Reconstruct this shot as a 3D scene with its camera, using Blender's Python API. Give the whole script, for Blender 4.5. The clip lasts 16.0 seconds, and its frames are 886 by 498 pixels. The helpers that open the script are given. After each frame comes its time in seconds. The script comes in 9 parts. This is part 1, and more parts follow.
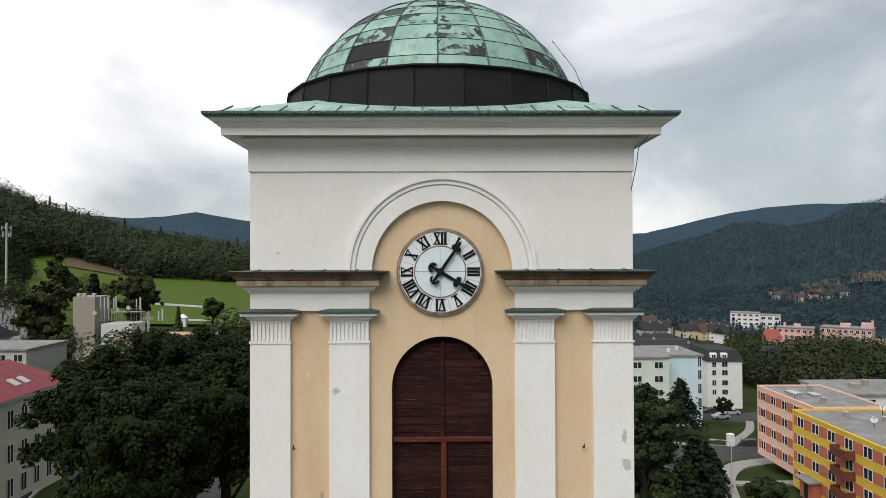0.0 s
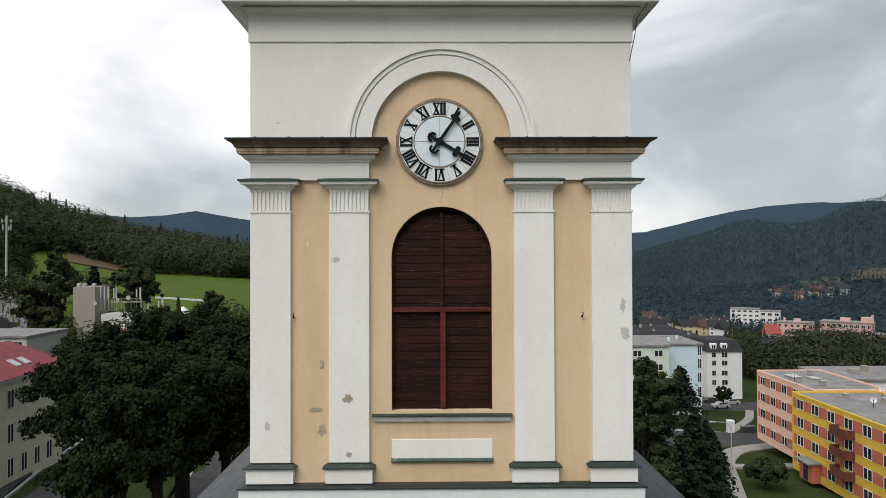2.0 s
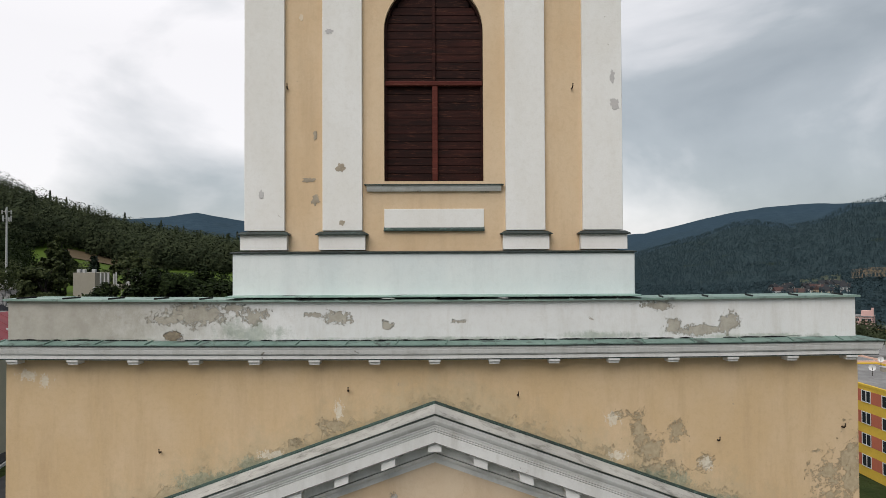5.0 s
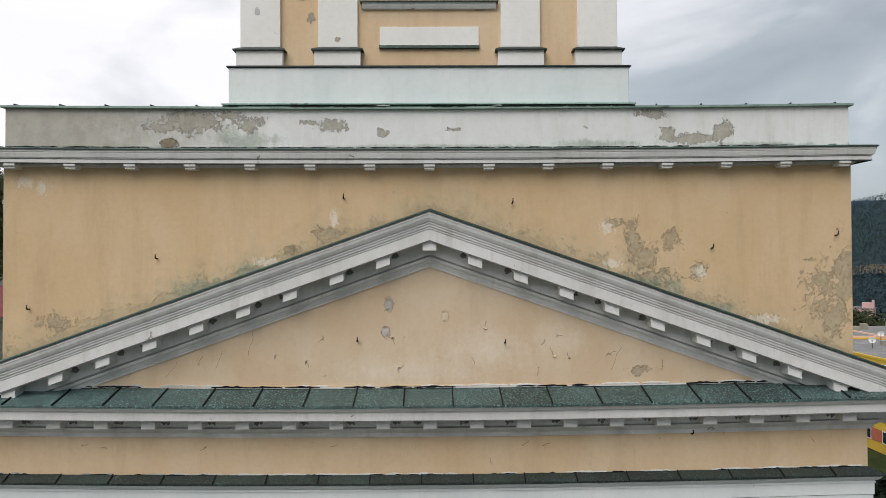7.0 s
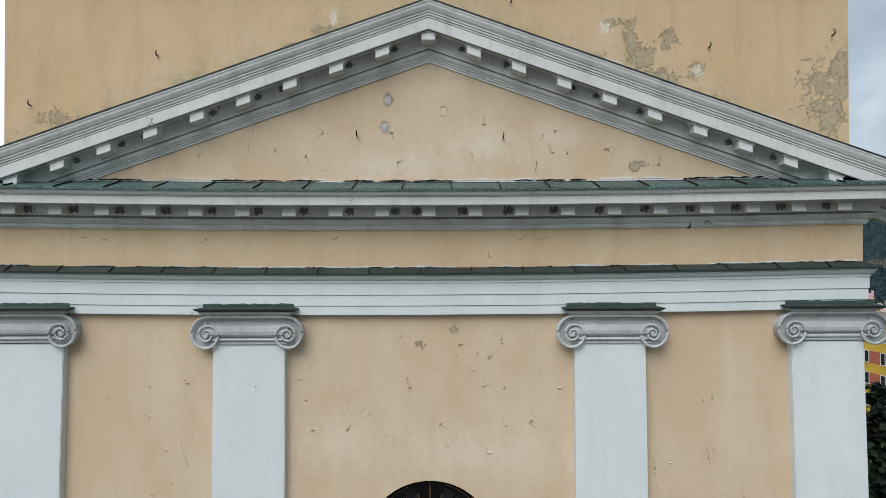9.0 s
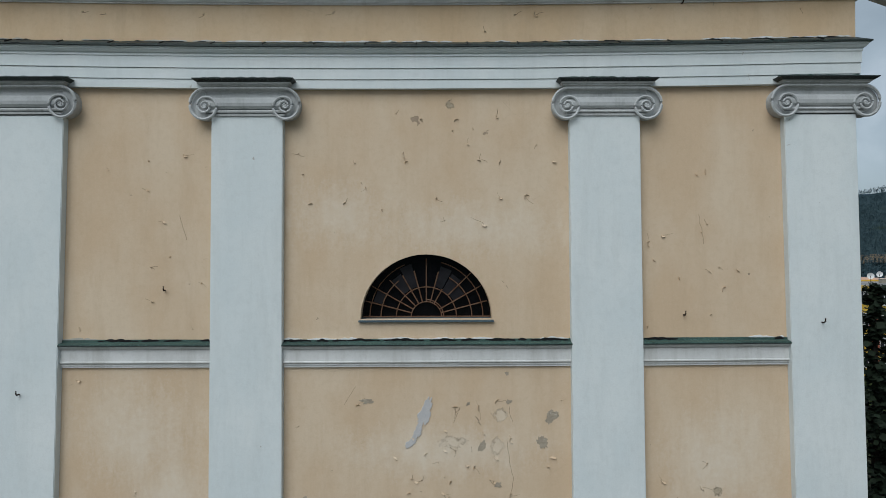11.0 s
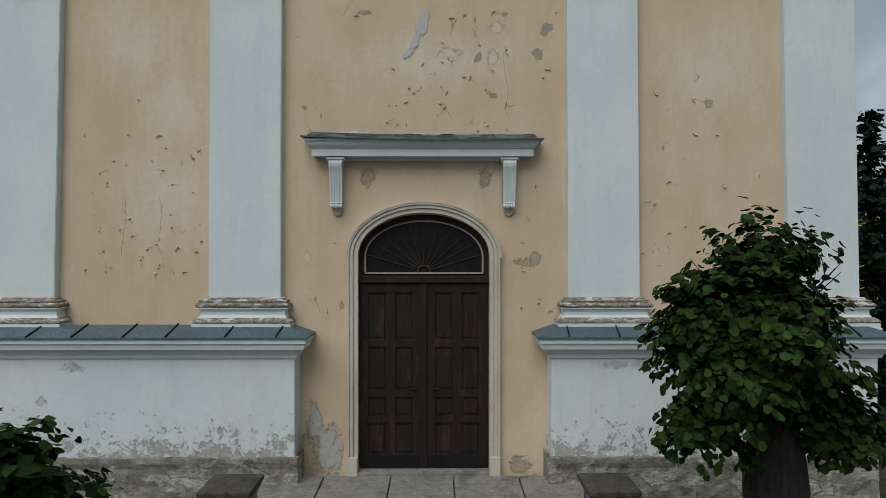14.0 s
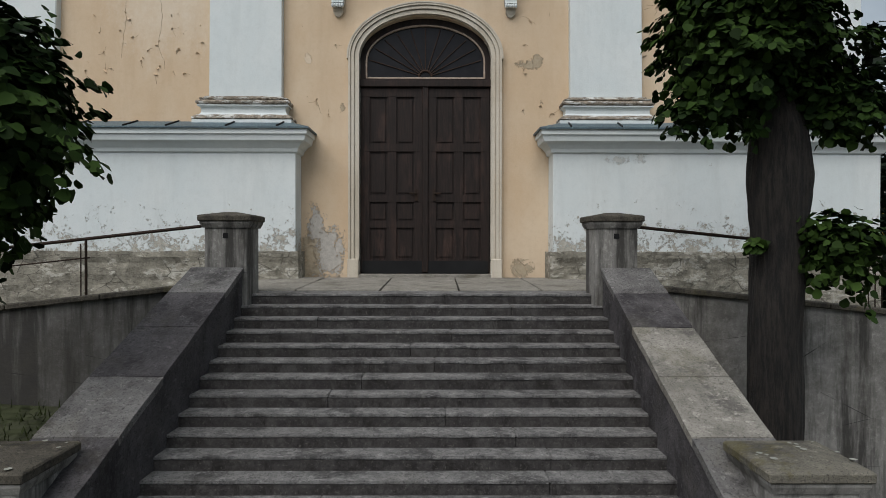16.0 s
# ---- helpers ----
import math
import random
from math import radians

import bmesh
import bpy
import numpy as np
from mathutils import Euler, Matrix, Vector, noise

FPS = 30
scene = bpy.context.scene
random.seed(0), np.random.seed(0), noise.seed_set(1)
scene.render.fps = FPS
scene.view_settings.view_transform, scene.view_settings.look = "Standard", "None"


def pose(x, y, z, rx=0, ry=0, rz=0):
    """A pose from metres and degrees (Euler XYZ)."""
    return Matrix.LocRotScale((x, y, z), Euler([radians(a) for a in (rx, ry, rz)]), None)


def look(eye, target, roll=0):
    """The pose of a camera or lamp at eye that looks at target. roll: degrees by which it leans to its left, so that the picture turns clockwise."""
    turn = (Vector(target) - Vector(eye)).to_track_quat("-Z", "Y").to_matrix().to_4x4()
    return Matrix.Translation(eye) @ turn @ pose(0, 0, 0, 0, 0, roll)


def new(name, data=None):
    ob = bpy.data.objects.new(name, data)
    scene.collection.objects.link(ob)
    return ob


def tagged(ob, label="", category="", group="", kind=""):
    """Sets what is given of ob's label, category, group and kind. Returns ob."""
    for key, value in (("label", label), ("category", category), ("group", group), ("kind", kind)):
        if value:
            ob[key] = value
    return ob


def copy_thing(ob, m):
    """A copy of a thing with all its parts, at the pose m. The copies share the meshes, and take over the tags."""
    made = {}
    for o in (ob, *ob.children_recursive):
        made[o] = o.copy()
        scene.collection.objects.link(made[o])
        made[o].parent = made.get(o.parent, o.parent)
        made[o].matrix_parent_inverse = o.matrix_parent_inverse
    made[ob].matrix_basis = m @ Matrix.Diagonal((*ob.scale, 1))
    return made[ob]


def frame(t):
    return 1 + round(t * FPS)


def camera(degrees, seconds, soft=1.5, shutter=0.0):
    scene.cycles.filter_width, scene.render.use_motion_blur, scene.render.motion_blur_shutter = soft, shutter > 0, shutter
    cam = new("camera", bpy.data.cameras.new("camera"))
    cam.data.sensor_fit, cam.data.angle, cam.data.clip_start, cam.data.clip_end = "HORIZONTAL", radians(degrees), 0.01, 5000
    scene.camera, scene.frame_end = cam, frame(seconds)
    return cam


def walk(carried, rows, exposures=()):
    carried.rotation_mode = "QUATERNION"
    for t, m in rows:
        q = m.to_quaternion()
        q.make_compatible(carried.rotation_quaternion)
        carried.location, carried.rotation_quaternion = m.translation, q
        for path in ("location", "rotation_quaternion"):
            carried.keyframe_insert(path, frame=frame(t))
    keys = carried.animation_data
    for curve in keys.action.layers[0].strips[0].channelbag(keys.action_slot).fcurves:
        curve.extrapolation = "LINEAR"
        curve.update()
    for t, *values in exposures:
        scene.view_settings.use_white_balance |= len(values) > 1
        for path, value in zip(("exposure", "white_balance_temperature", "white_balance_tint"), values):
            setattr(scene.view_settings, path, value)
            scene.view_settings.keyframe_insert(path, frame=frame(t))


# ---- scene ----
cam = camera(69.0, 16.0, soft=0.7)
PATH = [
    (0, (-0.104, -11.723, 29.71), (-0.084, -9.723, 29.739), -0.18),
    (0.5, (-0.098, -11.708, 29.103), (-0.079, -9.708, 29.129), -0.18),
    (1, (-0.12, -11.677, 28.49), (-0.1, -9.678, 28.519), -0.19),
    (1.5, (-0.11, -11.708, 27.867), (-0.091, -9.708, 27.898), -0.19),
    (2, (-0.098, -11.749, 27.231), (-0.078, -9.749, 27.258), -0.19),
    (2.5, (-0.065, -11.804, 26.544), (-0.046, -9.804, 26.574), -0.19),
    (3, (-0.035, -11.865, 25.85), (-0.015, -9.865, 25.879), -0.20),
    (3.5, (-0.033, -11.842, 25.149), (-0.013, -9.842, 25.179), -0.20),
    (6, (0.098, -11.847, 21.016), (0.117, -9.847, 21.051), -0.28),
    (6.5, (0.108, -11.834, 20.123), (0.127, -9.835, 20.157), -0.27),
    (7, (0.142, -11.843, 19.24), (0.159, -9.843, 19.271), -0.25),
    (7.5, (0.162, -11.877, 18.323), (0.179, -9.877, 18.354), -0.22),
    (8, (0.147, -11.884, 17.421), (0.166, -9.884, 17.449), -0.18),
    (8.5, (0.14, -11.873, 16.477), (0.158, -9.873, 16.502), -0.15),
    (11, (0.225, -11.954, 11.429), (0.24, -9.954, 11.444), -0.20),
    (11.5, (0.218, -12.008, 10.181), (0.232, -10.008, 10.196), -0.18),
    (12, (0.224, -12.038, 8.958), (0.239, -10.038, 8.968), -0.17),
    (12.5, (0.237, -12.106, 7.749), (0.251, -10.106, 7.75), -0.15),
    (13, (0.248, -12.141, 6.552), (0.262, -10.141, 6.546), -0.10),
    (13.5, (0.259, -12.156, 5.385), (0.273, -10.156, 5.374), -0.05),
    (14, (0.272, -12.187, 4.341), (0.287, -10.187, 4.326), 0.01),
    (14.5, (0.313, -12.268, 3.327), (0.328, -10.268, 3.31), 0.08),
    (15, (0.316, -12.245, 2.353), (0.331, -10.245, 2.333), 0.09),
    (15.5, (0.288, -12.178, 1.397), (0.303, -10.178, 1.378), 0.09),
    (16, (0.249, -12.177, 0.641), (0.264, -10.178, 0.622), 0.10),
]
EXPOSURES = [(0.0, 0.65, 6620, 12), (3.5, 0.51, 6600, 12), (6.0, 0.45, 6600, 13), (6.5, 0.48, 6580, 13), (7.5, 0.61, 6470, 12), (8.5, 0.68, 6220, 10), (11.0, 0.28, 5940, 7), (12.0, 0.22, 5920, 6), (13.0, 0.02, 5920, 6), (14.5, 0.12, 6230, 9), (16.0, 0.44, 6330, 11)]

# ---- world and sun ----
world = bpy.data.worlds.new("overcast_sky")
scene.world = world
world.use_nodes = True
wn, wl = world.node_tree.nodes, world.node_tree.links
wn.clear()


def wnode(kind, **values):
    n = wn.new(kind)
    for k, v in values.items():
        n.inputs[k].default_value = v
    return n


SUN_ELEVATION, SUN_TURN = radians(40), radians(204)
w_out, w_bg = wn.new("ShaderNodeOutputWorld"), wn.new("ShaderNodeBackground")
sky = wn.new("ShaderNodeTexSky")
sky.sky_type, sky.sun_disc, sky.sun_elevation, sky.sun_rotation = "NISHITA", False, SUN_ELEVATION, SUN_TURN
w_co = wn.new("ShaderNodeTexCoord")
w_map = wn.new("ShaderNodeMapping")
w_map.inputs["Scale"].default_value = (1.0, 1.0, 1.7)
w_map.inputs["Location"].default_value = (0.35, 0.2, 0.1)
clouds = wnode("ShaderNodeTexNoise", Scale=2.5, Detail=9.0, Roughness=0.5, Distortion=0.25)
broad = wnode("ShaderNodeTexNoise", Scale=0.9, Detail=3.0)
w_add = wn.new("ShaderNodeMath")
w_add.operation = "MULTIPLY_ADD"
w_add.inputs[1].default_value = 0.35
# brighter where the sun stands behind the cloud
w_dot = wn.new("ShaderNodeVectorMath")
w_dot.operation = "DOT_PRODUCT"
w_dot.inputs[1].default_value = (-0.93, 0.30, 0.2)
w_glow = wn.new("ShaderNodeMath")
w_glow.operation = "MULTIPLY_ADD"
w_glow.inputs[1].default_value = 0.27
ramp = wn.new("ShaderNodeValToRGB")
ramp.color_ramp.elements[0].position, ramp.color_ramp.elements[0].color = 0.49, (0.162, 0.188, 0.203, 1)
ramp.color_ramp.elements[1].position, ramp.color_ramp.elements[1].color = 0.94, (0.64, 0.64, 0.645, 1)
mid = ramp.color_ramp.elements.new(0.72)
mid.color = (0.288, 0.318, 0.332, 1)
w_mix = wn.new("ShaderNodeMixRGB")
w_mix.blend_type = "ADD"
w_mix.inputs[0].default_value = 0.012
wl.new(w_co.outputs["Generated"], w_map.inputs["Vector"])
wl.new(w_map.outputs[0], clouds.inputs["Vector"])
wl.new(w_map.outputs[0], broad.inputs["Vector"])
wl.new(broad.outputs["Fac"], w_add.inputs[0])
wl.new(clouds.outputs["Fac"], w_add.inputs[2])
wl.new(w_co.outputs["Generated"], w_dot.inputs[0])
wl.new(w_dot.outputs["Value"], w_glow.inputs[0])
wl.new(w_add.outputs[0], w_glow.inputs[2])
wl.new(w_glow.outputs[0], ramp.inputs[0])
wl.new(ramp.outputs[0], w_mix.inputs[1])
wl.new(sky.outputs[0], w_mix.inputs[2])
# an overcast sky is brightest overhead
w_sep, w_top, w_mul = wn.new("ShaderNodeSeparateXYZ"), wn.new("ShaderNodeMapRange"), wn.new("ShaderNodeVectorMath")
w_top.inputs["From Min"].default_value, w_top.inputs["From Max"].default_value = 0.30, 1.0
w_top.inputs["To Min"].default_value, w_top.inputs["To Max"].default_value = 1.0, 1.65
w_mul.operation = "SCALE"
wl.new(w_co.outputs["Generated"], w_sep.inputs[0])
wl.new(w_sep.outputs["Z"], w_top.inputs["Value"])
wl.new(w_mix.outputs[0], w_mul.inputs[0])
wl.new(w_top.outputs["Result"], w_mul.inputs["Scale"])
wl.new(w_mul.outputs[0], w_bg.inputs["Color"])
w_bg.inputs["Strength"].default_value = 1.0
wl.new(w_bg.outputs[0], w_out.inputs["Surface"])

sun = new("sun", bpy.data.lights.new("sun", "SUN"))
sun.data.energy, sun.data.angle, sun.data.color = 1.75, radians(50), (1.0, 0.965, 0.91)
sun.matrix_world = look((-25, -56, 78), (0, 0, 0))
walk(cam, [(t, look(eye, target, roll)) for t, eye, target, roll in PATH], EXPOSURES)


# ---- materials ----
class Mat:
    """A node material in the making."""

    def __init__(self, name, rough=0.8, metal=0.0):
        self.m = bpy.data.materials.new(name)
        self.m.use_nodes = True
        self.n, self.l = self.m.node_tree.nodes, self.m.node_tree.links
        self.b = self.n["Principled BSDF"]
        self.b.inputs["Roughness"].default_value, self.b.inputs["Metallic"].default_value = rough, metal
        self.co = self.n.new("ShaderNodeTexCoord").outputs["Object"]
        self.h = None

    def place(self, scale):
        n = self.n.new("ShaderNodeMapping")
        n.inputs["Scale"].default_value = scale
        self.l.new(self.co, n.inputs["Vector"])
        return n.outputs[0]

    def noise(self, scale, detail=5.0, rough=0.6, stretch=None, warp=0.0):
        n = self.n.new("ShaderNodeTexNoise")
        n.inputs["Scale"].default_value, n.inputs["Detail"].default_value = scale, detail
        n.inputs["Roughness"].default_value, n.inputs["Distortion"].default_value = rough, warp
        self.l.new(self.place(stretch) if stretch else self.co, n.inputs["Vector"])
        return n.outputs["Fac"]

    def cells(self, scale, stretch=None, feature="DISTANCE_TO_EDGE"):
        n = self.n.new("ShaderNodeTexVoronoi")
        n.feature = feature
        n.inputs["Scale"].default_value = scale
        self.l.new(self.place(stretch) if stretch else self.co, n.inputs["Vector"])
        return n.outputs["Distance"]

    def step(self, fac, lo, hi):
        n = self.n.new("ShaderNodeMapRange")
        n.inputs["From Min"].default_value, n.inputs["From Max"].default_value = lo, hi
        self.l.new(fac, n.inputs["Value"])
        return n.outputs["Result"]

    def math(self, op, a, b):
        n = self.n.new("ShaderNodeMath")
        n.operation = op
        for k, v in enumerate((a, b)):
            if isinstance(v, (int, float)):
                n.inputs[k].default_value = v
            else:
                self.l.new(v, n.inputs[k])
        return n.outputs[0]

    def mix(self, fac, a, b, blend="MIX"):
        n = self.n.new("ShaderNodeMixRGB")
        n.blend_type = blend
        for k, v in ((0, fac), (1, a), (2, b)):
            if isinstance(v, (int, float)):
                n.inputs[k].default_value = v
            elif isinstance(v, tuple):
                n.inputs[k].default_value = (*v, 1)
            else:
                self.l.new(v, n.inputs[k])
        return n.outputs[0]

    def spots(self, places):
        """1 in the middle of the nearest of some oval places on an upright wall, 0 at its rim, less outside."""
        out = None
        for x, z, rx, rz in places:
            n, q = self.n.new("ShaderNodeMapping"), self.n.new("ShaderNodeVectorMath")
            n.inputs["Scale"].default_value, n.inputs["Location"].default_value = (1 / rx, 0, 1 / rz), (-x / rx, 0, -z / rz)
            q.operation = "LENGTH"
            self.l.new(self.co, n.inputs["Vector"])
            self.l.new(n.outputs[0], q.inputs[0])
            v = self.math("SUBTRACT", 1.0, q.outputs["Value"])
            out = v if out is None else self.math("MAXIMUM", out, v)
        return self.math("MAXIMUM", out, -3.0)

    def slope(self, x=0.0, z=0.0, c=0.0, mirror=False):
        """A linear measure x * X + z * Z + c over the wall; mirror takes the distance from the middle for X."""
        n = self.n.new("ShaderNodeSeparateXYZ")
        self.l.new(self.co, n.inputs[0])
        px = self.math("ABSOLUTE", n.outputs[0], 0.0) if mirror else n.outputs[0]
        return self.math("ADD", self.math("ADD", self.math("MULTIPLY", px, x), self.math("MULTIPLY", n.outputs[2], z)), c)

    def rnd(self):
        return self.n.new("ShaderNodeObjectInfo").outputs["Random"]

    def island(self):
        return self.n.new("ShaderNodeNewGeometry").outputs["Random Per Island"]

    def colour(self, c):
        if isinstance(c, tuple):
            self.b.inputs["Base Color"].default_value = (*c, 1)
        else:
            self.l.new(c, self.b.inputs["Base Color"])
        return self

    def bump(self, fac, depth=0.01, strength=0.6):
        n = self.n.new("ShaderNodeBump")
        n.inputs["Strength"].default_value, n.inputs["Distance"].default_value = strength, depth
        self.l.new(fac, n.inputs["Height"])
        if self.h:
            self.l.new(self.h, n.inputs["Normal"])
        self.h = n.outputs[0]
        self.l.new(self.h, self.b.inputs["Normal"])
        return self


def plaster(name, main, pale, dirt, under, wear=0.5, streak=0.35, layers=()):
    """Old painted lime plaster: blotches, rain streaks, hairline cracks, small bare spots."""
    m = Mat(name, 0.9)
    m.b.inputs["Specular IOR Level"].default_value = 0.2
    c = m.mix(m.step(m.noise(0.75, 6, 0.62, (1, 1, 0.6)), 0.40, 0.62), main, pale)
    c = m.mix(m.math("MULTIPLY", m.step(m.noise(1.3, 7, 0.7, (2.2, 2.2, 0.28)), 0.5, 0.7), streak), c, dirt)
    c = m.mix(m.math("MULTIPLY", m.step(m.noise(9.0, 6, 0.75), 0.48, 0.64), 0.2), c, dirt)
    c = m.mix(m.math("MULTIPLY", m.step(m.noise(55, 5, 0.8), 0.5, 0.62), 0.16), c, dirt)
    c = m.mix(m.math("MULTIPLY", m.step(m.noise(24, 5, 0.8), 0.54, 0.64), 0.3), c, pale)
    crack = m.step(m.cells(2.15, (1, 1, 0.8)), 0.004, 0.0)
    where = m.step(m.noise(0.9, 4, 0.7), 0.57, 0.66)
    c = m.mix(m.math("MULTIPLY", m.math("MULTIPLY", crack, where), 0.55 * wear + 0.1), c, under)
    bare = m.step(m.noise(2.6, 7, 0.6, None, 0.5), 0.735 - 0.05 * wear, 0.745 - 0.05 * wear)
    c = m.mix(m.math("MULTIPLY", bare, 0.85), c, under)
    # patches of stain or bare render, each list in its own colours: (measure, rag, grain, soft, strength, a, b, depth)
    for measure, rag, grain, soft, strength, a, b, depth in layers:
        field = m.math("ADD", measure(m), m.math("MULTIPLY", m.math("SUBTRACT", m.math("ADD", m.noise(grain, 6, 0.7, None if depth else (1.5, 1.5, 0.42)), m.math("MULTIPLY", m.noise(grain * 4.5, 6, 0.8), 0.9)), 0.95), rag * 1.5))
        mask = m.step(field, 0.3 - soft, 0.3 + soft)
        tone = m.mix(m.step(m.noise(grain * 3, 5, 0.7), 0.38, 0.64), a, b)
        c = m.mix(m.math("MULTIPLY", mask, strength), c, tone)
        if depth:
            m.bump(m.math("SUBTRACT", 1.0, mask), depth, 0.9)
    m.colour(c)
    m.bump(m.noise(38, 5, 0.7), 0.006, 0.5)
    m.bump(m.noise(3.0, 3, 0.5), 0.03, 0.25)
    m.bump(m.math("SUBTRACT", 1.0, bare), 0.008, 0.6)
    return m.m


OCHRE = plaster("ochre_plaster", (0.62, 0.455, 0.285), (0.66, 0.51, 0.345), (0.47, 0.335, 0.205), (0.36, 0.29, 0.21), 0.5)
OCHRE_LOW = plaster("ochre_facade", (0.585, 0.44, 0.295), (0.64, 0.515, 0.375), (0.48, 0.35, 0.225), (0.30, 0.23, 0.165), 0.7, 0.3, (
    (lambda m: m.spots(((-5.3, 8.1, 1.1, 0.9), (-4.7, 6.9, 0.7, 0.8), (5.4, 7.6, 1.0, 0.9), (0.9, 11.9, 1.6, 0.5), (-1.6, 12.2, 1.0, 0.6), (0.3, 7.8, 1.8, 0.5), (2.3, 17.75, 0.5, 0.3), (0.9, 17.6, 0.9, 0.4), (-0.4, 17.2, 1.4, 0.3), (-4.9, 5.2, 1.0, 1.0))), 1.7, 2.2, 0.5, 0.5, (0.68, 0.585, 0.46), (0.73, 0.66, 0.56), 0),
    (lambda m: m.spots(((-1.84, 0.45, 0.42, 0.62), (-2.05, 0.9, 0.22, 0.5), (-0.75, 18.42, 0.11, 0.16), (-0.8, 17.92, 0.10, 0.14))), 1.5, 4.5, 0.03, 0.9, (0.37, 0.355, 0.33), (0.50, 0.48, 0.45), 0.02),
    (lambda m: m.spots(((0.44, 14.2, 0.08, 0.1), (1.94, 4.0, 0.3, 0.1), (2.1, 4.05, 0.13, 0.15), (-2.15, 0.35, 0.25, 0.6), (1.85, 0.15, 0.22, 0.2), (-1.05, 5.6, 0.15, 0.2), (1.16, 5.6, 0.14, 0.22), (5.4, 7.0, 0.1, 0.1), (3.8, 17.2, 0.2, 0.1), (-1.55, 3.2, 0.06, 0.1))), 2.0, 5.0, 0.03, 0.9, (0.34, 0.275, 0.19), (0.44, 0.37, 0.27), 0.02),
    (lambda m: m.spots(((1.3, 7.85, 0.13, 0.2), (1.38, 8.42, 0.17, 0.16), (0.46, 7.95, 0.26, 0.13), (-2.2, 4.1, 0.08, 0.12), (0.27, 18.22, 0.1, 0.12), (0.05, 5.75, 0.14, 0.05), (2.2, 6.2, 0.12, 0.1))), 1.9, 5.0, 0.05, 0.6, (0.63, 0.525, 0.395), (0.68, 0.585, 0.465), 0.006)))
WHITE = plaster("white_plaster", (0.735, 0.72, 0.68), (0.775, 0.77, 0.745), (0.58, 0.555, 0.50), (0.42, 0.39, 0.34), 0.15, 0.12)
PALE = plaster("pale_plaster", (0.63, 0.675, 0.675), (0.69, 0.72, 0.71), (0.50, 0.53, 0.52), (0.40, 0.38, 0.34), 0.25, 0.3)
FOOT = plaster("plinth_plaster", (0.63, 0.675, 0.675), (0.69, 0.72, 0.71), (0.50, 0.53, 0.52), (0.40, 0.38, 0.34), 0.3, 0.35, (
    (lambda m: m.slope(0.0, -2.6, 1.35), 3.4, 1.6, 0.45, 0.45, (0.46, 0.465, 0.44), (0.56, 0.56, 0.53), 0),
    (lambda m: m.slope(0.0, -1.5, 1.0), 3.8, 4.6, 0.06, 0.85, (0.30, 0.27, 0.21), (0.46, 0.43, 0.37), 0.015),
    (lambda m: m.spots(((3.46, 2.15, 0.22, 0.07), (3.9, 2.2, 0.12, 0.08), (-6.9, 1.5, 0.08, 0.1), (4.8, 0.83, 0.2, 0.06), (-6.3, 2.1, 0.15, 0.08))), 3.6, 11.0, 0.12, 0.5, (0.36, 0.34, 0.29), (0.50, 0.48, 0.43), 0.008)))
MOULD = plaster("moulding_plaster", (0.60, 0.60, 0.585), (0.67, 0.67, 0.655), (0.40, 0.39, 0.36), (0.22, 0.20, 0.17), 0.9, 0.5)
CAPITAL = plaster("capital_plaster", (0.43, 0.44, 0.44), (0.54, 0.55, 0.545), (0.21, 0.21, 0.20), (0.16, 0.15, 0.13), 0.9, 0.6)
GREEN_A, GREEN_B = (0.13, 0.185, 0.135), (0.31, 0.36, 0.28)
STAINED = plaster("stained_plaster", (0.66, 0.665, 0.655), (0.72, 0.725, 0.715), (0.50, 0.475, 0.43), (0.36, 0.33, 0.28), 0.6, 0.5, (
    (lambda m: m.slope(-0.33, 0.0, -1.15), 1.0, 1.2, 0.55, 0.85, (0.31, 0.285, 0.235), (0.39, 0.365, 0.31), 0),
    (lambda m: m.spots(((-4.4, 21.78, 0.85, 0.24), (-4.95, 21.68, 0.3, 0.14), (-3.3, 21.77, 0.3, 0.2), (-3.72, 21.9, 0.2, 0.1), (-1.8, 21.73, 0.36, 0.15), (-2.2, 21.77, 0.2, 0.06), (-0.87, 21.57, 0.14, 0.1), (4.4, 21.5, 0.2, 0.18), (4.95, 21.45, 0.6, 0.13), (5.45, 21.6, 0.24, 0.22), (4.1, 21.93, 0.35, 0.1), (0.45, 21.64, 0.22, 0.06))), 1.9, 3.2, 0.03, 0.9, (0.30, 0.275, 0.225), (0.41, 0.38, 0.315), 0.02),
    (lambda m: m.spots(((-4.8, 21.4, 0.24, 0.13),)), 0.9, 5.0, 0.05, 0.9, (0.15, 0.115, 0.075), (0.26, 0.21, 0.14), 0.02),
    (lambda m: m.spots(((-3.74, 21.5, 0.22, 0.3), (-3.4, 21.42, 0.7, 0.2), (3.1, 21.36, 1.0, 0.09), (6.0, 21.33, 1.4, 0.06), (-6.4, 21.32, 1.2, 0.05), (0.0, 21.31, 2.6, 0.06))), 1.5, 2.6, 0.35, 0.55, GREEN_A, GREEN_B, 0)))
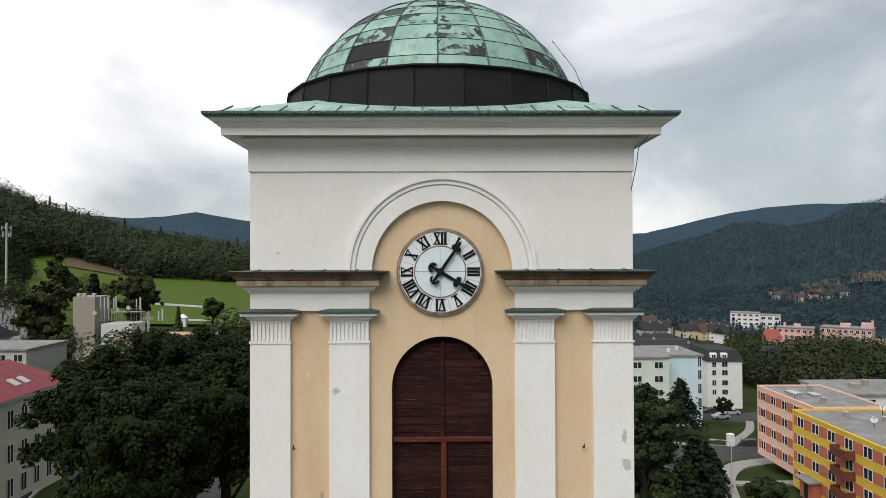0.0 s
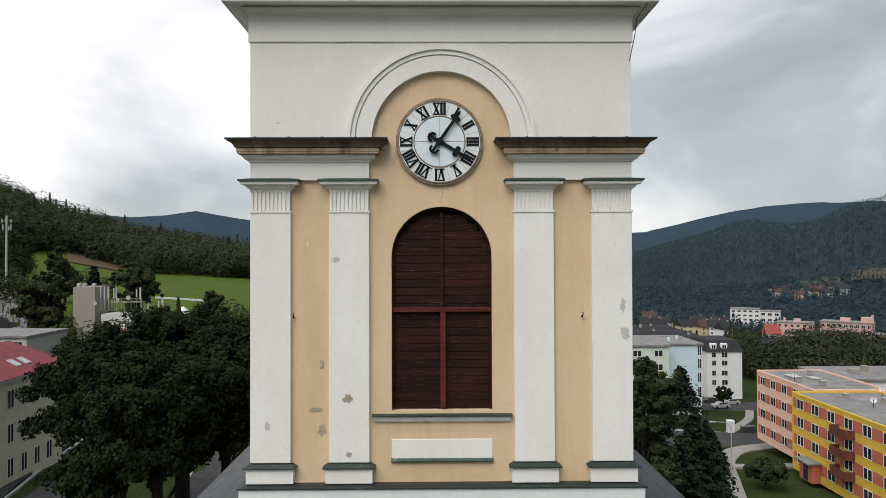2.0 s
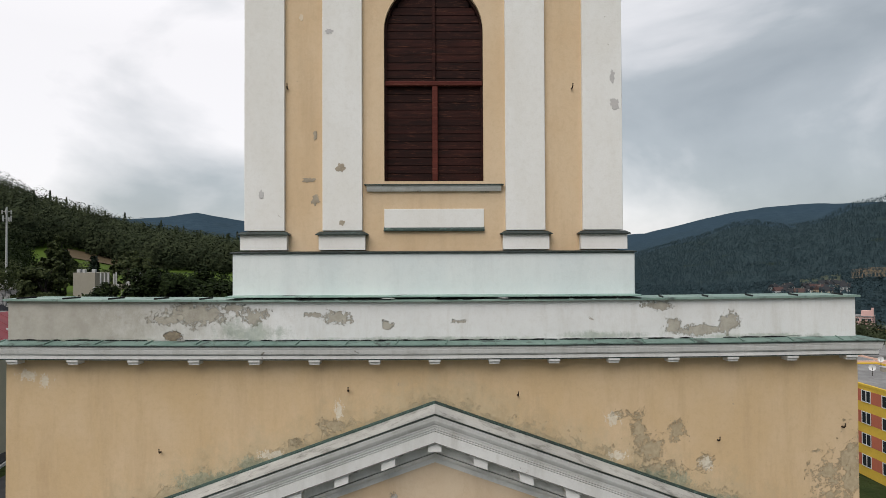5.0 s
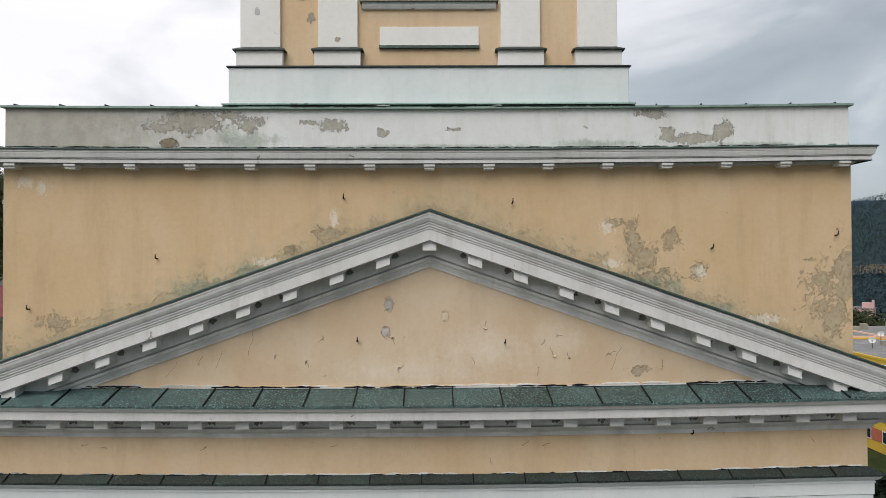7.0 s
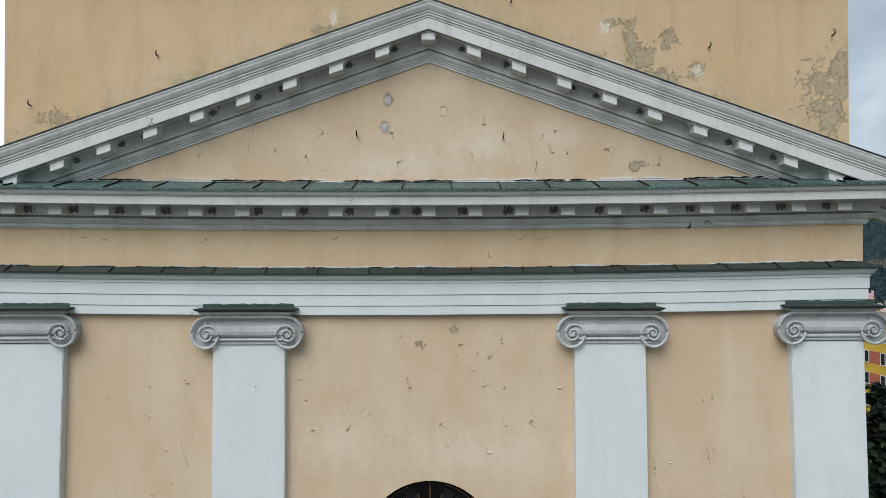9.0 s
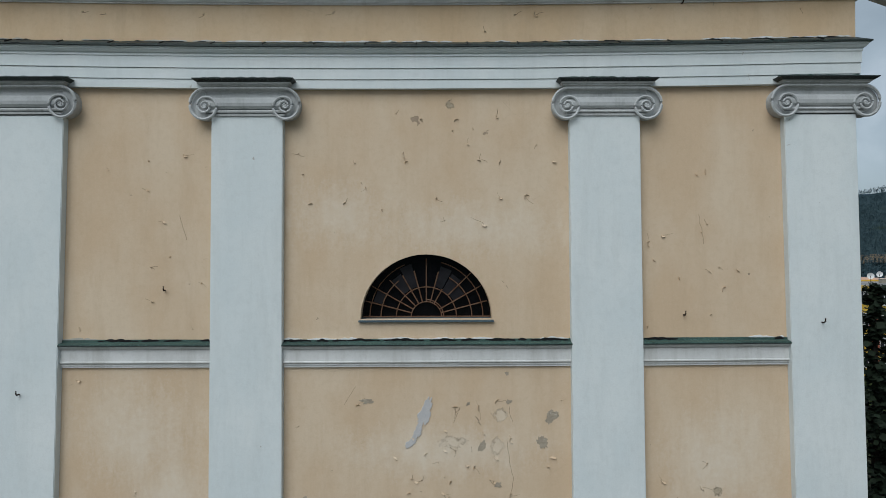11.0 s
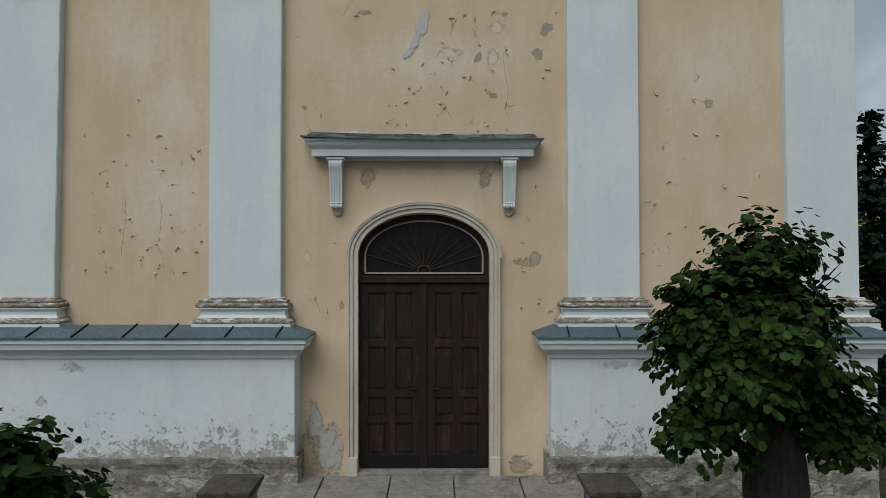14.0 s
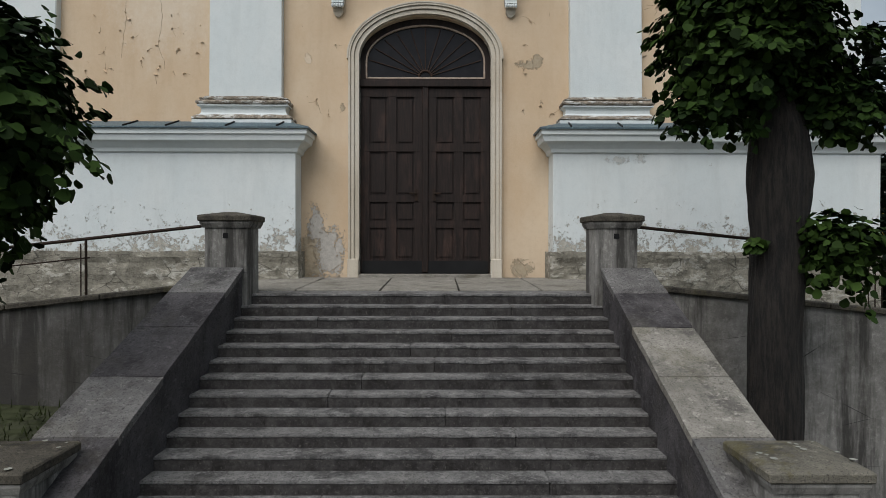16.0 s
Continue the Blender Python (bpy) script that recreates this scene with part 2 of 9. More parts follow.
ATTIC_WALL = plaster("ochre_attic", (0.56, 0.405, 0.235), (0.60, 0.45, 0.285), (0.43, 0.305, 0.18), (0.36, 0.29, 0.21), 0.3, 0.45, (
    (lambda m: m.slope(-0.52, -1.5, 31.05, True), 1.6, 1.5, 0.5, 0.65, (0.37, 0.30, 0.185), (0.47, 0.39, 0.26), 0),
    (lambda m: m.slope(-1.03, -3.0, 60.9, True), 2.6, 2.6, 0.2, 0.6, (0.31, 0.265, 0.175), (0.45, 0.385, 0.26), 0.006),
    (lambda m: m.spots(tuple((x, z, 0.78 * a, 0.78 * b) for x, z, a, b in ((3.55, 19.9, 0.3, 0.13), (3.8, 19.6, 0.17, 0.42), (4.0, 19.2, 0.33, 0.35), (4.1, 18.92, 0.5, 0.22), (4.5, 19.6, 0.2, 0.32), (4.97, 19.03, 0.24, 0.22), (7.3, 18.8, 0.4, 0.42), (7.72, 18.9, 0.28, 0.9), (7.5, 18.15, 0.5, 0.5), (7.05, 19.2, 0.2, 0.06), (-1.9, 19.72, 0.3, 0.16), (-2.6, 19.42, 0.2, 0.1), (-6.9, 18.1, 0.5, 0.2)))), 3.0, 4.2, 0.08, 0.7, (0.27, 0.23, 0.155), (0.40, 0.345, 0.24), 0.01),
    (lambda m: m.spots(((-4.2, 18.72, 0.75, 0.26), (4.05, 18.72, 0.7, 0.24), (-3.4, 19.05, 0.4, 0.16), (5.2, 18.3, 0.5, 0.14))), 1.9, 3.6, 0.2, 0.6, GREEN_A, GREEN_B, 0),
    (lambda m: m.spots(((3.3, 19.82, 0.16, 0.14), (5.0, 19.0, 0.14, 0.16), (-7.45, 20.68, 0.2, 0.12), (-7.15, 20.58, 0.16, 0.14), (6.1, 18.1, 0.5, 0.1), (3.4, 19.15, 0.22, 0.1), (-3.0, 19.2, 0.3, 0.1), (-1.75, 20.0, 0.1, 0.2))), 2.4, 6.0, 0.05, 0.8, (0.60, 0.53, 0.42), (0.70, 0.66, 0.56), 0)))


def bare_plaster():
    m = Mat("bare_render", 0.95)
    c = m.mix(m.step(m.noise(6, 6, 0.7), 0.3, 0.75), (0.30, 0.25, 0.19), (0.44, 0.38, 0.29))
    c = m.mix(m.step(m.noise(14, 4, 0.7), 0.62, 0.72), c, (0.60, 0.55, 0.45))
    m.colour(c).bump(m.noise(25, 6, 0.75), 0.02, 0.9)
    return m.m


def rubble():
    m = Mat("rubble_socle", 0.95)
    d = m.noise(2.6, 9, 0.72, (0.8, 1.0, 1.7), 0.25)
    c = m.mix(m.step(m.noise(4, 8, 0.8), 0.36, 0.64), (0.15, 0.138, 0.11), (0.36, 0.335, 0.27))
    c = m.mix(m.step(d, 0.53, 0.56), c, m.mix(m.step(m.noise(7, 7, 0.75), 0.4, 0.6), (0.36, 0.33, 0.265), (0.53, 0.51, 0.45)))
    c = m.mix(m.math("MULTIPLY", m.step(m.cells(3.1, (0.7, 1.0, 1.5)), 0.03, 0.0), m.step(m.noise(1.5, 5), 0.45, 0.6)), c, (0.07, 0.062, 0.05))
    c = m.mix(m.math("MULTIPLY", m.step(m.noise(11, 6, 0.8), 0.56, 0.66), 0.75), c, (0.07, 0.065, 0.055))
    m.colour(c).bump(d, 0.09, 0.8)
    m.bump(m.noise(16, 6, 0.75), 0.025, 0.9)
    return m.m


BARE, RUBBLE = bare_plaster(), rubble()
LEDGE = plaster("brown_stained_ledge", (0.34, 0.22, 0.125), (0.52, 0.42, 0.31), (0.07, 0.045, 0.03), (0.04, 0.035, 0.03), 1.2, 0.9)

CROWN = plaster("black_stained_crown", (0.10, 0.068, 0.045), (0.20, 0.145, 0.10), (0.028, 0.020, 0.016), (0.02, 0.018, 0.016), 1.0, 0.9)


def dark_copper(name, base, light, dark, speck=0.85, bloom=0.45):
    m = Mat(name, 0.55, 0.1)
    c = m.mix(m.step(m.noise(2.2, 6, 0.7), 0.35, 0.68), base, light)
    c = m.mix(m.math("MULTIPLY", m.step(m.noise(1.1, 4, 0.6), 0.45, 0.7), 0.7), c, dark)
    c = m.mix(m.math("MULTIPLY", m.step(m.rnd(), 0.35, 1.0), 0.75), c, dark)
    c = m.mix(m.math("MULTIPLY", m.step(m.noise(30, 4, 0.7), 0.5, 0.75), 0.5), c, dark)
    c = m.mix(m.math("MULTIPLY", m.step(m.noise(32, 6, 0.8), 0.545, 0.585), speck), c, tuple(min(0.5, v * 3.4) for v in light))
    c = m.mix(m.math("MULTIPLY", m.step(m.noise(4.5, 6, 0.75, None, 0.5), 0.60, 0.68), bloom), c, (0.16, 0.25, 0.225))
    m.colour(c).bump(m.noise(3, 4, 0.5), 0.02, 0.35)
    m.bump(m.noise(40, 4, 0.6), 0.005, 0.5)
    return m.m


def copper(name, base=(0.19, 0.33, 0.285), light=(0.36, 0.50, 0.44), dark=(0.035, 0.045, 0.042), dirty=0.5):
    m = Mat(name, 0.62, 0.1)
    c = m.mix(m.step(m.noise(1.6, 5, 0.6), 0.3, 0.7), base, light)
    c = m.mix(m.math("MULTIPLY", m.step(m.noise(2.4, 7, 0.7, None, 0.6), 0.64 - 0.2 * dirty, 0.72 - 0.2 * dirty), 0.85), c, dark)
    c = m.mix(m.math("MULTIPLY", m.step(m.noise(22, 4, 0.7), 0.5, 0.8), 0.35), c, dark)
    m.colour(c).bump(m.noise(3, 4, 0.5), 0.02, 0.35)
    m.bump(m.noise(40, 4, 0.6), 0.004, 0.4)
    return m.m


VERDIGRIS = copper("verdigris_copper", dirty=0.45)
HOOD_TIN = copper("hood_tin", (0.045, 0.095, 0.10), (0.10, 0.17, 0.165), (0.008, 0.012, 0.012), 0.85)
OLD_COPPER = dark_copper("blackened_copper", (0.030, 0.052, 0.050), (0.070, 0.118, 0.110), (0.012, 0.019, 0.018))
COPING = copper("green_coping_sheet", (0.155, 0.24, 0.205), (0.27, 0.37, 0.325), (0.06, 0.085, 0.075), 0.4)
ATTIC_TIN = copper("mottled_attic_sheet", (0.10, 0.165, 0.14), (0.19, 0.275, 0.24), (0.03, 0.04, 0.035), 0.55)
BLUE_TIN = dark_copper("blue_green_tin", (0.062, 0.092, 0.115), (0.10, 0.165, 0.185), (0.045, 0.058, 0.075), 0.3, 0.3)
BLACK_COPPER = dark_copper("soot_black_copper", (0.014, 0.022, 0.020), (0.034, 0.054, 0.048), (0.006, 0.008, 0.0075), 0.35, 0.25)
GREEN_COPPER = dark_copper("green_black_copper", (0.030, 0.062, 0.052), (0.06, 0.115, 0.098), (0.010, 0.016, 0.014), 0.3, 0.5)


def dome_copper(name, limit):
    m = Mat(name, 0.55, 0.15)
    r = m.rnd()
    shift = m.n.new("ShaderNodeVectorMath")
    shift.operation = "ADD"
    m.l.new(m.co, shift.inputs[0])
    m.l.new(m.math("MULTIPLY", r, 53.0), shift.inputs[1])
    m.co = shift.outputs[0]
    c = m.mix(m.step(m.noise(1.2, 5, 0.6), 0.36, 0.64), (0.135, 0.27, 0.225), (0.25, 0.40, 0.34))
    c = m.mix(m.math("MULTIPLY", r, 0.35), c, (0.30, 0.43, 0.375))
    peel = m.math("ADD", m.noise(1.9, 7, 0.62, None, 0.4), m.math("MULTIPLY", m.step(r, 0.6, 1.0), 0.16))
    c = m.mix(m.step(peel, limit, limit + 0.02), c, (0.016, 0.016, 0.0155))
    c = m.mix(m.math("MULTIPLY", m.step(m.noise(5, 5, 0.7, (1, 1, 0.3)), 0.5, 0.68), 0.55), c, (0.07, 0.10, 0.085))
    m.colour(c).bump(m.noise(2.5, 4, 0.5), 0.03, 0.4)
    return m.m


DOME, PEELED = dome_copper("dome_sheet", 0.60), dome_copper("peeled_dome_sheet", 0.50)


def plain(name, a, b, scale=6.0, rough=0.7, metal=0.0, depth=0.008, vary=0.0, stretch=None):
    m = Mat(name, rough, metal)
    c = m.mix(m.step(m.noise(scale, 5, 0.65, stretch), 0.3, 0.72), a, b)
    c = m.mix(m.math("MULTIPLY", m.step(m.noise(scale * 5, 4, 0.7), 0.45, 0.8), 0.25), c, tuple(v * 0.6 for v in a))
    if vary:
        c = m.mix(m.math("MULTIPLY", m.rnd(), vary), c, tuple(v * 0.45 for v in a))
    if rough >= 0.7:
        m.b.inputs["Specular IOR Level"].default_value = 0.12
    m.colour(c).bump(m.noise(scale * 6, 4, 0.65), depth, 0.5)
    return m.m


WEATHERED = plaster("weathered_ledge", (0.36, 0.36, 0.345), (0.47, 0.47, 0.45), (0.13, 0.13, 0.115), (0.09, 0.09, 0.08), 0.9, 0.9)
LILAC = plain("grey_undercoat", (0.47, 0.46, 0.46), (0.53, 0.51, 0.49), 8, 0.9)
CREAMY = plain("pale_undercoat", (0.66, 0.55, 0.41), (0.70, 0.60, 0.47), 6, 0.9)
# dark plaster of the painted shadow lines and of the patches beside the modillions
DARK_PLASTER = plain("dark_plaster", (0.10, 0.097, 0.09), (0.25, 0.245, 0.235), 14, 0.95)
FISSURE = plain("dark_fissure", (0.15, 0.105, 0.065), (0.27, 0.195, 0.125), 8, 0.95)
TAR = plain("black_tar_sheet", (0.006, 0.006, 0.0065), (0.013, 0.013, 0.0135), 2.0, 0.6)
TAR.node_tree.nodes["Principled BSDF"].inputs["Specular IOR Level"].default_value = 0.2
IRON = plain("rusty_iron", (0.02, 0.017, 0.015), (0.055, 0.035, 0.024), 20, 0.7, 0.4)
DIAL = plain("enamel_dial", (0.60, 0.70, 0.74), (0.68, 0.76, 0.79), 3.0, 0.45)
DIAL_RING = plain("enamel_chapter_ring", (0.70, 0.74, 0.755), (0.64, 0.68, 0.69), 4.0, 0.5)
BLACK = plain("black_paint", (0.006, 0.008, 0.010), (0.014, 0.017, 0.020), 12, 0.75)
RUST = plain("rust_stained_stone", (0.15, 0.10, 0.065), (0.33, 0.26, 0.20), 9, 0.85)


def slate():
    m = Mat("grey_slate", 0.6)
    c = m.mix(m.island(), (0.030, 0.034, 0.038), (0.085, 0.092, 0.097))
    c = m.mix(m.math("MULTIPLY", m.step(m.noise(9, 6, 0.75), 0.5, 0.65), 0.5), c, (0.03, 0.03, 0.03))
    m.colour(c).bump(m.noise(30, 4), 0.006, 0.5)
    return m.m


SLATE = slate()


def wood(name, dark, light, worn, vary=0.5):
    m = Mat(name, 0.75)
    m.b.inputs["Specular IOR Level"].default_value = 0.15
    c = m.mix(m.step(m.noise(2.0, 8, 0.7, (0.7, 1.0, 7.0)), 0.36, 0.66), dark, light)
    c = m.mix(m.math("MULTIPLY", m.rnd(), vary), c, tuple(v * 0.5 for v in dark))
    c = m.mix(m.math("MULTIPLY", m.step(m.noise(2.6, 8, 0.75, (1.2, 1.0, 9.0)), 0.56, 0.66), 0.7), c, worn)
    c = m.mix(m.math("MULTIPLY", m.step(m.noise(3.4, 6, 0.72, (0.8, 1.0, 20.0), 0.3), 0.62, 0.66), 0.75), c, tuple(min(1.0, 1.7 * v) for v in worn))
    m.colour(c).bump(m.noise(9, 5, 0.7, (1.0, 1.0, 9.0)), 0.006, 0.7)
    return m.m


BOARD = wood("red_brown_boards", (0.013, 0.0048, 0.004), (0.042, 0.012, 0.009), (0.10, 0.040, 0.024), 0.6)
RED_WOOD = wood("red_frame_wood", (0.07, 0.016, 0.012), (0.13, 0.034, 0.025), (0.19, 0.085, 0.06), 0.2)


def door_wood():
    m = Mat("dark_door_oak", 0.62)
    m.b.inputs["Specular IOR Level"].default_value = 0.25
    c = m.mix(m.step(m.noise(3.0, 8, 0.75, (16.0, 1.0, 0.8)), 0.4, 0.62), (0.009, 0.006, 0.005), (0.026, 0.016, 0.013))
    c = m.mix(m.math("MULTIPLY", m.step(m.noise(1.5, 7, 0.75, (3.0, 1.0, 0.7)), 0.52, 0.68), 0.5), c, (0.075, 0.042, 0.032))
    m.colour(c).bump(m.noise(8, 5, 0.7, (9.0, 1.0, 1.0)), 0.004, 0.6)
    return m.m


OAK = door_wood()


def glass(name, colour, rough=0.08):
    m = Mat(name, rough)
    m.colour(m.mix(m.step(m.noise(5, 3), 0.3, 0.7), colour, tuple(v * 0.6 for v in colour)))
    m.b.inputs["Specular IOR Level"].default_value = 0.22
    m.bump(m.noise(6, 2), 0.004, 0.25)
    return m.m


LEADED = glass("dark_leaded_glass", (0.006, 0.0055, 0.007), 0.12)
GREY_GLASS = glass("grey_glass", (0.022, 0.021, 0.025), 0.3)
PANE = glass("window_glass", (0.03, 0.034, 0.04), 0.06)


def stone(name, a, b, stain, moss=0.15, scale=3.0, vary=0.3):
    m = Mat(name, 0.88)
    m.b.inputs["Specular IOR Level"].default_value = 0.2
    c = m.mix(m.step(m.noise(scale, 8, 0.78), 0.38, 0.62), a, b)
    c = m.mix(m.math("MULTIPLY", m.rnd(), vary), c, tuple(v * 0.62 for v in a) if vary > 0.5 else tuple(v * 0.75 for v in b))
    c = m.mix(m.math("MULTIPLY", m.step(m.noise(1.2, 8, 0.75, (1.5, 1.5, 0.6)), 0.5, 0.62), 0.75), c, stain)
    c = m.mix(m.math("MULTIPLY", m.step(m.noise(38, 4, 0.8), 0.54, 0.62), 0.7), c, stain)
    c = m.mix(m.math("MULTIPLY", m.step(m.noise(9, 7, 0.8, (1, 1, 2.5)), 0.56, 0.64), 0.5), c, tuple(min(1, v * 1.7) for v in b))
    c = m.mix(m.math("MULTIPLY", m.step(m.noise(1.7, 7, 0.75), 0.54, 0.64), moss), c, (0.10, 0.088, 0.04))
    c = m.mix(m.math("MULTIPLY", m.step(m.noise(75, 4, 0.8), 0.57, 0.63), 0.55), c, tuple(0.5 * v for v in stain))
    c = m.mix(m.math("MULTIPLY", m.step(m.noise(28, 4, 0.7), 0.6, 0.75), 0.4), c, tuple(min(1, v * 1.5) for v in b))
    m.colour(c).bump(m.noise(26, 6, 0.75), 0.02, 0.9)
    m.bump(m.noise(2.5, 4, 0.6), 0.03, 0.4)
    return m.m


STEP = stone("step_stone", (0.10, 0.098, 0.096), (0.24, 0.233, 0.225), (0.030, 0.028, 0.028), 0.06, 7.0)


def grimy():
    """Stone of the step fronts with black rain streaks and soot; its base is darkened to paint in the risers' shade."""
    m = Mat("grimy_shaded_step_front", 0.92)
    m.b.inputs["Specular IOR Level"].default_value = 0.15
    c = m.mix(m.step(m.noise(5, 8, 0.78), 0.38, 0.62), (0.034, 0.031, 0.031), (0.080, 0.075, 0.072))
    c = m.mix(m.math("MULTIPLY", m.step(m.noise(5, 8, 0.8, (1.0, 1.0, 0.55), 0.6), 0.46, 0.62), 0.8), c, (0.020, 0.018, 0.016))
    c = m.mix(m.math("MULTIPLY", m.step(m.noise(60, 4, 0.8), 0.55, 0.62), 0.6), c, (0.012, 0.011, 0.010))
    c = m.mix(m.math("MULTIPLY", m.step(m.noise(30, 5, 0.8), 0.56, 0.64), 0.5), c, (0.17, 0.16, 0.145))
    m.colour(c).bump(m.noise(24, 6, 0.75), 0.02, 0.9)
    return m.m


SHADED_GRIMY = grimy()
SLAB = stone("landing_slab", (0.215, 0.20, 0.17), (0.30, 0.28, 0.245), (0.12, 0.11, 0.095), 0.25)
CONCRETE = stone("weathered_concrete", (0.15, 0.144, 0.13), (0.245, 0.235, 0.22), (0.05, 0.047, 0.043), 0.25)
CHEEK = stone("cheek_stone", (0.085, 0.081, 0.080), (0.20, 0.192, 0.185), (0.032, 0.030, 0.030), 0.15, 1.6, 0.4)
CHEEK_DARK = stone("dark_cheek_stone", (0.040, 0.037, 0.039), (0.105, 0.098, 0.100), (0.022, 0.020, 0.021), 0.1, 1.6, 0.3)
CHEEK_PALE = stone("pale_cheek_stone", (0.155, 0.145, 0.125), (0.29, 0.272, 0.24), (0.075, 0.07, 0.064), 0.25, 1.8, 0.2)
CAP_MOSSY = stone("mossy_cap_stone", (0.10, 0.092, 0.075), (0.20, 0.185, 0.15), (0.045, 0.042, 0.038), 0.75, 2.4)
CAPSTONE = stone("cap_stone", (0.050, 0.044, 0.036), (0.105, 0.094, 0.074), (0.020, 0.019, 0.017), 0.5, 3.0)


def streaked(name, lift=1.0):
    """Concrete with black rain streaks and cracks."""
    m = Mat(name, 0.92)
    c = m.mix(m.step(m.noise(1.4, 6, 0.7), 0.3, 0.72), tuple(lift * v for v in (0.12, 0.115, 0.105)), tuple(lift * v for v in (0.25, 0.24, 0.225)))
    c = m.mix(m.math("MULTIPLY", m.step(m.noise(13, 7, 0.8), 0.52, 0.62), 0.45), c, tuple(lift * v for v in (0.33, 0.32, 0.295)))
    c = m.mix(m.math("MULTIPLY", m.step(m.noise(2.6, 6, 0.7, (1.0, 1.0, 0.10)), 0.45, 0.60), 0.88), c, (0.024, 0.022, 0.019))
    c = m.mix(m.math("MULTIPLY", m.step(m.noise(0.9, 7, 0.75), 0.48, 0.64), 0.6), c, (0.052, 0.047, 0.038))
    c = m.mix(m.math("MULTIPLY", m.step(m.cells(0.8, (0.4, 0.4, 1.7)), 0.005, 0.0), m.step(m.noise(1.1, 4), 0.52, 0.6)), c, (0.015, 0.014, 0.013))
    m.colour(c).bump(m.noise(22, 5, 0.7), 0.012, 0.8)
    m.bump(m.noise(2.5, 4, 0.6), 0.03, 0.4)
    return m.m


STREAKED, STREAKED_PALE, SHAFT = streaked("streaked_concrete", 0.62), streaked("streaked_grey_concrete", 1.25), streaked("streaked_pale_concrete", 1.35)


def flaking():
    """White paint coming off a brown, sooty moulding."""
    m = Mat("flaking_moulding", 0.92)
    m.b.inputs["Specular IOR Level"].default_value = 0.15
    c = m.mix(m.step(m.noise(3, 5, 0.7), 0.4, 0.6), (0.50, 0.49, 0.45), (0.63, 0.62, 0.59))
    bare = m.step(m.noise(5.0, 8, 0.72, (0.7, 0.7, 2.6), 0.4), 0.44, 0.49)
    c = m.mix(m.math("MULTIPLY", bare, 0.9), c, m.mix(m.step(m.noise(14, 4, 0.7), 0.4, 0.6), (0.10, 0.075, 0.05), (0.30, 0.25, 0.19)))
    m.colour(c).bump(m.math("SUBTRACT", 1.0, bare), 0.012, 0.8)
    m.bump(m.noise(30, 5, 0.7), 0.008, 0.6)
    return m.m


DIRTY = flaking()


# ---- mesh helpers ----
def box(bm, x0, x1, y0, y1, z0, z1):
    v = [bm.verts.new((x, y, z)) for z in (z0, z1) for x, y in ((x0, y0), (x1, y0), (x1, y1), (x0, y1))]
    for f in ((3, 2, 1, 0), (4, 5, 6, 7), (0, 1, 5, 4), (1, 2, 6, 5), (2, 3, 7, 6), (3, 0, 4, 7)):
        bm.faces.new([v[k] for k in f])
    return v


def soften(bm, width=0.01, segments=1):
    bmesh.ops.bevel(bm, geom=bm.edges[:], offset=width, segments=segments, affect="EDGES", clamp_overlap=True)


def finish(name, bm, material, parent=None, label="", smooth=False):
    bmesh.ops.recalc_face_normals(bm, faces=bm.faces[:])
    me = bpy.data.meshes.new(name)
    bm.to_mesh(me)
    bm.free()
    me.materials.append(material)
    if smooth:
        for p in me.polygons:
            p.use_smooth = True
    ob = new(name, me)
    if parent:
        ob.parent = parent
    if label:
        ob["label"] = label
    return ob


def part(name, bm, material, parent, label="", smooth=False):
    return finish(name, bm, material, parent, label, smooth)


def boxed(name, dims, material, parent, label="", bevel=0.012):
    bm = bmesh.new()
    box(bm, *dims)
    if bevel:
        soften(bm, bevel)
    return part(name, bm, material, parent, label)


def thing(name, label, category, at=(0, 0, 0), group="", kind=""):
    ob = new(name)
    ob.location = at
    return tagged(ob, label, category, group, kind)


def sweep(bm, path, profile, closed=False):
    """A moulding: the profile of (outwards, z) carried along a path of (x, y) with mitred corners; outwards is to the path's right."""
    rings, n = [], len(path)
    for i, p in enumerate(path):
        p = Vector(p)
        before = (p - Vector(path[i - 1])).normalized() if i or closed else None
        after = (Vector(path[(i + 1) % n]) - p).normalized() if i < n - 1 or closed else None
        before, after = before or after, after or before
        a, b = Vector((before.y, -before.x)), Vector((after.y, -after.x))
        out = (a + b) / max(0.2, 1 + a.dot(b))
        rings.append([bm.verts.new((p.x + out.x * o, p.y + out.y * o, z)) for o, z in profile])
    for i in range(n if closed else n - 1):
        a, b = rings[i], rings[(i + 1) % n]
        for k in range(len(profile)):
            j = (k + 1) % len(profile)
            bm.faces.new((a[k], b[k], b[j], a[j]))
    if not closed:
        bm.faces.new(rings[0])
        bm.faces.new(rings[-1][::-1])


def arch_points(hw, zs, rise, n=28):
    return [(-hw * math.cos(math.pi * k / n), zs + rise * math.sin(math.pi * k / n)) for k in range(n + 1)]


def arch_wall(bm, x0, x1, z0, z1, y0, y1, hw, zb, zs, rise, n=28):
    """A wall from y0 to y1 with an arched opening, its middle at x = 0."""
    pts = arch_points(hw, zs, rise, n)
    if zb > z0:
        box(bm, x0, x1, y0, y1, z0, zb)
    box(bm, x0, -hw, y0, y1, zb, z1)
    box(bm, hw, x1, y0, y1, zb, z1)
    for (xa, za), (xb, zb2) in zip(pts, pts[1:]):
        f = [bm.verts.new((x, y, z)) for y in (y0, y1) for x, z in ((xa, za), (xb, zb2), (xb, z1), (xa, z1))]
        for q in ((0, 1, 2, 3), (7, 6, 5, 4), (0, 4, 5, 1), (3, 2, 6, 7)):
            bm.faces.new([f[k] for k in q])


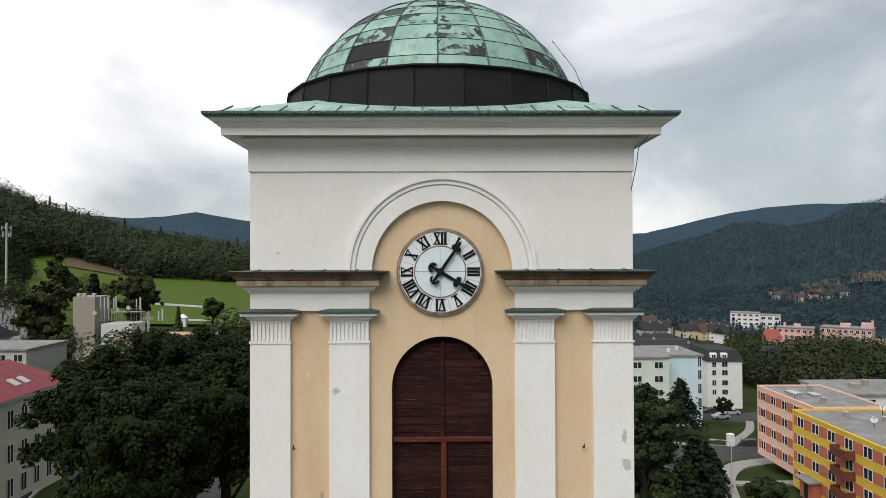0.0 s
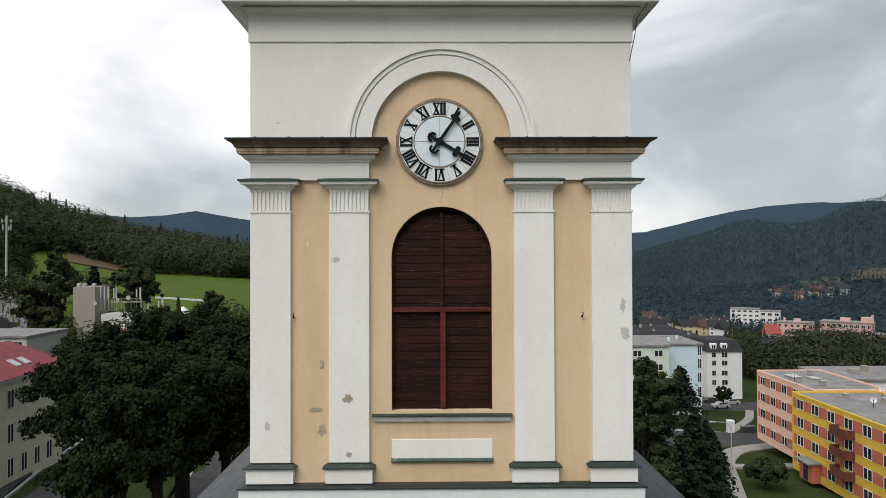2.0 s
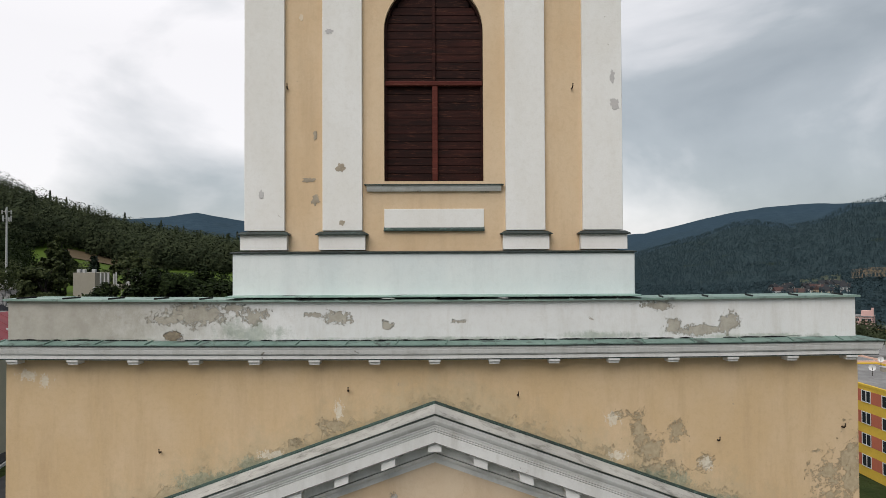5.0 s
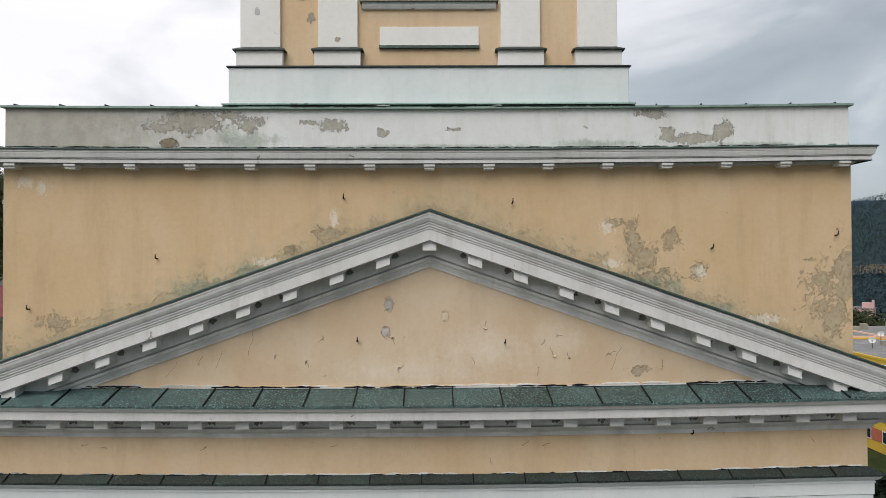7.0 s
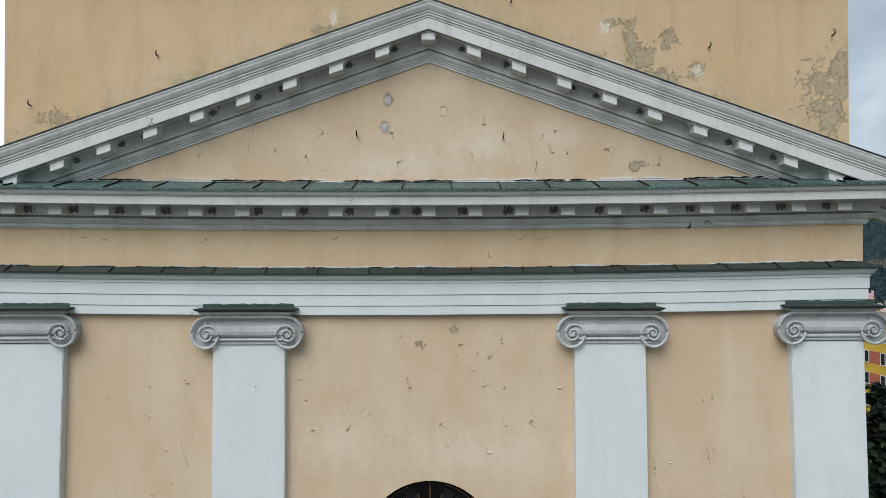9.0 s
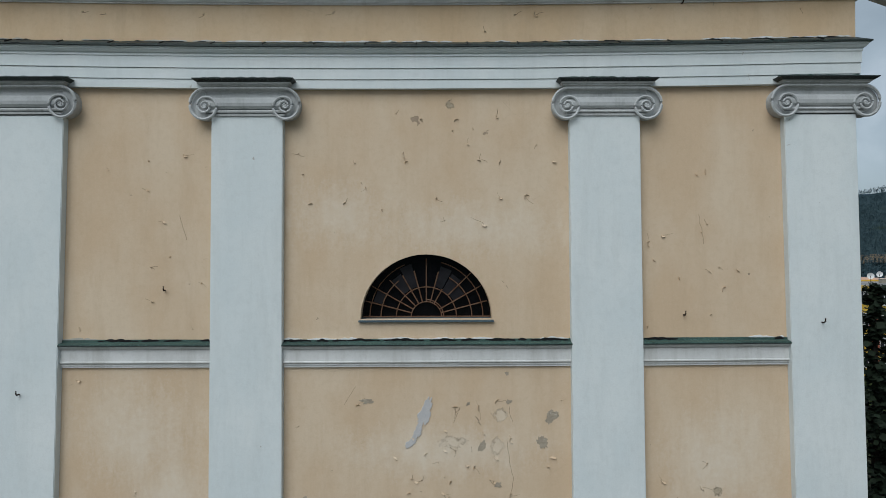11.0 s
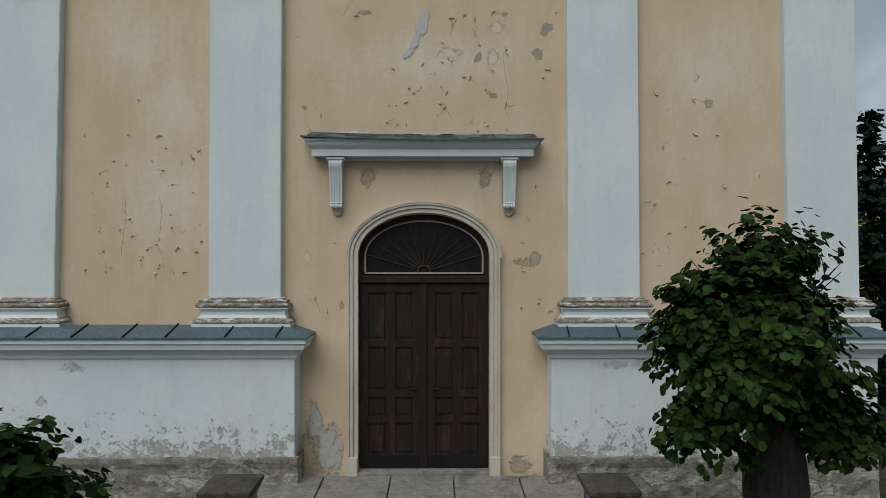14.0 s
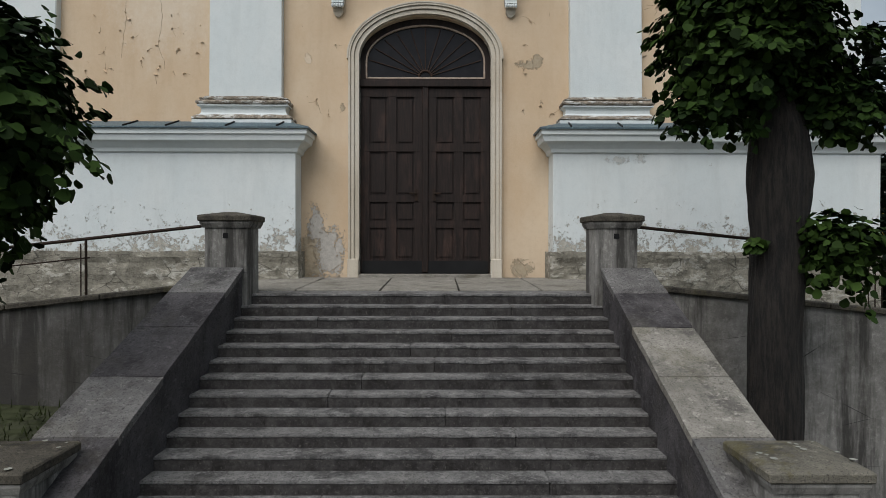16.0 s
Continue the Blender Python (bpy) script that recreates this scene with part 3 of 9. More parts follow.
def arch_band(bm, inner, outer, zs, ri, ro, y0, y1, n=36, legs=None):
    """A flat band that follows an arch; legs: carried straight down to that height."""
    a, b = arch_points(inner, zs, ri, n), arch_points(outer, zs, ro, n)
    if legs is not None:
        a, b = [(-inner, legs)] + a + [(inner, legs)], [(-outer, legs)] + b + [(outer, legs)]
    rows = [[bm.verts.new((p[0], y, p[1])) for p in line] for y in (y0, y1) for line in (a, b)]
    for k in range(len(a) - 1):
        for i, j in ((0, 1), (1, 3), (3, 2), (2, 0)):
            bm.faces.new((rows[i][k], rows[i][k + 1], rows[j][k + 1], rows[j][k]))
    for k in (0, len(a) - 1):
        bm.faces.new((rows[0][k], rows[1][k], rows[3][k], rows[2][k]))


def disc(bm, x, z, r, y0, y1, n=48, ry=None):
    rings = [[bm.verts.new((x + r * math.cos(2 * math.pi * k / n), y, z + (ry or r) * math.sin(2 * math.pi * k / n))) for k in range(n)] for y in (y0, y1)]
    bm.faces.new(rings[0])
    bm.faces.new(rings[1])
    for k in range(n):
        j = (k + 1) % n
        bm.faces.new((rings[0][k], rings[0][j], rings[1][j], rings[1][k]))


def rod(bm, a, b, r0, r1=None, n=8):
    a, b = Vector(a), Vector(b)
    q = (b - a).to_track_quat("Z", "Y").to_matrix()
    r1 = r0 if r1 is None else r1
    rings = [[bm.verts.new(p + q @ Vector((r * math.cos(2 * math.pi * k / n), r * math.sin(2 * math.pi * k / n), 0))) for k in range(n)] for p, r in ((a, r0), (b, r1))]
    bm.faces.new(rings[0])
    bm.faces.new(rings[1])
    for k in range(n):
        j = (k + 1) % n
        bm.faces.new((rings[0][k], rings[0][j], rings[1][j], rings[1][k]))


# ---- church ----
church = thing("church", "baroque parish church with ochre and white peeling plaster and copper trim", "church")


def ring_path(hx, y0, y1):
    return [(-hx, y1), (-hx, y0), (hx, y0), (hx, y1)]


def settle(x, z):
    """How far the old masonry has sunk between its ends."""
    if 14.4 < z < 17.1:
        return -0.08 * max(0.0, 1 - (x / 7.6) ** 2) + 0.0022 * x
    if 20.9 < z < 22.2:
        return -0.042 * max(0.0, 1 - (x / 7.6) ** 2)
    if 5.9 < z < 6.6:
        return -0.036 * max(0.0, 1 - (x / 2.2) ** 2) - 0.008 * x
    if 9.3 < z < 9.9:
        return -0.012 * max(0.0, 1 - (x / 7.6) ** 2) + 0.006 * noise.noise(Vector((x * 0.7, z, 3.0)))
    return 0.0


def sink(bm):
    """Cut a long moulding into short lengths and let it sink, with the small waves of hand work."""
    xs = [v.co.x for v in bm.verts]
    step = 0.5 if max(xs) - min(xs) > 6 else 0.3
    x = min(xs) + step
    while x < max(xs) - 0.1:
        bmesh.ops.bisect_plane(bm, geom=bm.verts[:] + bm.edges[:] + bm.faces[:], plane_co=(x, 0, 0), plane_no=(1, 0, 0))
        x += step
    for v in bm.verts:
        v.co.z += settle(v.co.x, v.co.z) + 0.004 * noise.noise(Vector((v.co.x * 0.9, v.co.z * 0.3, 5.0)))


def moulding(name, path, profile, material, label=""):
    bm = bmesh.new()
    sweep(bm, path, profile)
    if settle(0.0, profile[1][1]):
        sink(bm)
    return part(name, bm, material, church, label)


def seams(name, xs, y0, y1, z0, z1, parent=None, lean=0.0, material=None):
    """Folded joints across a sheet-metal covering that falls from y1, z1 to y0, z0."""
    bm = bmesh.new()
    v = []
    for y, z, s in ((y0, z0, 0.0), (y1, z1, lean)):
        v += [bm.verts.new((s + a, y, z + b)) for a, b in ((-0.012, 0), (0.012, 0), (0.012, 0.028), (-0.012, 0.028))]
    for f in ((0, 1, 2, 3), (7, 6, 5, 4), (0, 4, 5, 1), (1, 5, 6, 2), (2, 6, 7, 3), (3, 7, 4, 0)):
        bm.faces.new([v[k] for k in f])
    first = part(name, bm, material or TAR, parent or church)
    for k, x in enumerate(xs):
        ob = new(name, first.data) if k else first
        ob.parent, ob.location = parent or church, (x, 0, settle(x, (z0 + z1) / 2))


SH = random.Random(3)


def sheets(name, xs, width, y0, y1, z0, z1, material=None):
    """Copper sheets laid side by side, each a little out of true."""
    for x in xs:
        bm = bmesh.new()
        e = [SH.uniform(0.001, 0.010) + settle(x + width / 2, z0) for k in range(4)]
        w = width - 0.012
        top = [bm.verts.new(p) for p in ((x + 0.006, y0, z0 + e[0]), (x + w, y0, z0 + e[1]), (x + w, y1, z1 + e[2]), (x + 0.006, y1, z1 + e[3]))]
        low = [bm.verts.new((v.co.x, v.co.y, v.co.z - 0.02)) for v in top]
        bm.faces.new(top)
        for k in range(4):
            j = (k + 1) % 4
            bm.faces.new((top[k], top[j], low[j], low[k]))
        part(name, bm, material or OLD_COPPER, church)


# body of the nave
bm = bmesh.new()
arch_wall(bm, -8.0, 8.0, -3.0, 9.0, 0.0, 0.8, 1.26, 0.0, 4.1, 0.81)
bmesh.ops.remove_doubles(bm, verts=bm.verts[:], dist=1e-4)
part("facade_wall", bm, OCHRE_LOW, church, "ochre plaster wall with cracks and flaking paint")
bm = bmesh.new()
arch_wall(bm, -8.0, 8.0, 9.0, 14.57, 0.0, 0.8, 1.22, 10.22, 10.22, 1.2)
bmesh.ops.remove_doubles(bm, verts=bm.verts[:], dist=1e-4)
part("facade_wall", bm, OCHRE_LOW, church, "ochre plaster wall around the lunette window")
for s in (-1, 1):
    boxed("side_wall", (min(s * 8, s * 7.2), max(s * 8, s * 7.2), 0.8, 34, -4, 17.2), OCHRE_LOW, church)
boxed("back_wall", (-7.2, 7.2, 33.2, 34, -4, 17.2), OCHRE_LOW, church)
boxed("frieze_wall", (-7.98, 7.98, -0.08, 0.8, 14.57, 16.95), OCHRE, church, "ochre frieze between architrave and cornice", 0)
boxed("attic_wall", (-7.86, 7.86, 0.1, 1.3, 16.95, 21.3), ATTIC_WALL, church, "stained ochre attic wall", 0)
bm = bmesh.new()
for f in ([(-8.3, 16.85), (8.3, 16.85), (0, 19.75)],):
    a = [bm.verts.new((x, -0.06, z)) for x, z in f]
    b = [bm.verts.new((x, 0.12, z)) for x, z in f]
    bm.faces.new(a)
    bm.faces.new(b[::-1])
    for k in range(3):
        bm.faces.new((a[k], a[(k + 1) % 3], b[(k + 1) % 3], b[k]))
part("tympanum", bm, OCHRE_LOW, church, "pale ochre pediment field with a hairline crack")
bm = bmesh.new()
for s in (-1, 1):
    v = [bm.verts.new(p) for p in ((0, 2.6, 25.4), (0, 34.5, 25.4), (s * 8.7, 34.5, 18.6), (s * 8.7, 2.6, 18.6), (s * 8.7, 2.6, 18.3), (s * 8.7, 34.5, 18.3), (0, 34.5, 25.1), (0, 2.6, 25.1))]
    for f in ((0, 1, 2, 3), (4, 5, 6, 7), (3, 2, 5, 4), (0, 3, 4, 7), (1, 6, 5, 2)):
        bm.faces.new([v[k] for k in f])
roof = part("nave_roof", bm, SLATE, church, "grey slate roof")
bm = bmesh.new()
for s in (-1, 1):
    for row in range(26):
        d0, d1 = row / 26, (row + 1.12) / 26
        off = (row % 2) * 0.16
        for k in range(98):
            y = 2.55 + k * 0.32 + off
            p0, p1 = (s * 8.7 * (1 - d0), 18.63 + 6.8 * d0), (s * 8.7 * (1 - d1), 18.63 + 6.8 * d1)
            v = [bm.verts.new(q) for q in ((p0[0], y, p0[1] + 0.045), (p0[0], y + 0.30, p0[1] + 0.045), (p1[0], y + 0.30, p1[1]), (p1[0], y, p1[1]))]
            bm.faces.new(v)
tagged(part("slating", bm, SLATE, roof), kind="stuff")

# architrave, main cornice, pediment
FRONT = ring_path(7.92, 0.0, 6.0)
moulding("architrave", FRONT, [(0, 14.555), (0.11, 14.555), (0.11, 14.708), (0.098, 14.712), (0.098, 14.722), (0.125, 14.722), (0.125, 14.908), (0.113, 14.912), (0.113, 14.922), (0.14, 14.922), (0.14, 15.13), (0.155, 15.135), (0.155, 15.165), (0.145, 15.17), (0.145, 15.185), (0.175, 15.19), (0.215, 15.235), (0.215, 15.25), (0.235, 15.255), (0.235, 15.28), (0, 15.28)], PALE, "pale stepped architrave")
moulding("architrave_flashing", FRONT, [(0, 15.282), (0.27, 15.282), (0.27, 15.31), (0.08, 15.41), (0, 15.41)], BLACK_COPPER, "blackened copper flashing")
sheets("flashing_sheet", [-7.6 + 0.93 * k for k in range(16)], 0.93, -0.27, -0.082, 15.315, 15.408, BLACK_COPPER)
seams("flashing_seam", [-7.6 + 0.93 * k for k in range(17)], -0.27, -0.08, 15.31, 15.40)
BASE = ring_path(7.98, -0.05, 6.0)
moulding("main_cornice", BASE, [(0, 16.1), (0.06, 16.1), (0.06, 16.13), (0.085, 16.13), (0.085, 16.19), (0.11, 16.19), (0.17, 16.26), (0.17, 16.285), (0.10, 16.29), (0.10, 16.32), (0.2, 16.325), (0.2, 16.535), (0.53, 16.54), (0.53, 16.52), (0.56, 16.52), (0.56, 16.67), (0.575, 16.665), (0.575, 16.68), (0.6, 16.685), (0.63, 16.73), (0.63, 16.75), (0, 16.75)], MOULD, "pale grey cornice with dark weathering")
# dark strip added as the shadow line below the corona, grime included
moulding("cornice_shadow_line", BASE, [(0.51, 16.505), (0.562, 16.505), (0.562, 16.5185), (0.51, 16.5185)], DARK_PLASTER, "dark strip for the shadow and grime under the corona")
moulding("cornice_roofing", BASE, [(0, 16.752), (0.66, 16.752), (0.66, 16.785), (0.02, 16.965), (0, 16.965)], OLD_COPPER, "green-black copper covering")
# the black strip paints the shadow gap where the sheets turn up
for name, hx, y, z0, z1, material in (("sheet_upstand", 8.0, -0.088, 16.94, 16.972, TAR), ("mortar_line", 7.9, -0.083, 16.974, 16.996, STAINED)):
    bm = bmesh.new()
    box(bm, -hx, hx, y, -0.04, z0, z1)
    sink(bm)
    part(name, bm, material, church)
sheets("cornice_sheet", [-8.2 + 0.86 * k for k in range(20)], 0.86, -0.70, -0.07, 16.79, 16.962)
seams("cornice_seam", [-8.2 + 0.86 * k for k in range(20)], -0.70, -0.07, 16.79, 16.96, lean=0.0)
def modillion_mesh(shear):
    """A bracket block with a moulded crown; on the slopes it leans with the cornice but keeps upright sides."""
    bm = bmesh.new()
    box(bm, -0.124, 0.124, -0.455, -0.18, -0.20, -0.062)
    soften(bm, 0.007)
    box(bm, -0.138, 0.138, -0.462, -0.18, -0.064, -0.043)
    box(bm, -0.156, 0.156, -0.474, -0.18, -0.043, -0.022)
    box(bm, -0.176, 0.176, -0.485, -0.18, -0.022, 0.012)
    for v in bm.verts:
        v.co.z -= shear * v.co.x
    bmesh.ops.recalc_face_normals(bm, faces=bm.faces[:])
    me = bpy.data.meshes.new("modillion")
    bm.to_mesh(me)
    bm.free()
    me.materials.append(MOULD)
    return me


SLOPE, APEX = 0.3505, 20.086
blocks = {k: modillion_mesh(k * SLOPE) for k in (-1, 0, 1)}


def modillion(x, z, lean=0):
    ob = new("modillion", blocks[lean])
    ob.parent, ob.location = church, (x, 0, z)
    return ob


for k in range(-9, 10):
    modillion(0.825 * k, 16.53 + settle(0.825 * k, 16.5))
for s in (-1, 1):
    for name, profile, material, label in (
        ("raking_cornice", [(0.1, -0.03), (-0.595, -0.03), (-0.595, -0.05), (-0.585, -0.055), (-0.575, -0.11), (-0.545, -0.17), (-0.525, -0.19), (-0.525, -0.215), (-0.50, -0.22), (-0.50, -0.24), (-0.515, -0.243), (-0.515, -0.262), (-0.485, -0.266), (-0.485, -0.282), (-0.505, -0.287), (-0.505, -0.305), (-0.48, -0.308), (-0.48, -0.318), (-0.50, -0.322), (-0.50, -0.51), (-0.475, -0.51), (-0.475, -0.485), (-0.2, -0.487), (-0.2, -0.765), (-0.13, -0.77), (-0.13, -0.79), (-0.185, -0.795), (-0.165, -0.85), (-0.13, -0.885), (-0.13, -0.90), (-0.105, -0.905), (-0.105, -0.94), (-0.085, -0.945), (-0.085, -0.985), (0.1, -0.985)], MOULD, "pale grey sloping cornice"),
        ("raking_ledge", [(0.1, 0.05), (-0.585, 0.004), (-0.585, -0.028), (0.1, -0.028)], WEATHERED, "weathered grey ledge"),
        # dark strip put in for shadow and grime under the sloping corona
        ("raking_drip_line", [(-0.502, -0.512), (-0.502, -0.526), (-0.46, -0.526), (-0.46, -0.512)], DARK_PLASTER, "dark strip for the shadow and grime under the corona"),
        ("raking_drip", [(-0.56, 0.0075), (-0.604, 0.006), (-0.604, -0.012), (-0.597, -0.012), (-0.597, 0.0), (-0.56, 0.0)], BLACK_COPPER, "black sheet-metal drip edge"),
        ("raking_flashing", [(0.1, 0.092), (0.075, 0.09), (0.035, 0.07), (0.035, 0.046), (0.1, 0.05)], GREEN_COPPER, "green-black copper edge"),
    ):
        bm = bmesh.new()
        rings = [[bm.verts.new((s * x, y, APEX + dz - SLOPE * x + 0.005 * noise.noise(Vector((s * x * 0.8, 1.0, 2.0))))) for y, dz in profile] for x in [0.436 * k for k in range(21)]]
        for a, b in zip(rings, rings[1:]):
            for k in range(len(profile)):
                j = (k + 1) % len(profile)
                bm.faces.new((a[k], a[j], b[j], b[k]))
        bm.faces.new(rings[-1])
        part(name, bm, material, church, label)
    for k in range(1, 11):
        x = (0.821 if s < 0 else 0.808) * k
        modillion(s * x, APEX - 0.497 - SLOPE * x, s)
modillion(0, APEX - 0.50)

# attic cornice and parapet
ATTIC = ring_path(7.86, 0.1, 1.2)
moulding("attic_cornice", ATTIC, [(0, 20.97), (0.038, 20.97), (0.038, 21.0), (0.058, 21.0), (0.058, 21.075), (0.215, 21.08), (0.215, 21.025), (0.243, 21.025), (0.243, 21.085), (0.218, 21.087), (0.218, 21.1), (0.253, 21.102), (0.253, 21.115), (0.269, 21.12), (0.288, 21.19), (0.288, 21.21), (0.298, 21.215), (0.298, 21.26), (0, 21.26)], MOULD, "pale grey cornice under the parapet")
# black strip that paints the shadow line under the attic corona
moulding("attic_drip_line", ATTIC, [(0.19, 21.008), (0.244, 21.008), (0.244, 21.0235), (0.19, 21.0235)], BLACK_COPPER, "black strip for the shadow line under the corona")
moulding("attic_flashing", ATTIC, [(0, 21.262), (0.314, 21.262), (0.314, 21.288), (0.013, 21.335), (0, 21.335)], ATTIC_TIN, "green copper flashing")
moulding("attic_drip", ATTIC, [(0.2, 21.256), (0.322, 21.256), (0.322, 21.272), (0.315, 21.272), (0.31, 21.2615), (0.2, 21.2615)], BLACK_COPPER, "black drip edge")
seams("attic_seam", [-7.9 + 0.9 * k for k in range(18)], -0.21, 0.08, 21.283, 21.325, lean=0.03, material=ATTIC_TIN)
small = bpy.data.meshes.new("small_modillion")
bm = bmesh.new()
box(bm, -0.108, 0.108, -0.14, 0.12, -0.075, 0.0)
soften(bm, 0.01)
box(bm, -0.092, 0.092, -0.11, 0.12, -0.115, -0.07)
bmesh.ops.recalc_face_normals(bm, faces=bm.faces[:])
bm.to_mesh(small)
bm.free()
small.materials.append(MOULD)
for k in range(-7, 8):
    ob = new("small_modillion", small)
    ob.parent, ob.location = church, (1.088 * k, 0.0, 21.035 + settle(1.088 * k, 21.0))
bm = bmesh.new()
box(bm, -7.8, 7.8, 0.05, 0.95, 21.3, 22.05)
sink(bm)
part("parapet", bm, STAINED, church, "white parapet with fallen plaster and brown stains")
bm = bmesh.new()
box(bm, -7.86, 7.86, -0.02, 0.42, 22.052, 22.09)
box(bm, -7.8, 7.8, 0.45, 1.12, 22.052, 22.075)
sink(bm)
part("parapet_coping", bm, COPING, church, "mottled green copper coping sheets")
seams("coping_seam", [-7.6 + 0.83 * k for k in range(5)] + [-3.3 + 0.83 * k for k in range(9)] + [4.2 + 0.83 * k for k in range(5)], -0.02, 0.42, 22.09, 22.09, lean=0.08)

def ragged_edge(x0, x1, y, z, h, material, seed, gap=0.3, label=""):
    """A torn strip of old sealing or mortar along the back of a metal covering."""
    rnd = random.Random(seed)
    bm = bmesh.new()
    x = x0
    while x < x1 - 0.02:
        w = min(rnd.uniform(0.15, 0.8), x1 - x)
        if rnd.random() > gap:
            n = max(3, int(w / 0.06))
            lo, hi = [], []
            for k in range(n + 1):
                px = x + w * k / n
                edge = min(k, n - k) / n
                lo.append((px, z + settle(px, z) - h * rnd.uniform(0.1, 0.6)))
                hi.append((px, z + settle(px, z) + h * min(1, 0.2 + 2 * edge) * rnd.uniform(0.3, 1.0)))
            front = [[bm.verts.new((px, y, pz)) for px, pz in row] for row in (lo, hi)]
            back = [[bm.verts.new((px, y + 0.03, pz)) for px, pz in row] for row in (lo, hi)]
            for k in range(n):
                bm.faces.new((front[0][k], front[0][k + 1], front[1][k + 1], front[1][k]))
                bm.faces.new((front[1][k], front[1][k + 1], back[1][k + 1], back[1][k]))
        x += w + rnd.uniform(0.0, 0.1)
    tagged(part("torn_edge", bm, material, church, label), kind="stuff")


for z, y, h, a, b, seed in ((15.405, -0.092, 0.03, -7.9, 7.9, 1), (21.34, 0.035, 0.02, -7.8, 7.8, 2), (16.998, -0.092, 0.03, -7.4, 7.4, 3), (9.85, -0.032, 0.042, -6.68, -3.96, 4), (9.85, -0.032, 0.042, -2.68, 2.64, 5), (9.85, -0.032, 0.042, 4.0, 6.64, 6), (6.435, -0.012, 0.035, -1.6, 1.6, 7), (22.09, -0.03, 0.014, -3.8, 3.8, 8)):
    ragged_edge(a, b, y, z, h, TAR, seed, 0.3, "torn black sealing")
    ragged_edge(a, b, y + 0.006, z + 0.02, h, STAINED, seed + 20, 0.45, "crumbling pale mortar")

# colossal pilasters with ionic capitals
QUARTERS = [0.315, 0.262, 0.245, 0.215, 0.155, 0.125, 0.118, 0.098, 0.072, 0.056, 0.046, 0.032, 0.022]
SPIRAL = [(float(np.interp(k / 6, range(13), QUARTERS)), math.pi / 2 + k * math.pi / 12) for k in range(73)]


def tube(bm, pts, r, n=6):
    rings = []
    for i, p in enumerate(pts):
        d = (pts[min(i + 1, len(pts) - 1)] - pts[max(i - 1, 0)]).normalized()
        q = d.to_track_quat("Z", "Y").to_matrix()
        rr = r(i) if callable(r) else r
        rings.append([bm.verts.new(p + q @ Vector((rr * math.cos(2 * math.pi * k / n), rr * math.sin(2 * math.pi * k / n), 0))) for k in range(n)])
    for a, b in zip(rings, rings[1:]):
        for k in range(n):
            j = (k + 1) % n
            bm.faces.new((a[k], a[j], b[j], b[k]))
    bm.faces.new(rings[0])
    bm.faces.new(rings[-1])


FRONT_Y = -0.16


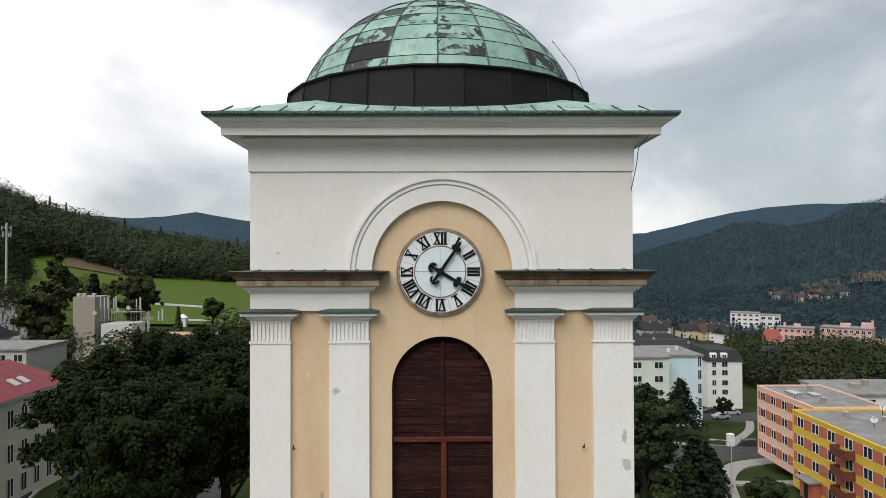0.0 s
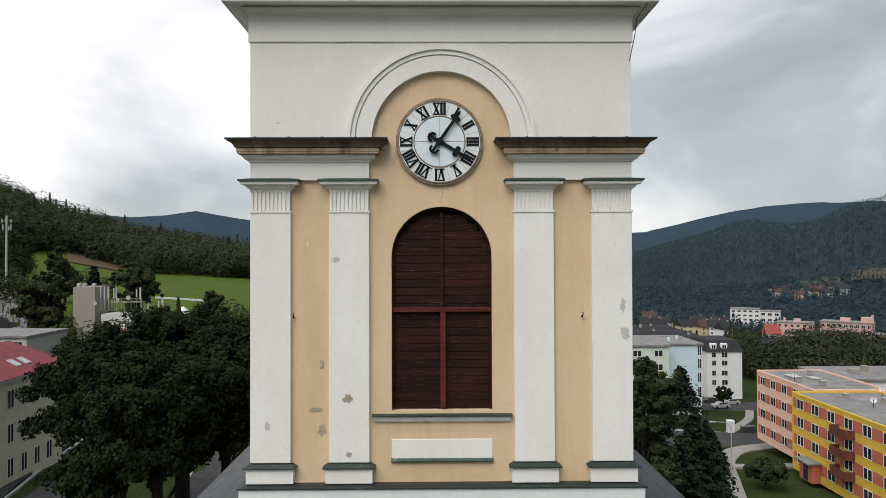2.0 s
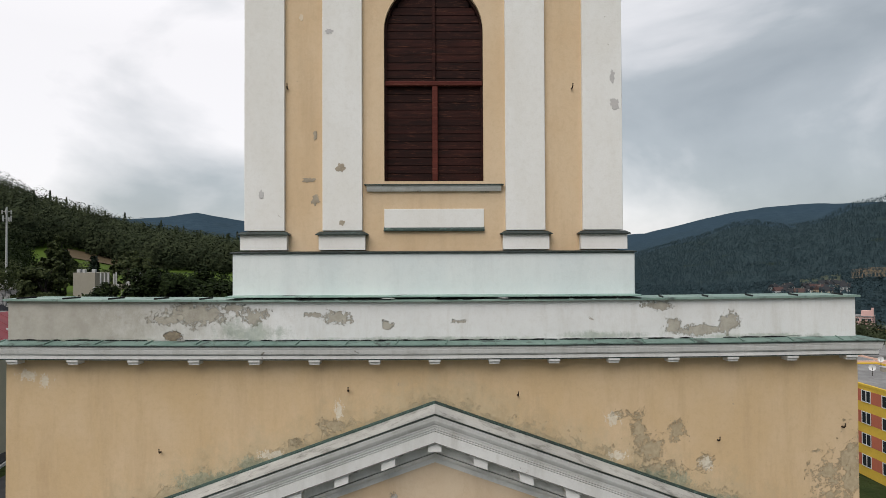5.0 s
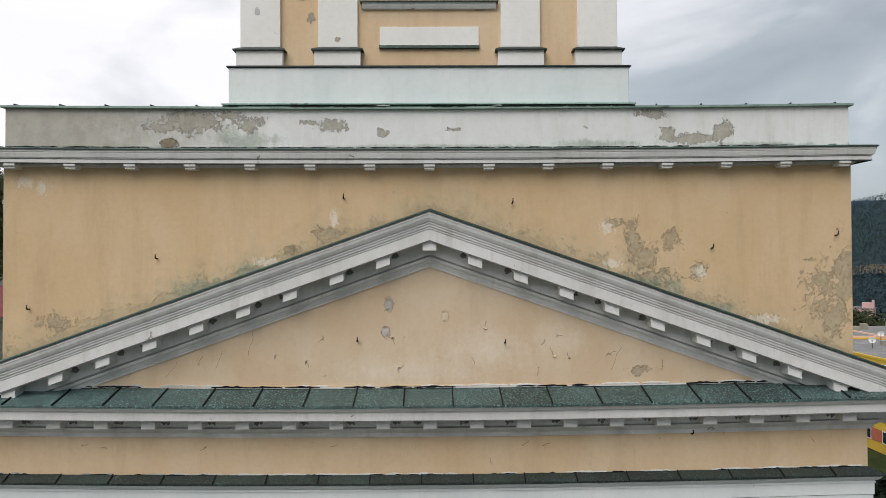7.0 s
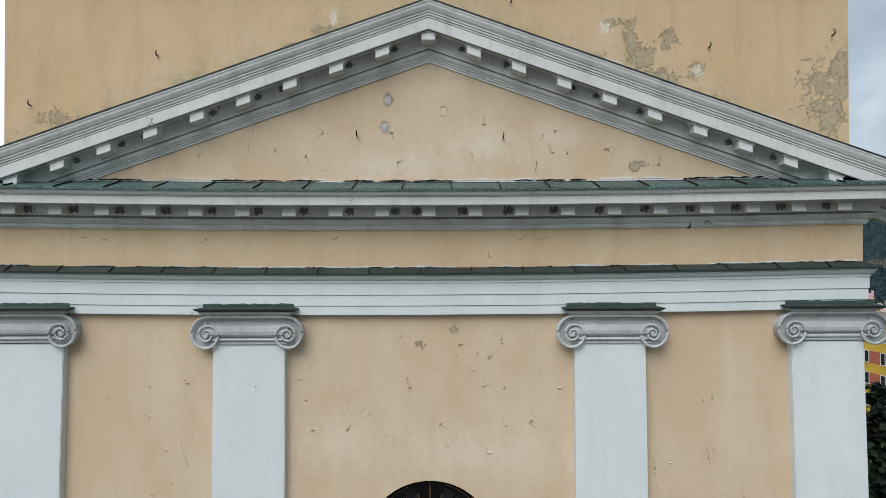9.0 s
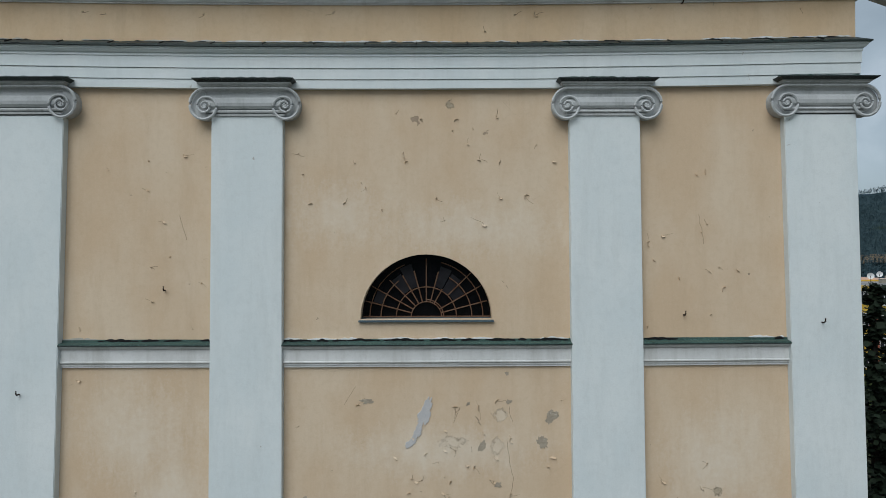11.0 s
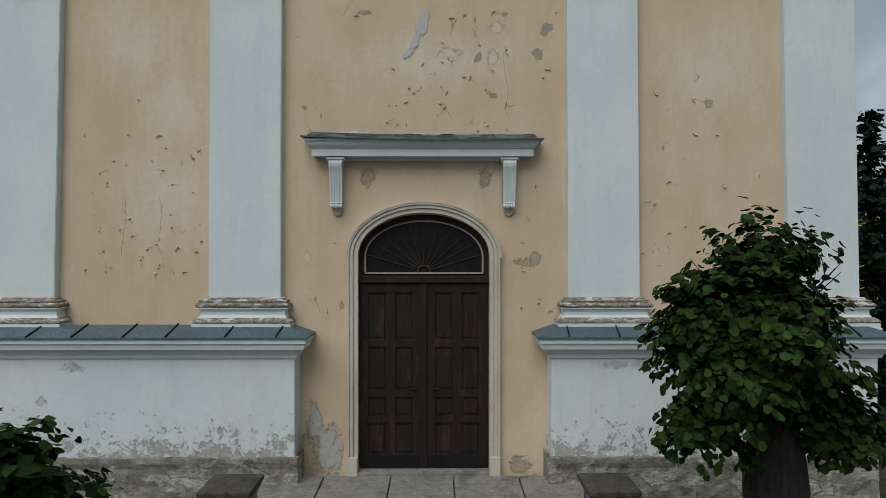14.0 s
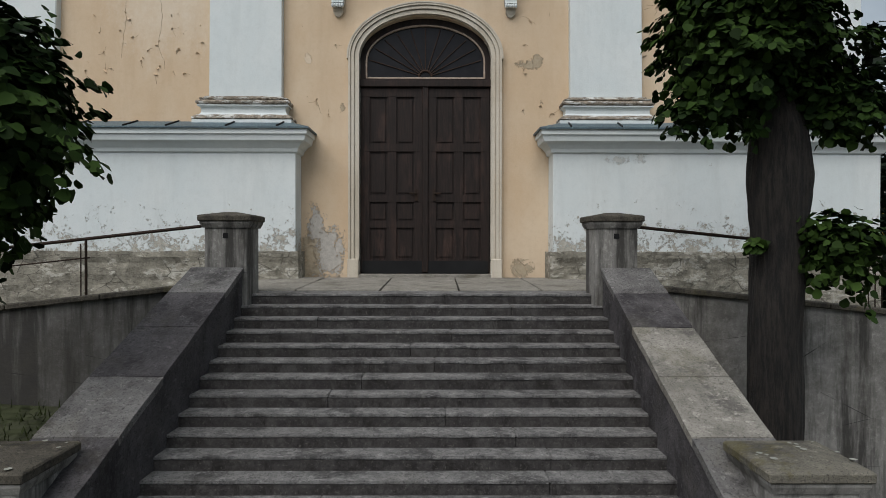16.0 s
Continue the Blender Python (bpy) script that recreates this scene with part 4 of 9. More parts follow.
def pilaster(x0, w0, x1, w1, xc):
    """A tall flat pilaster from z 3.33 to 13.98 that narrows and leans a little inwards."""
    bm = bmesh.new()
    v = [bm.verts.new((x + a * w, y, z)) for z, x, w in ((3.33, x0, w0), (13.98, x1, w1)) for a, y in ((-1, FRONT_Y), (1, FRONT_Y), (1, 0.02), (-1, 0.02))]
    for f in ((3, 2, 1, 0), (4, 5, 6, 7), (0, 1, 5, 4), (1, 2, 6, 5), (2, 3, 7, 6), (3, 0, 4, 7)):
        bm.faces.new([v[k] for k in f])
    soften(bm, 0.012, 2)
    shaft = part("pilaster", bm, PALE, church, "pale blue-white plaster pilaster")
    path = [(x0 - w0, 0), (x0 - w0, FRONT_Y), (x0 + w0, FRONT_Y), (x0 + w0, 0)]
    for name, profile, material, label in (
        ("base_slab", [(0, 2.72), (0.255, 2.72), (0.255, 2.80), (0.235, 2.805), (0.235, 2.885), (0.20, 2.89), (0, 2.89)], PALE, "pale lower slab of the base"),
        ("base_torus", [(0, 2.891), (0.225, 2.891), (0.245, 2.905), (0.235, 2.935), (0.165, 2.985), (0, 2.985)], DIRTY, "brown bare round moulding"),
        ("base_hollow", [(0, 2.986), (0.145, 2.986), (0.11, 3.03), (0.105, 3.09), (0.125, 3.135), (0.165, 3.15), (0.165, 3.168), (0, 3.168)], PALE, "pale hollow of the base"),
        ("base_upper_torus", [(0, 3.169), (0.15, 3.169), (0.185, 3.195), (0.19, 3.22), (0.17, 3.25), (0.12, 3.262), (0.12, 3.275), (0.135, 3.28), (0.135, 3.30), (0.07, 3.315), (0.055, 3.345), (0, 3.35)], DIRTY, "flaking upper mouldings of the base"),
    ):
        bm = bmesh.new()
        sweep(bm, path, profile)
        cuts = [x0 - w0 - 0.2 + 0.06 * k for k in range(int((2 * w0 + 0.4) / 0.06))]
        for c in cuts:
            bmesh.ops.bisect_plane(bm, geom=bm.verts[:] + bm.edges[:] + bm.faces[:], plane_co=(c, 0, 0), plane_no=(1, 0, 0))
        rag = 0.012 if material is DIRTY else 0.004
        for q in bm.verts:
            q.co += Vector((0.5 * rag * noise.noise(q.co * 9.0), rag * noise.noise(q.co * 11.0 + Vector((7, 0, 0))), 0.6 * rag * noise.noise(q.co * 8.0 + Vector((0, 0, 5)))))
        part(name, bm, material, shaft, label)
    # ionic capital: hollow channel between two scrolls, ribs, abacus and a black metal plate
    x, cz, half = xc, 14.135 + 0.045 * (abs(x1) > 5), 0.73
    dz = cz - 14.135
    bm = bmesh.new()
    prof = [(0.0, 13.955), (-0.185, 13.955), (-0.19, 13.99), (-0.165, 13.998), (-0.165, 14.008), (-0.20, 14.012), (-0.21, 14.035), (-0.20, 14.06), (-0.135, 14.07), (-0.135, 14.085), (-0.185, 14.09), (-0.215, 14.13), (-0.225, 14.19), (-0.21, 14.26), (-0.185, 14.295), (-0.15, 14.30), (-0.145, 14.36), (-0.165, 14.405), (-0.215, 14.425), (-0.235, 14.43), (-0.235, 14.455), (0.0, 14.455)]
    rings = [[bm.verts.new((px, y, z + dz)) for y, z in prof] for px in (x - half, x + half)]
    for k in range(len(prof)):
        j = (k + 1) % len(prof)
        bm.faces.new((rings[0][k], rings[1][k], rings[1][j], rings[0][j]))
    bm.faces.new(rings[0])
    bm.faces.new(rings[1])
    part("capital", bm, CAPITAL, shaft, "weathered ionic capital with a hollow channel")
    bm = bmesh.new()
    sweep(bm, [(x - 0.75, 0), (x - 0.75, -0.22), (x + 0.75, -0.22), (x + 0.75, 0)], [(0, 14.456 + dz), (0.015, 14.456 + dz), (0.02, 14.475 + dz), (0.055, 14.495 + dz), (0.055, 14.512 + dz), (0.08, 14.518 + dz), (0.095, 14.545 + dz), (0, 14.545 + dz)])
    part("abacus", bm, CAPITAL, shaft)
    bm = bmesh.new()
    tube(bm, [Vector((x - half + 2 * half * k / 8, -0.232, cz + 0.315)) for k in range(9)], 0.021)
    part("capital_rim", bm, CAPITAL, shaft)
    for s in (-1, 1):
        bm = bmesh.new()
        cx = x + s * half
        outer = [bm.verts.new((cx + s * max(0.0, -math.cos(a)) * r - s * max(0.0, math.cos(a)) * r, -0.165, cz + r * math.sin(a))) for r, a in SPIRAL[:25]]
        back = [bm.verts.new((q.co.x, 0.0, q.co.z)) for q in outer]
        bm.faces.new(outer)
        for k in range(len(outer)):
            j = (k + 1) % len(outer)
            bm.faces.new((outer[k], outer[j], back[j], back[k]))
        scroll = part("volute", bm, CAPITAL, shaft, "spiral scroll")
        bm = bmesh.new()
        tube(bm, [Vector((cx - s * r * math.cos(a), -0.222 - 0.02 * i / 72, cz + r * math.sin(a))) for i, (r, a) in enumerate(SPIRAL)], lambda i: 0.03 - 0.016 * i / 72)
        disc(bm, cx, cz, 0.03, -0.25, -0.15, 12)
        part("spiral", bm, CAPITAL, scroll)
    bm = bmesh.new()
    z = 14.548 + 0.6 * dz
    sweep(bm, [(x - 0.78, 0), (x - 0.78, -0.25), (x + 0.78, -0.25), (x + 0.78, 0)], [(0, z), (0.06, z), (0.13, z + 0.045), (0.13, z + 0.06), (-0.15, z + 0.095), (-0.2, z + 0.095)])
    part("capital_flashing", bm, BLACK_COPPER, shaft, "black sheet-metal plate")
    bm = bmesh.new()
    n = 30
    low = [bm.verts.new((x - 0.82 + 1.64 * k / n, -0.128, z + 0.06)) for k in range(n + 1)]
    top = [bm.verts.new((x - 0.82 + 1.64 * k / n, -0.128, z + 0.135 + 0.018 * noise.noise(Vector((k * 0.5, x, 1.0))))) for k in range(n + 1)]
    for k in range(n):
        bm.faces.new((low[k], low[k + 1], top[k + 1], top[k]))
    out = bmesh.ops.extrude_face_region(bm, geom=bm.faces[:])
    for q in out["geom"]:
        if isinstance(q, bmesh.types.BMVert):
            q.co.y += 0.02
    part("upstand", bm, GREEN_COPPER, shaft, "torn green upstand of the plate")


for x0, w0, x1, w1, xc in ((-7.53, 0.663, -7.265, 0.663, -7.345), (-3.337, 0.671, -3.262, 0.65, -3.285), (3.38, 0.671, 3.292, 0.647, 3.32), (7.521, 0.663, 7.268, 0.663, 7.335)):
    pilaster(x0, w0, x1, w1, xc)
for a, b in ((-6.73, -3.95), (-2.65, 2.69), (3.985, 6.73)):
    moulding("string_course", [(a, 0), (b, 0)], [(0, 9.36), (0.04, 9.36), (0.04, 9.395), (0.055, 9.40), (0.055, 9.42), (0.085, 9.45), (0.085, 9.47), (0.07, 9.475), (0.07, 9.70), (0.1, 9.705), (0.13, 9.74), (0.13, 9.76), (0, 9.76)], MOULD, "pale grimy moulded band")
    moulding("string_drip", [(a, 0), (b, 0)], [(0, 9.762), (0.155, 9.762), (0.158, 9.778), (0, 9.778)], BLACK_COPPER, "black drip edge")
    moulding("string_flashing", [(a, 0), (b, 0)], [(0, 9.78), (0.15, 9.78), (0.146, 9.805), (0.03, 9.825), (0.026, 9.865), (0, 9.87)], GREEN_COPPER, "green-black copper covering")

# lunette window
lunette = new("lunette_window")
lunette.parent = church
tagged(lunette, "half-round window with rusty glazing bars")
bm = bmesh.new()
bm.faces.new([bm.verts.new((x, 0.3, z)) for x, z in arch_points(1.22, 10.22, 1.2)])
part("pane", bm, LEADED, lunette, "dark dusty glass")
RUSTY = plain("rusty_bar", (0.09, 0.042, 0.022), (0.19, 0.12, 0.08), 14, 0.8)
for k, (r0, r1) in enumerate(((0.29, 1.2), (0.29, 1.2), (0.29, 0.98), (0.29, 0.9), (0.29, 0.9), (0.29, 1.1), (0.29, 0.88), (0.29, 0.6), (0.57, 1.2), (0.29, 1.2), (0.29, 1.2))):
    a = math.pi - math.pi * (k + 1) / 12
    bm = bmesh.new()
    rod(bm, (r0 * math.cos(a), 0.25, 10.24 + r0 * math.sin(a)), (min(r1, 1.19) * math.cos(a), 0.25, 10.24 + min(r1, 1.17) * math.sin(a)), 0.013, n=5)
    part("glazing_bar", bm, RUSTY, lunette, "thin rusty radial bar")
for r, a0, a1 in ((0.29, 0, 24), (0.33, 0, 12), (0.57, 0, 24), (0.86, 0, 8), (0.86, 17, 24), (1.07, 0, 10), (1.07, 15, 24)):
    bm = bmesh.new()
    tube(bm, [Vector((r * math.cos(math.pi * k / 24), 0.245, 10.235 + r * math.sin(math.pi * k / 24))) for k in range(a0, a1 + 1)], 0.011, 5)
    part("glazing_ring", bm, RUSTY, lunette)
boxed("bottom_bar", (-1.2, 1.2, 0.22, 0.26, 10.235, 10.258), RUSTY, lunette, "", 0)
for k, (a0, r0, r1) in enumerate(((60, 0.6, 1.0), (45, 0.58, 0.95), (105, 0.6, 1.05), (120, 0.6, 0.95), (30, 0.6, 0.84), (150, 0.88, 1.05))):
    bm = bmesh.new()
    c, e = radians(a0 + 1), radians(a0 + 14)
    bm.faces.new([bm.verts.new((r * math.cos(t), 0.285, 10.235 + r * math.sin(t))) for r, t in ((r0, c), (r1, c), (r1, e), (r0, e))])
    part("grey_pane", bm, GREY_GLASS, lunette, "pane of lighter grey glass")
moulding("lunette_sill", [(-1.25, 0), (1.25, 0)], [(-0.3, 10.17), (0.06, 10.17), (0.06, 10.2), (-0.3, 10.235)], BLUE_TIN, "tin window sill")

# portal
door = new("portal_door")
door.parent = church
tagged(door, "dark oak double door under a fanlight")
for s in (-1, 1):
    bm = bmesh.new()
    box(bm, min(0, s * 1.25), max(0, s * 1.25), 0.16, 0.22, 0.06, 3.62)
    x0, x1 = 0.05, 1.22
    for a, b in ((x0, x0 + 0.16), (x1 - 0.16, x1), (x0 + 0.50, x0 + 0.67)):
        box(bm, min(s * a, s * b), max(s * a, s * b), 0.125, 0.16, 0.1, 3.58)
    for z0, z1 in ((0.1, 0.32), (0.93, 1.05), (1.42, 1.55), (2.38, 2.52), (3.42, 3.58)):
        box(bm, min(s * x0, s * x1), max(s * x0, s * x1), 0.12, 0.16, z0, z1)
    for a, b in ((x0 + 0.2, x0 + 0.46), (x0 + 0.71, x1 - 0.2)):
        for z0, z1 in ((0.38, 0.88), (1.1, 1.38), (1.6, 2.33), (2.57, 3.37)):
            box(bm, min(s * a, s * b), max(s * a, s * b), 0.14, 0.16, z0, z1)
    leaf = part("door_leaf", bm, OAK, door, "panelled dark oak leaf")
    bm = bmesh.new()
    box(bm, s * 0.17 - 0.03, s * 0.17 + 0.03, 0.10, 0.125, 1.44, 1.66)
    rod(bm, (s * 0.17, 0.09, 1.58), (s * 0.30, 0.07, 1.58), 0.016)
    rod(bm, (s * 0.17, 0.125, 1.58), (s * 0.17, 0.08, 1.58), 0.014)
    part("door_handle", bm, IRON, leaf, "black iron lever handle")
    boxed("kick_plate", (min(s * 0.06, s * 1.2), max(s * 0.06, s * 1.2), 0.11, 0.12, 0.06, 0.3), TAR, leaf, "", 0)
boxed("mullion", (-0.06, 0.06, 0.09, 0.16, 0.08, 3.62), OAK, door)
boxed("transom", (-1.25, 1.25, 0.06, 0.24, 3.6, 3.74), OAK, door)
bm = bmesh.new()
bm.faces.new([bm.verts.new((x, 0.2, z)) for x, z in [(-1.26, 3.7)] + arch_points(1.26, 4.1, 0.81) + [(1.26, 3.7)]])
part("fanlight", bm, glass("grey_fanlight", (0.020, 0.019, 0.021), 0.2), door, "dusty grey fanlight")
bm = bmesh.new()
arch_band(bm, 1.14, 1.26, 4.1, 0.70, 0.81, 0.14, 0.24, 30, 3.74)
part("fanlight_frame", bm, OAK, door)
bm = bmesh.new()
arch_band(bm, 1.11, 1.14, 4.1, 0.67, 0.70, 0.15, 0.2, 30, 3.8)
box(bm, -1.13, 1.13, 0.15, 0.2, 3.772, 3.80)
part("fanlight_bead", bm, plain("pale_bead", (0.34, 0.25, 0.19), (0.50, 0.42, 0.35), 14, 0.7), door, "pale worn bead round the glass")
bm = bmesh.new()
BAR = plain("worn_brown_bar", (0.030, 0.018, 0.013), (0.075, 0.048, 0.036), 12, 0.7)
tube(bm, [Vector((0.12 * math.cos(math.pi * k / 12), 0.18, 3.81 + 0.12 * math.sin(math.pi * k / 12))) for k in range(13)], 0.02, 6)
part("fan_hub", bm, BAR, door, "worn hub of the bars")
for k in range(1, 12):
    a = math.pi * k / 12
    bm = bmesh.new()
    rod(bm, (0.12 * math.cos(a), 0.185, 3.82 + 0.1 * math.sin(a)), (1.1 * math.cos(a), 0.185, 3.82 + 0.92 * math.sin(a) ** 0.8), 0.010, n=5)
    part("fan_bar", bm, BAR, door)
SURROUND = plaster("portal_stone", (0.52, 0.46, 0.37), (0.60, 0.55, 0.47), (0.29, 0.25, 0.19), (0.27, 0.24, 0.20), 0.7, 0.6)
for a, b, h0, h1, y0, y1, z in ((1.24, 1.315, 0.815, 0.885, -0.07, 0.16, 0.3), (1.315, 1.33, 0.885, 0.90, -0.05, 0.02, 0.3), (1.33, 1.385, 0.90, 0.95, -0.10, 0.02, 0.3), (1.385, 1.40, 0.95, 0.965, -0.085, 0.02, 0.3), (1.40, 1.435, 0.965, 1.0, -0.125, 0.02, 0.3), (1.435, 1.462, 1.0, 1.025, -0.135, 0.02, 4.08)):
    bm = bmesh.new()
    arch_band(bm, a, b, 4.12, h0, h1, y0, y1, 36, z)
    part("surround_band", bm, SURROUND, church, "worn moulded stone surround")
for s in (-1, 1):
    boxed("portal_plinth", (min(s * 1.24, s * 1.45), max(s * 1.24, s * 1.45), -0.13, 0.18, -0.06, 0.34), SURROUND, church)
boxed("threshold", (-1.25, 1.25, -0.12, 0.5, -0.15, 0.05), SLAB, church, "worn stone threshold")
HOOD = [(-1.81, 0), (-1.81, -0.04), (1.78, -0.04), (1.78, 0)]
moulding("portal_hood", HOOD, [(0, 5.90), (0.03, 5.90), (0.03, 5.975), (0.22, 5.98), (0.22, 5.965), (0.25, 5.965), (0.25, 6.095), (0.235, 6.10), (0.235, 6.112), (0.265, 6.115), (0.275, 6.135), (0.305, 6.15), (0.33, 6.19), (0.335, 6.215), (0.355, 6.22), (0.355, 6.235), (0.37, 6.24), (0.37, 6.275), (0, 6.275)], PALE, "moulded hood above the door")
moulding("hood_drip", HOOD, [(0, 6.277), (0.425, 6.277), (0.425, 6.298), (0, 6.298)], BLUE_TIN, "blue-green tin drip edge")
moulding("hood_flashing", [(-2.11, -0.04), (2.08, -0.04)], [(0, 6.299), (0.415, 6.299), (0.41, 6.318), (0.1, 6.405), (0.03, 6.435), (0, 6.44)], HOOD_TIN, "blackened and green tin covering")
seams("hood_seam", [-1.4, -0.5, 0.4, 1.3], -0.44, -0.10, 6.30, 6.40)
for xc in (-1.628, 1.597):
    prof = [(-0.02, 5.885), (-0.25, 5.885), (-0.275, 5.84), (-0.27, 5.78), (-0.235, 5.68), (-0.20, 5.5), (-0.165, 5.3), (-0.145, 5.13), (-0.16, 5.10), (-0.02, 5.10)]
    bracket = None
    for x0, x1, dy in [(xc - 0.122, xc + 0.122, 0.0)] + [(xc - 0.122 + 0.0525 * k, xc - 0.09 + 0.0525 * k, -0.02) for k in range(5)]:
        bm = bmesh.new()
        rings = [[bm.verts.new((xc + (x - xc) * (1 - 0.12 * (5.9 - z)), y + (dy if y < -0.03 else 0), z)) for y, z in prof] for x in (x0, x1)]
        for k in range(len(prof)):
            j = (k + 1) % len(prof)
            bm.faces.new((rings[0][k], rings[0][j], rings[1][j], rings[1][k]))
        bm.faces.new(rings[0])
        bm.faces.new(rings[1])
        if bracket:
            part("flute", bm, PALE, bracket)
        else:
            bracket = part("hood_console", bm, PALE, church, "fluted scroll bracket")
    boxed("console_cap", (xc - 0.165, xc + 0.165, -0.275, 0, 5.905, 5.945), PALE, bracket)
    boxed("console_neck", (xc - 0.14, xc + 0.14, -0.25, 0, 5.875, 5.904), PALE, bracket)
    for k in range(5):
        bm = bmesh.new()
        bmesh.ops.create_uvsphere(bm, u_segments=10, v_segments=6, radius=0.036)
        for q in bm.verts:
            q.co = Vector((xc - 0.092 + 0.046 * k + q.co.x * 0.72, -0.15 + q.co.y * 1.1, 5.055 + q.co.z * 1.25))
        part("bead", bm, PALE, bracket)
    bm = bmesh.new()
    pts = [(-0.085, 5.03), (0.085, 5.03), (0.092, 4.96), (0.06, 4.90), (0.0, 4.865), (-0.06, 4.90), (-0.092, 4.96)]
    front, back = [bm.verts.new((xc + px, -0.10 + 0.06 * (5.03 - pz) / 0.165, pz)) for px, pz in pts], [bm.verts.new((xc + px, 0.0, pz)) for px, pz in pts]
    bm.faces.new(front)
    for k in range(7):
        bm.faces.new((front[k], front[(k + 1) % 7], back[(k + 1) % 7], back[k]))
    part("pendant", bm, SURROUND, bracket, "worn leaf-shaped tip")

# lower plinth on both sides of the portal
PY = -0.5
for s in (-1, 1):
    lo, hi = (2.33, 8.3)
    boxed("plinth", (min(s * lo, s * hi), max(s * lo, s * hi), PY, 0.0, 0.42, 2.28), FOOT, church, "white plastered plinth with flaking lower edge")
    bm = bmesh.new()
    n, rows = 96, 14
    grid = []
    for j in range(rows + 1):
        line = []
        for i in range(n + 1):
            x, z = s * (lo - 0.06 + (hi - lo + 0.06) * i / n), -0.95 + 1.43 * j / rows
            rough = 0.030 * noise.noise(Vector((x * 2.6, 1.0, z * 4.5))) + 0.022 * noise.noise(Vector((x * 8.0, 4.0, z * 11.0)))
            top = 0.035 * noise.noise(Vector((x * 1.7, 2.0, 0.0))) + 0.02 * noise.noise(Vector((x * 7.0, 6.0, 0.0))) if j == rows else 0.0
            line.append(bm.verts.new((x, PY - 0.045 - rough - (0.03 if j >= rows - 1 else 0.0), z + top)))
        grid.append(line)
    for q, r in zip(grid, grid[1:]):
        for i in range(n):
            bm.faces.new((q[i], q[i + 1], r[i + 1], r[i]))
    for line in (grid[-1], grid[0]):
        back = [bm.verts.new((v.co.x, PY + 0.06, v.co.z)) for v in line]
        for i in range(n):
            bm.faces.new((line[i], line[i + 1], back[i + 1], back[i]))
    side = [bm.verts.new((s * (lo - 0.06), 0.02, -0.95 + 1.43 * j / rows)) for j in range(rows + 1)]
    for j in range(rows):
        bm.faces.new((grid[j][0], grid[j + 1][0], side[j + 1], side[j]))
    part("socle", bm, RUBBLE, church, "bare grey rubble socle")
    path = [(-8.3, 3), (-8.3, PY), (-2.33, PY), (-2.33, 0)] if s < 0 else [(2.33, 0), (2.33, PY), (8.3, PY), (8.3, 3)]
    moulding("plinth_cornice", path, [(0, 2.26), (0.04, 2.28), (0.06, 2.34), (0.13, 2.42), (0.2, 2.46), (0.22, 2.56), (0.25, 2.57), (0.25, 2.66), (0, 2.66)], PALE, "moulded plinth cornice")
    moulding("plinth_flashing", path, [(0, 2.662), (0.29, 2.662), (0.29, 2.69), (-0.2, 2.86), (-0.2, 2.70)], BLUE_TIN, "blue-green tin covering")
    seams("plinth_seam", [s * x for x in (2.6, 3.5, 4.55, 5.3, 6.2, 7.0, 7.8)], PY - 0.29, PY + 0.2, 2.69, 2.855, lean=0.04)

# ---- tower ----
TY = 0.57
TC = TY + 3.65
bm = bmesh.new()
arch_wall(bm, -3.57, 3.57, 22.0, 31.8, TY + 0.08, TY + 0.45, 0.965, 24.3, 27.25, 0.965)
bmesh.ops.remove_doubles(bm, verts=bm.verts[:], dist=1e-4)
part("tower_wall", bm, OCHRE, church, "smooth ochre tower wall")
boxed("tower_body", (-3.57, 3.57, TY + 0.8, TY + 7.2, 22.0, 32.0), WHITE, church)
for s in (-1, 1):
    boxed("tower_side", (min(s * 3.63, s * 3.3), max(s * 3.63, s * 3.3), TY + 0.1, TY + 7.2, 23.0, 31.85), WHITE, church)
boxed("tower_plinth", (-3.82, 3.82, 0.4, 8.0, 22.0, 22.9), PALE, church, "white tower plinth")
moulding("tower_plinth_flashing", ring_path(3.82, 0.4, 8.0), [(-0.4, 22.902), (0.035, 22.902), (0.035, 22.926), (-0.1, 22.945), (-0.4, 22.945)], BLACK_COPPER, "blackened copper flashing")
bm = bmesh.new()
box(bm, -3.82, 3.82, -0.02, 0.398, 22.091, 22.115)
part("parapet_flashing", bm, VERDIGRIS, church, "green copper strip at the tower foot")


